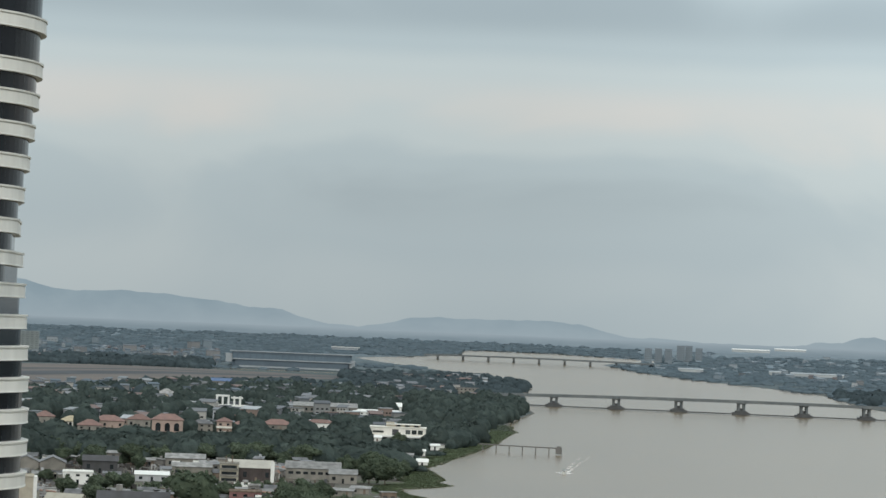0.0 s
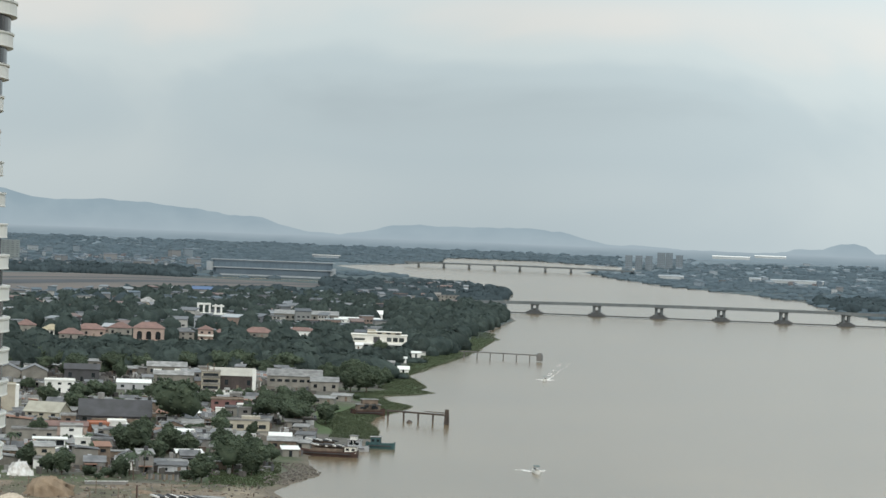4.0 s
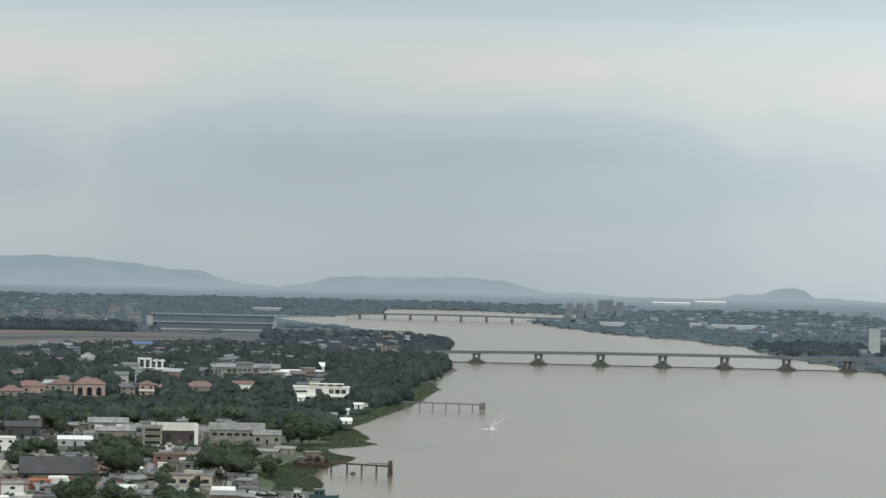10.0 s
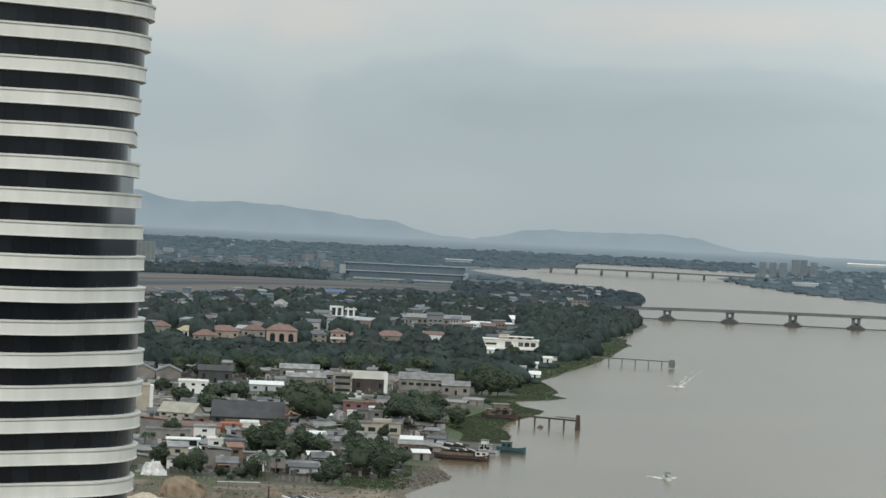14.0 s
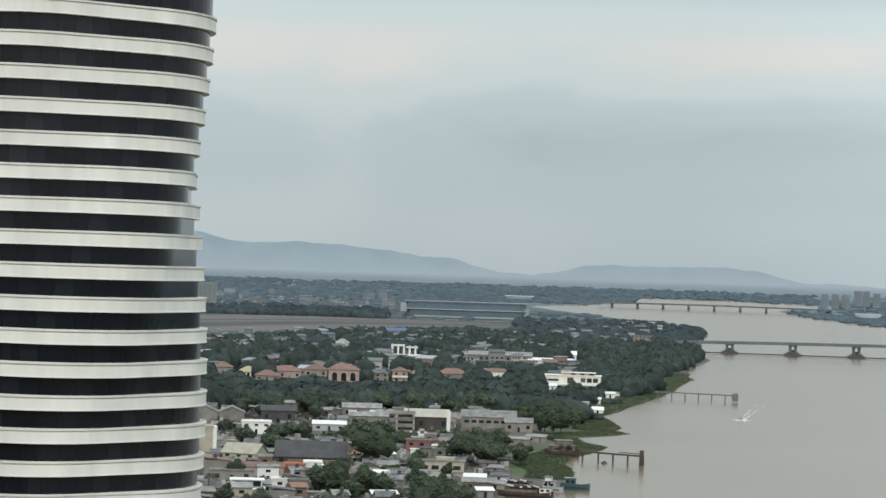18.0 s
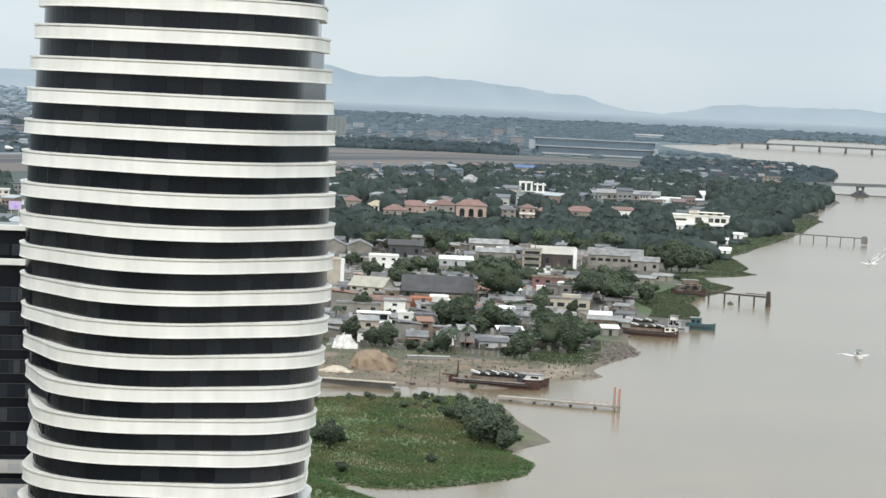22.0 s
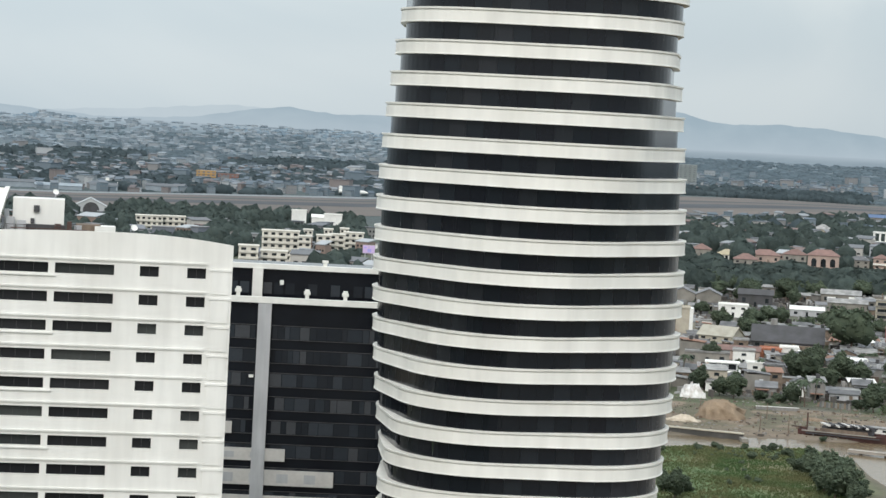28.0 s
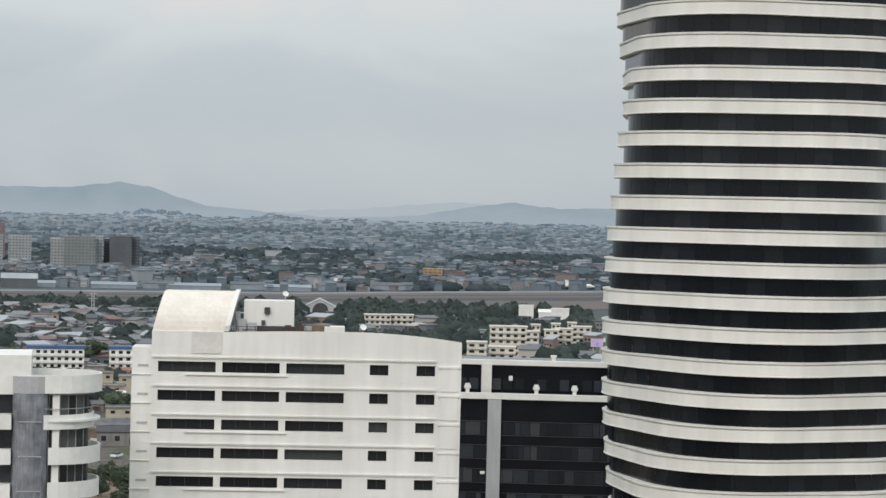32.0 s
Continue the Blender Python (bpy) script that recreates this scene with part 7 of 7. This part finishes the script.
for az, r, s, i in ((2.85, 1295, 1.1, 0), (2.6, 1270, 0.85, 3), (3.05, 1240, 1.0, 4), (1.7, 1262, 0.5, 3), (1.45, 1330, 0.55, 3), (1.2, 1400, 0.6, 0), (0.95, 1452, 0.5, 3), (0.7, 1500, 0.6, 4), (2.1, 1205, 0.55, 3), (2.45, 1120, 0.6, 3), (2.7, 1090, 0.7, 0), (3.4, 960, 0.6, 3), (3.0, 925, 0.5, 3), (1.55, 1420, 0.8, 0), (1.05, 1540, 0.8, 0), (0.55, 1600, 0.8, 4)):
    plant(TREES, i, *polar(az, r), s, (az * 997 + r) % 360, "trees of the west bank")
for az, r, k in ((8.83, 634, 1.1), (8.95, 642, 0.95), (8.6, 645, 1.0), (9.9, 700, 0.9), (11.9, 690, 1.0), (6.9, 690, 0.9)):
    plant(PALMS, 0, *polar(az, r), k, (az * 997) % 360, "palms of the west bank")
made = 0
rs = np.random.RandomState(77)
while made < 200:
    zone = rs.randint(0, 4)
    az, r = ((rs.uniform(4.2, 12.6), rs.uniform(640, 1070)), (rs.uniform(2.6, 12.5), rs.uniform(1055, 1100)), (rs.uniform(30.8, 35.5), rs.uniform(640, 1050)), (rs.uniform(4.5, 10.5), rs.uniform(680, 1000)))[zone]
    x, y = polar(az, r)
    i = rs.choice([0, 0, 3, 3, 4, 1])
    k = min(rs.uniform(0.65, 1.1), float(sight_cap([x], [y])[0]) / TREE_KINDS[i][1])
    if (az < 5.9 and r < 800) or shore_distance([x], [y])[0] < 5 or not free(x, y, TREE_KINDS[i][2] * k * 0.5) or k < 0.3:
        continue
    plant(TREES, i, x, y, k, rs.uniform(0, 360), "trees of the west bank")
    made += 1
made = 0
while made < 18:
    az, r = rs.uniform(6.6, 13.2), rs.uniform(385, 545)
    x, y = polar(az, r)
    if shore_distance([x], [y])[0] < 3 or (r < 455 and rs.rand() < 0.6):
        continue
    plant(SHRUBS, rs.randint(0, 3), x, y, rs.uniform(0.35, 0.8), rs.uniform(0, 360), "shrubs of the meadow")
    made += 1

made = 0
while made < 60:
    az, r = rs.uniform(8.0, 13.2), rs.uniform(520, 552)
    x, y = polar(az, r)
    if shore_distance([x], [y])[0] < 2:
        continue
    plant(SHRUBS, rs.randint(0, 3), x, y, rs.uniform(0.25, 0.75), rs.uniform(0, 360), "shrubs of the meadow")
    made += 1

# ---- grass, reeds, woods and the far town ----


def tufts(name, x, y, size, m, label, seed, flat=1.0):
    rs = np.random.RandomState(seed)
    n = len(x)
    z = land_z(x, y, np.hypot(x, y))
    z = np.maximum(z, 0.0)
    p = np.repeat(np.stack([x, y, z], -1), 5, 0)
    s = np.repeat(size, 5)[:, None]
    a = rs.rand(n * 5) * 6.28
    side = np.stack([np.cos(a), np.sin(a), 0 * a], -1)
    lean = np.stack([rs.randn(n * 5), rs.randn(n * 5), 0 * a], -1) * 0.5 / max(flat, 0.3) * 0.6
    v = np.stack([p - side * s * 0.35, p + side * s * 0.35, p + lean * s + np.array([0, 0, 1.0]) * s * flat * (0.6 + 0.6 * rs.rand(n * 5, 1))], 1)
    return tagged(put(name, mesh_np(name, v.reshape(-1, 3), np.arange(n * 15).reshape(-1, 3)), m), label, "plants", kind="stuff")


x, y, r, az, rs = scatter(101, 60000, 6.4, 14.0, 380, 556)
d = shore_distance(x, y)
k = (d > 7.0 * value_noise(x, y, 13.0, 8) + 5.0 * ((az < 7.4) & (r > 460))) & (rs.rand(len(x)) < 0.25 + 0.9 * value_noise(x, y, 16.0, 10))
tufts("grass", x[k], y[k], 0.25 + 0.8 * rs.rand(k.sum()) * value_noise(x[k], y[k], 8.0, 9), GRASS, "rough green and yellowing meadow grass", 1, 0.8)
k = (d > 0.3 - 1.2 * value_noise(x, y, 6.0, 18)) & (d < 6 + 13 * value_noise(x, y, 21.0, 19)) & (r < 468)
tufts("water_weed", x[k], y[k], 0.3 + 0.35 * rs.rand(k.sum()), WEED, "low bright green weed at the water's edge", 15, 0.45)
x, y, r, az, rs = scatter(102, 160000, -0.8, 4.6, 780, 1650, 2.0)
d = shore_distance(x, y)
patch = value_noise(x, y, 38.0, 12)
k = (d > 1.2 - 3.5 * patch) & (d < 12 + 8 * patch) & (rs.rand(len(x)) < 0.55 + 0.6 * value_noise(x, y, 7.0, 15))
tufts("reeds", x[k], y[k], 0.35 + 0.45 * rs.rand(k.sum()), REED, "low green water plants and reeds along the bank", 2, 0.4)
x, y, r, az, rs = scatter(103, 22000, 4.6, 12.0, 560, 690)
d = shore_distance(x, y)
k = (d > 2.5) & (((r > 628) & (az > 5.2) & (az < 7.0)) | (value_noise(x, y, 23.0, 5) * rs.rand(len(x)) > 0.76))
tufts("bank_grass", x[k], y[k], 0.25 + 0.35 * rs.rand(k.sum()), REED, "patchy green weeds and grass on the bank", 12, 0.8)

LOW = [low_tree(60 + i, 0, (24, 13), -0.5) for i in range(8)]
MIDSIZE = [low_tree(70 + i, 0, (16, 9), -0.5) for i in range(6)]
TINY = [low_tree(80 + i, 0, (10, 6), -0.8, (9, 8, 0.74, 0.17)) for i in range(5)]


def woods(name, parts, hs, templates, m, label, seed, pad=0.5, widen=1.0):
    xs, ys = np.concatenate([p[0] for p in parts]), np.concatenate([p[1] for p in parts])
    d = shore_distance(xs, ys)
    ok = (d > np.where((np.hypot(xs, ys) > 1120) & (np.hypot(xs, ys) < 1650), 13.0, 4.0)) & ~in_field(xs, ys, 10)
    for a, b, c in CLEAR:
        ok &= (xs - a) ** 2 + (ys - b) ** 2 > (c + pad) ** 2
    xs, ys = xs[ok], ys[ok]
    h = hs[0] + (hs[1] - hs[0]) * np.random.RandomState(seed).rand(len(xs))
    h = np.minimum(h, sight_cap(xs, ys))
    keep = h > 1.5
    xs, ys, h = xs[keep], ys[keep], h[keep]
    z = land_z(xs, ys, np.hypot(xs, ys)) - 0.3
    return forest(name, np.stack([xs, ys, z], -1), h, templates, m, label, seed, widen)


def thin(p, size, seed, cut):
    k = value_noise(p[0], p[1], size, seed) > cut
    return p[0][k], p[1][k]


woods("woodland", [scatter(1, 620, 2.3, 12.6, 1085, 1400)[:2], scatter(3, 160, 0.2, 2.6, 1180, 1420)[:2]], (6.0, 14.5), LOW, WOODLEAF, "broad dark crowns of a wood behind the river quarter", 3, widen=1.3)
woods("park_trees", [scatter(24, 170, -0.7, 0.9, 1630, 2130)[:2], scatter(2, 420, 0.0, 4.5, 1400, 2100)[:2], thin(scatter(4, 1250, 3.0, 12.6, 1440, 2250), 45, 31, 0.28), thin(scatter(5, 600, 20.0, 30.0, 1050, 1610), 60, 32, 0.36), thin(scatter(9, 260, 30.0, 36.0, 1050, 1480), 60, 32, 0.3), thin(scatter(8, 120, 30.8, 36.0, 800, 1000), 40, 37, 0.3),
                     scatter(6, 160, 23.0, 26.0, 1290, 1480)[:2], scatter(7, 260, 20.0, 36.5, 1480, 1600)[:2]], (6.5, 12.5), MIDSIZE, WOODLEAF, "dark green trees between the house quarters", 13)
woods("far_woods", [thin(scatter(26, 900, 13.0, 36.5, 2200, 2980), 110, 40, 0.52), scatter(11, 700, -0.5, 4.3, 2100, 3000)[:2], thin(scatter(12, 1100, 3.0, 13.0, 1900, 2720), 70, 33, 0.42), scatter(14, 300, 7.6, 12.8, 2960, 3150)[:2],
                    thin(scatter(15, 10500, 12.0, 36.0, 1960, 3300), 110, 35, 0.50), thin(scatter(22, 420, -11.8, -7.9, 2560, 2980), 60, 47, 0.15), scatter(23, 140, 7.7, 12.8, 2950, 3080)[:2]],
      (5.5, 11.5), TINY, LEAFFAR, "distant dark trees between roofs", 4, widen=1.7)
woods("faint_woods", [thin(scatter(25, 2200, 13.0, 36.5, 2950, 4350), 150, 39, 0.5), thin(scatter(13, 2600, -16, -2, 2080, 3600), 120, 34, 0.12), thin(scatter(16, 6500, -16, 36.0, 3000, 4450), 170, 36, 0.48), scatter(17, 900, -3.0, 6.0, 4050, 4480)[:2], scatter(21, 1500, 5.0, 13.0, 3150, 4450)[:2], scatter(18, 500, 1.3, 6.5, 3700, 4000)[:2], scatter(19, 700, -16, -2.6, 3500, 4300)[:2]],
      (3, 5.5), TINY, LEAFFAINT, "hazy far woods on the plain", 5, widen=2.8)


def many_boxes(x, y, z, w, d, h, turn):
    """Boxes in bulk."""
    n = len(x)
    sx, sy = np.array([-1, 1, 1, -1]) / 2, np.array([-1, -1, 1, 1]) / 2
    px, py = w[:, None] * sx, d[:, None] * sy
    c, s = np.cos(turn)[:, None], np.sin(turn)[:, None]
    X, Y = x[:, None] + px * c - py * s, y[:, None] + px * s + py * c
    lo, hi = np.repeat(z[:, None], 4, 1), np.repeat((z + h)[:, None], 4, 1)
    v = np.concatenate([np.stack([X, Y, lo], -1), np.stack([X, Y, hi], -1)], 1).reshape(-1, 3)
    f = (BOX_F[None] + 8 * np.arange(n)[:, None, None]).reshape(-1, 4)
    return v, f


# town tones bluer with distance: haze put into the base colours
TOWN_MID = palette("town_walls", [(0.272, 0.285, 0.288), (0.160, 0.170, 0.180), (0.216, 0.221, 0.216), (0.112, 0.123, 0.135), (0.336, 0.357, 0.374), (0.235, 0.180, 0.152), (0.400, 0.388, 0.360), (0.152, 0.170, 0.194)], 0.85)
TOWN_FAR = palette("hazed_town_walls", [(0.259, 0.290, 0.304), (0.178, 0.218, 0.244), (0.212, 0.215, 0.215), (0.147, 0.187, 0.215), (0.372, 0.393, 0.402), (0.194, 0.176, 0.171), (0.178, 0.217, 0.242), (0.139, 0.179, 0.207)], 0.9)
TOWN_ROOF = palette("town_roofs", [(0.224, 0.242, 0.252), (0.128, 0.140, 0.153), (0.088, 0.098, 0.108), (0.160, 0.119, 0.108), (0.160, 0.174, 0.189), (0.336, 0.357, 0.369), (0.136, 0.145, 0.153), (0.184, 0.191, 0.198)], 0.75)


# farthest tones, low in contrast, with more haze painted in
TOWN_HAZE = palette("palest_hazed_town_walls", [(0.220, 0.264, 0.295), (0.188, 0.234, 0.267), (0.204, 0.246, 0.277), (0.264, 0.298, 0.320)], 0.9)
TOWN_HAZEROOF = palette("palest_hazed_town_roofs", [(0.174, 0.214, 0.242), (0.157, 0.200, 0.230), (0.183, 0.217, 0.240), (0.204, 0.240, 0.262)], 0.9)
TOWN_FARROOF = palette("hazed_town_roofs", [(0.120, 0.150, 0.174), (0.094, 0.123, 0.147), (0.123, 0.142, 0.158), (0.081, 0.109, 0.133), (0.200, 0.222, 0.239), (0.127, 0.116, 0.119), (0.104, 0.134, 0.158), (0.140, 0.163, 0.182)], 0.9)


def town(name, parts, sizes, heights, wall, roof, label, seed, pad=3.0, windows=False):
    xs, ys = np.concatenate([p[0] for p in parts]), np.concatenate([p[1] for p in parts])
    ok = (shore_distance(xs, ys) > 12) & ~in_field(xs, ys, 12)
    for a, b, c in CLEAR:
        ok &= (xs - a) ** 2 + (ys - b) ** 2 > (c + pad) ** 2
    xs, ys = xs[ok], ys[ok]
    rs = np.random.RandomState(seed)
    n = len(xs)
    rr = np.hypot(xs, ys)
    z = land_z(xs, ys, rr) - 0.5
    w = sizes[0] + (sizes[1] - sizes[0]) * rs.rand(n) ** 1.6
    d = sizes[0] + (sizes[1] - sizes[0]) * 0.6 * rs.rand(n)
    h = heights[0] + (heights[1] - heights[0]) * rs.rand(n) ** 2
    t = np.arctan2(-xs, ys) + rs.uniform(-0.75, 0.75, n)
    ob = tagged(put(name, mesh_np(name, *many_boxes(xs, ys, z, w, d, h + 0.5, t)), wall), label, "houses", kind="stuff")
    v, f = many_boxes(xs, ys, z + h + 0.5, w + 0.8, d + 0.8, np.full(n, 0.45), t)
    slope = rs.choice([0.0, 0.0, 1.2, 1.8], n)
    v = v.reshape(n, 8, 3)
    v[:, 2:4, 2] += slope[:, None]
    v[:, 6:8, 2] += slope[:, None]
    put("roofs", mesh_np("roofs", v.reshape(-1, 3), f), roof, ob)["kind"] = "stuff"
    if windows:
        items = []
        for k in (-0.3, 0.0, 0.3):
            for s in range(2):
                use = h > 2.9 * s + 2.4
                c, sn = np.cos(t[use]), np.sin(t[use])
                lx, ly = k * w[use], -d[use] / 2
                items.append(many_boxes(xs[use] + lx * c - ly * sn, ys[use] + lx * sn + ly * c, z[use] + 1.4 + 2.9 * s, w[use] * 0.16, np.full(use.sum(), 0.2), np.full(use.sum(), 1.2), t[use]))
        put("windows", mesh_np("windows", *join(items)), WINDOW if wall is TOWN_MID else FARPANE, ob)["kind"] = "stuff"
    return ob


# loose rubble and scrap on the bank
x, y, r, az, rs = scatter(104, 1500, 4.4, 12.4, 562, 640)
k = shore_distance(x, y) > 1.5
x, y, n = x[k], y[k], int(k.sum())
v, f = many_boxes(x, y, land_z(x, y, np.hypot(x, y)) - 0.05, 0.2 + 1.3 * rs.rand(n) ** 3, 0.15 + 0.5 * rs.rand(n) ** 2, 0.1 + 0.5 * rs.rand(n) ** 3, rs.rand(n) * 6.28)
tagged(put("yard_scrap", mesh_np("yard_scrap", v, f), palette("scrap_colours", [(0.12, 0.095, 0.075), (0.20, 0.17, 0.14), (0.25, 0.235, 0.21), (0.08, 0.07, 0.06), (0.15, 0.11, 0.08), (0.17, 0.155, 0.14)])), "scattered planks, rubble and scrap on the muddy bank", "scrap", kind="stuff")
x, y, r, az, rs = scatter(105, 900, 4.1, 5.6, 634, 690)
d = shore_distance(x, y)
k = (d > -0.6) & (d < 9)
x, y = x[k], y[k]
v, f = clumps(np.stack([x, y, land_z(x, y, np.hypot(x, y)) + 0.1], -1), 0.18 + 0.5 * rs.rand(len(x)) ** 2, rs)
tagged(put("rubble_bank", mesh_np("rubble_bank", v, f), mat("river_rubble", (0.155, 0.138, 0.116), (0.10, 0.09, 0.077), 1.5, 0.9, island=0.35)), "grey stones and rubble heaped along the bank", "rubble", kind="stuff")

x, y, r, az, rs = scatter(106, 3600, 4.4, 12.6, 645, 1080)
k = (shore_distance(x, y) > 12) & (value_noise(x, y, 30.0, 41) > 0.22)
for a, b, c in CLEAR:
    k &= (x - a) ** 2 + (y - b) ** 2 > (c * 0.8) ** 2
k &= sight_cap(x, y) > 2.0
x, y, n = x[k], y[k], int(k.sum())
v, f = many_boxes(x, y, land_z(x, y, np.hypot(x, y)) - 0.1, 0.5 + 3.0 * rs.rand(n) ** 2, 0.3 + 2.0 * rs.rand(n) ** 2, 0.5 + 1.7 * rs.rand(n) ** 1.5, rs.rand(n) * 6.28)
tagged(put("backyard_clutter", mesh_np("backyard_clutter", v, f), palette("backyard_colours", [(0.10, 0.092, 0.084), (0.17, 0.155, 0.135), (0.23, 0.226, 0.215), (0.06, 0.056, 0.052), (0.13, 0.10, 0.082), (0.40, 0.396, 0.384), (0.09, 0.094, 0.098), (0.14, 0.136, 0.133)])), "crowded backyard walls, crates and sheet-metal scraps", "clutter", kind="stuff")
town("house_quarter", [thin(scatter(31, 330, 2.6, 12.8, 1430, 2250), 50, 31, 0.0), scatter(32, 760, 30.6, 36.5, 1030, 1450)[:2], scatter(33, 150, 19.6, 31.0, 1100, 1500)[:2], scatter(30, 110, 0.6, 4.0, 2150, 2900)[:2]],
     (5.5, 14), (2.8, 8.5), TOWN_MID, TOWN_ROOF, "close-set low houses with mixed pale and grey roofs", 6, windows=True)
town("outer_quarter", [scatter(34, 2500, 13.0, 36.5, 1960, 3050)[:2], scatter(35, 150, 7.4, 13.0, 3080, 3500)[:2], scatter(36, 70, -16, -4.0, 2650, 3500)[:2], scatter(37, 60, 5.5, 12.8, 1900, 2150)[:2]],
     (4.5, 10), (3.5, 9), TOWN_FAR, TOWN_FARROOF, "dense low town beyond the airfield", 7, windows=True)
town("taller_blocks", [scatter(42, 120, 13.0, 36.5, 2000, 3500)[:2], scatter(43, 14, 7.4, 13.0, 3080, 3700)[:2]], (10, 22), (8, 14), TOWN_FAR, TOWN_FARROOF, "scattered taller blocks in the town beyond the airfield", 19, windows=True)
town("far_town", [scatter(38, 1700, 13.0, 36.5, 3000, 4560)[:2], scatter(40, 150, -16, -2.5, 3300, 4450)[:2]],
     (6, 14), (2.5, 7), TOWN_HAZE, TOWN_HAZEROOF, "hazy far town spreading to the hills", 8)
# the farthest leaf tone, with most haze painted into it
LEAFHAZE = leafy(mat("palest_hazed_leaves", (0.226, 0.297, 0.348), (0.192, 0.261, 0.311), 80.0, 0.9, island=0.1, spec=0.0))
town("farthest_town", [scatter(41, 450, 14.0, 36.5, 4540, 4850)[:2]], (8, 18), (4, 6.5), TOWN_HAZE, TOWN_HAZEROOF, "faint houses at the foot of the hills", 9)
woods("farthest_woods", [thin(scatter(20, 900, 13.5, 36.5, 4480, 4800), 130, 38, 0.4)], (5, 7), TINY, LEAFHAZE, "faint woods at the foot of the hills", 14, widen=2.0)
# trees and houses of the spur
rs = np.random.RandomState(61)
az, k = rs.uniform(24.5, 35.5, 900), rs.rand(900)
r = 4700 + 150 * k
e = -0.42 + (np.interp(az, SPUR[:, 0], SPUR[:, 1]) + 0.42) * k
ok = (np.interp(az, SPUR[:, 0], SPUR[:, 1]) > -0.38) & (value_noise(az * 100, k * 60, 40.0, 62) > 0.4)
a = np.radians(az)
p = np.stack([-r * np.sin(a), r * np.cos(a), 71.0 + r * np.tan(np.radians(e))], -1)
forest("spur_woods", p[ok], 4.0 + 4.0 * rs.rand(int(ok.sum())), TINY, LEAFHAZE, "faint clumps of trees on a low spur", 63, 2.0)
p = p[~ok & (np.interp(az, SPUR[:, 0], SPUR[:, 1]) > -0.38)]
n = len(p)
v, f = many_boxes(p[:, 0], p[:, 1], p[:, 2], 7 + 8 * rs.rand(n), 7 + 5 * rs.rand(n), 3.5 + 3.5 * rs.rand(n), rs.rand(n) * 3.14)
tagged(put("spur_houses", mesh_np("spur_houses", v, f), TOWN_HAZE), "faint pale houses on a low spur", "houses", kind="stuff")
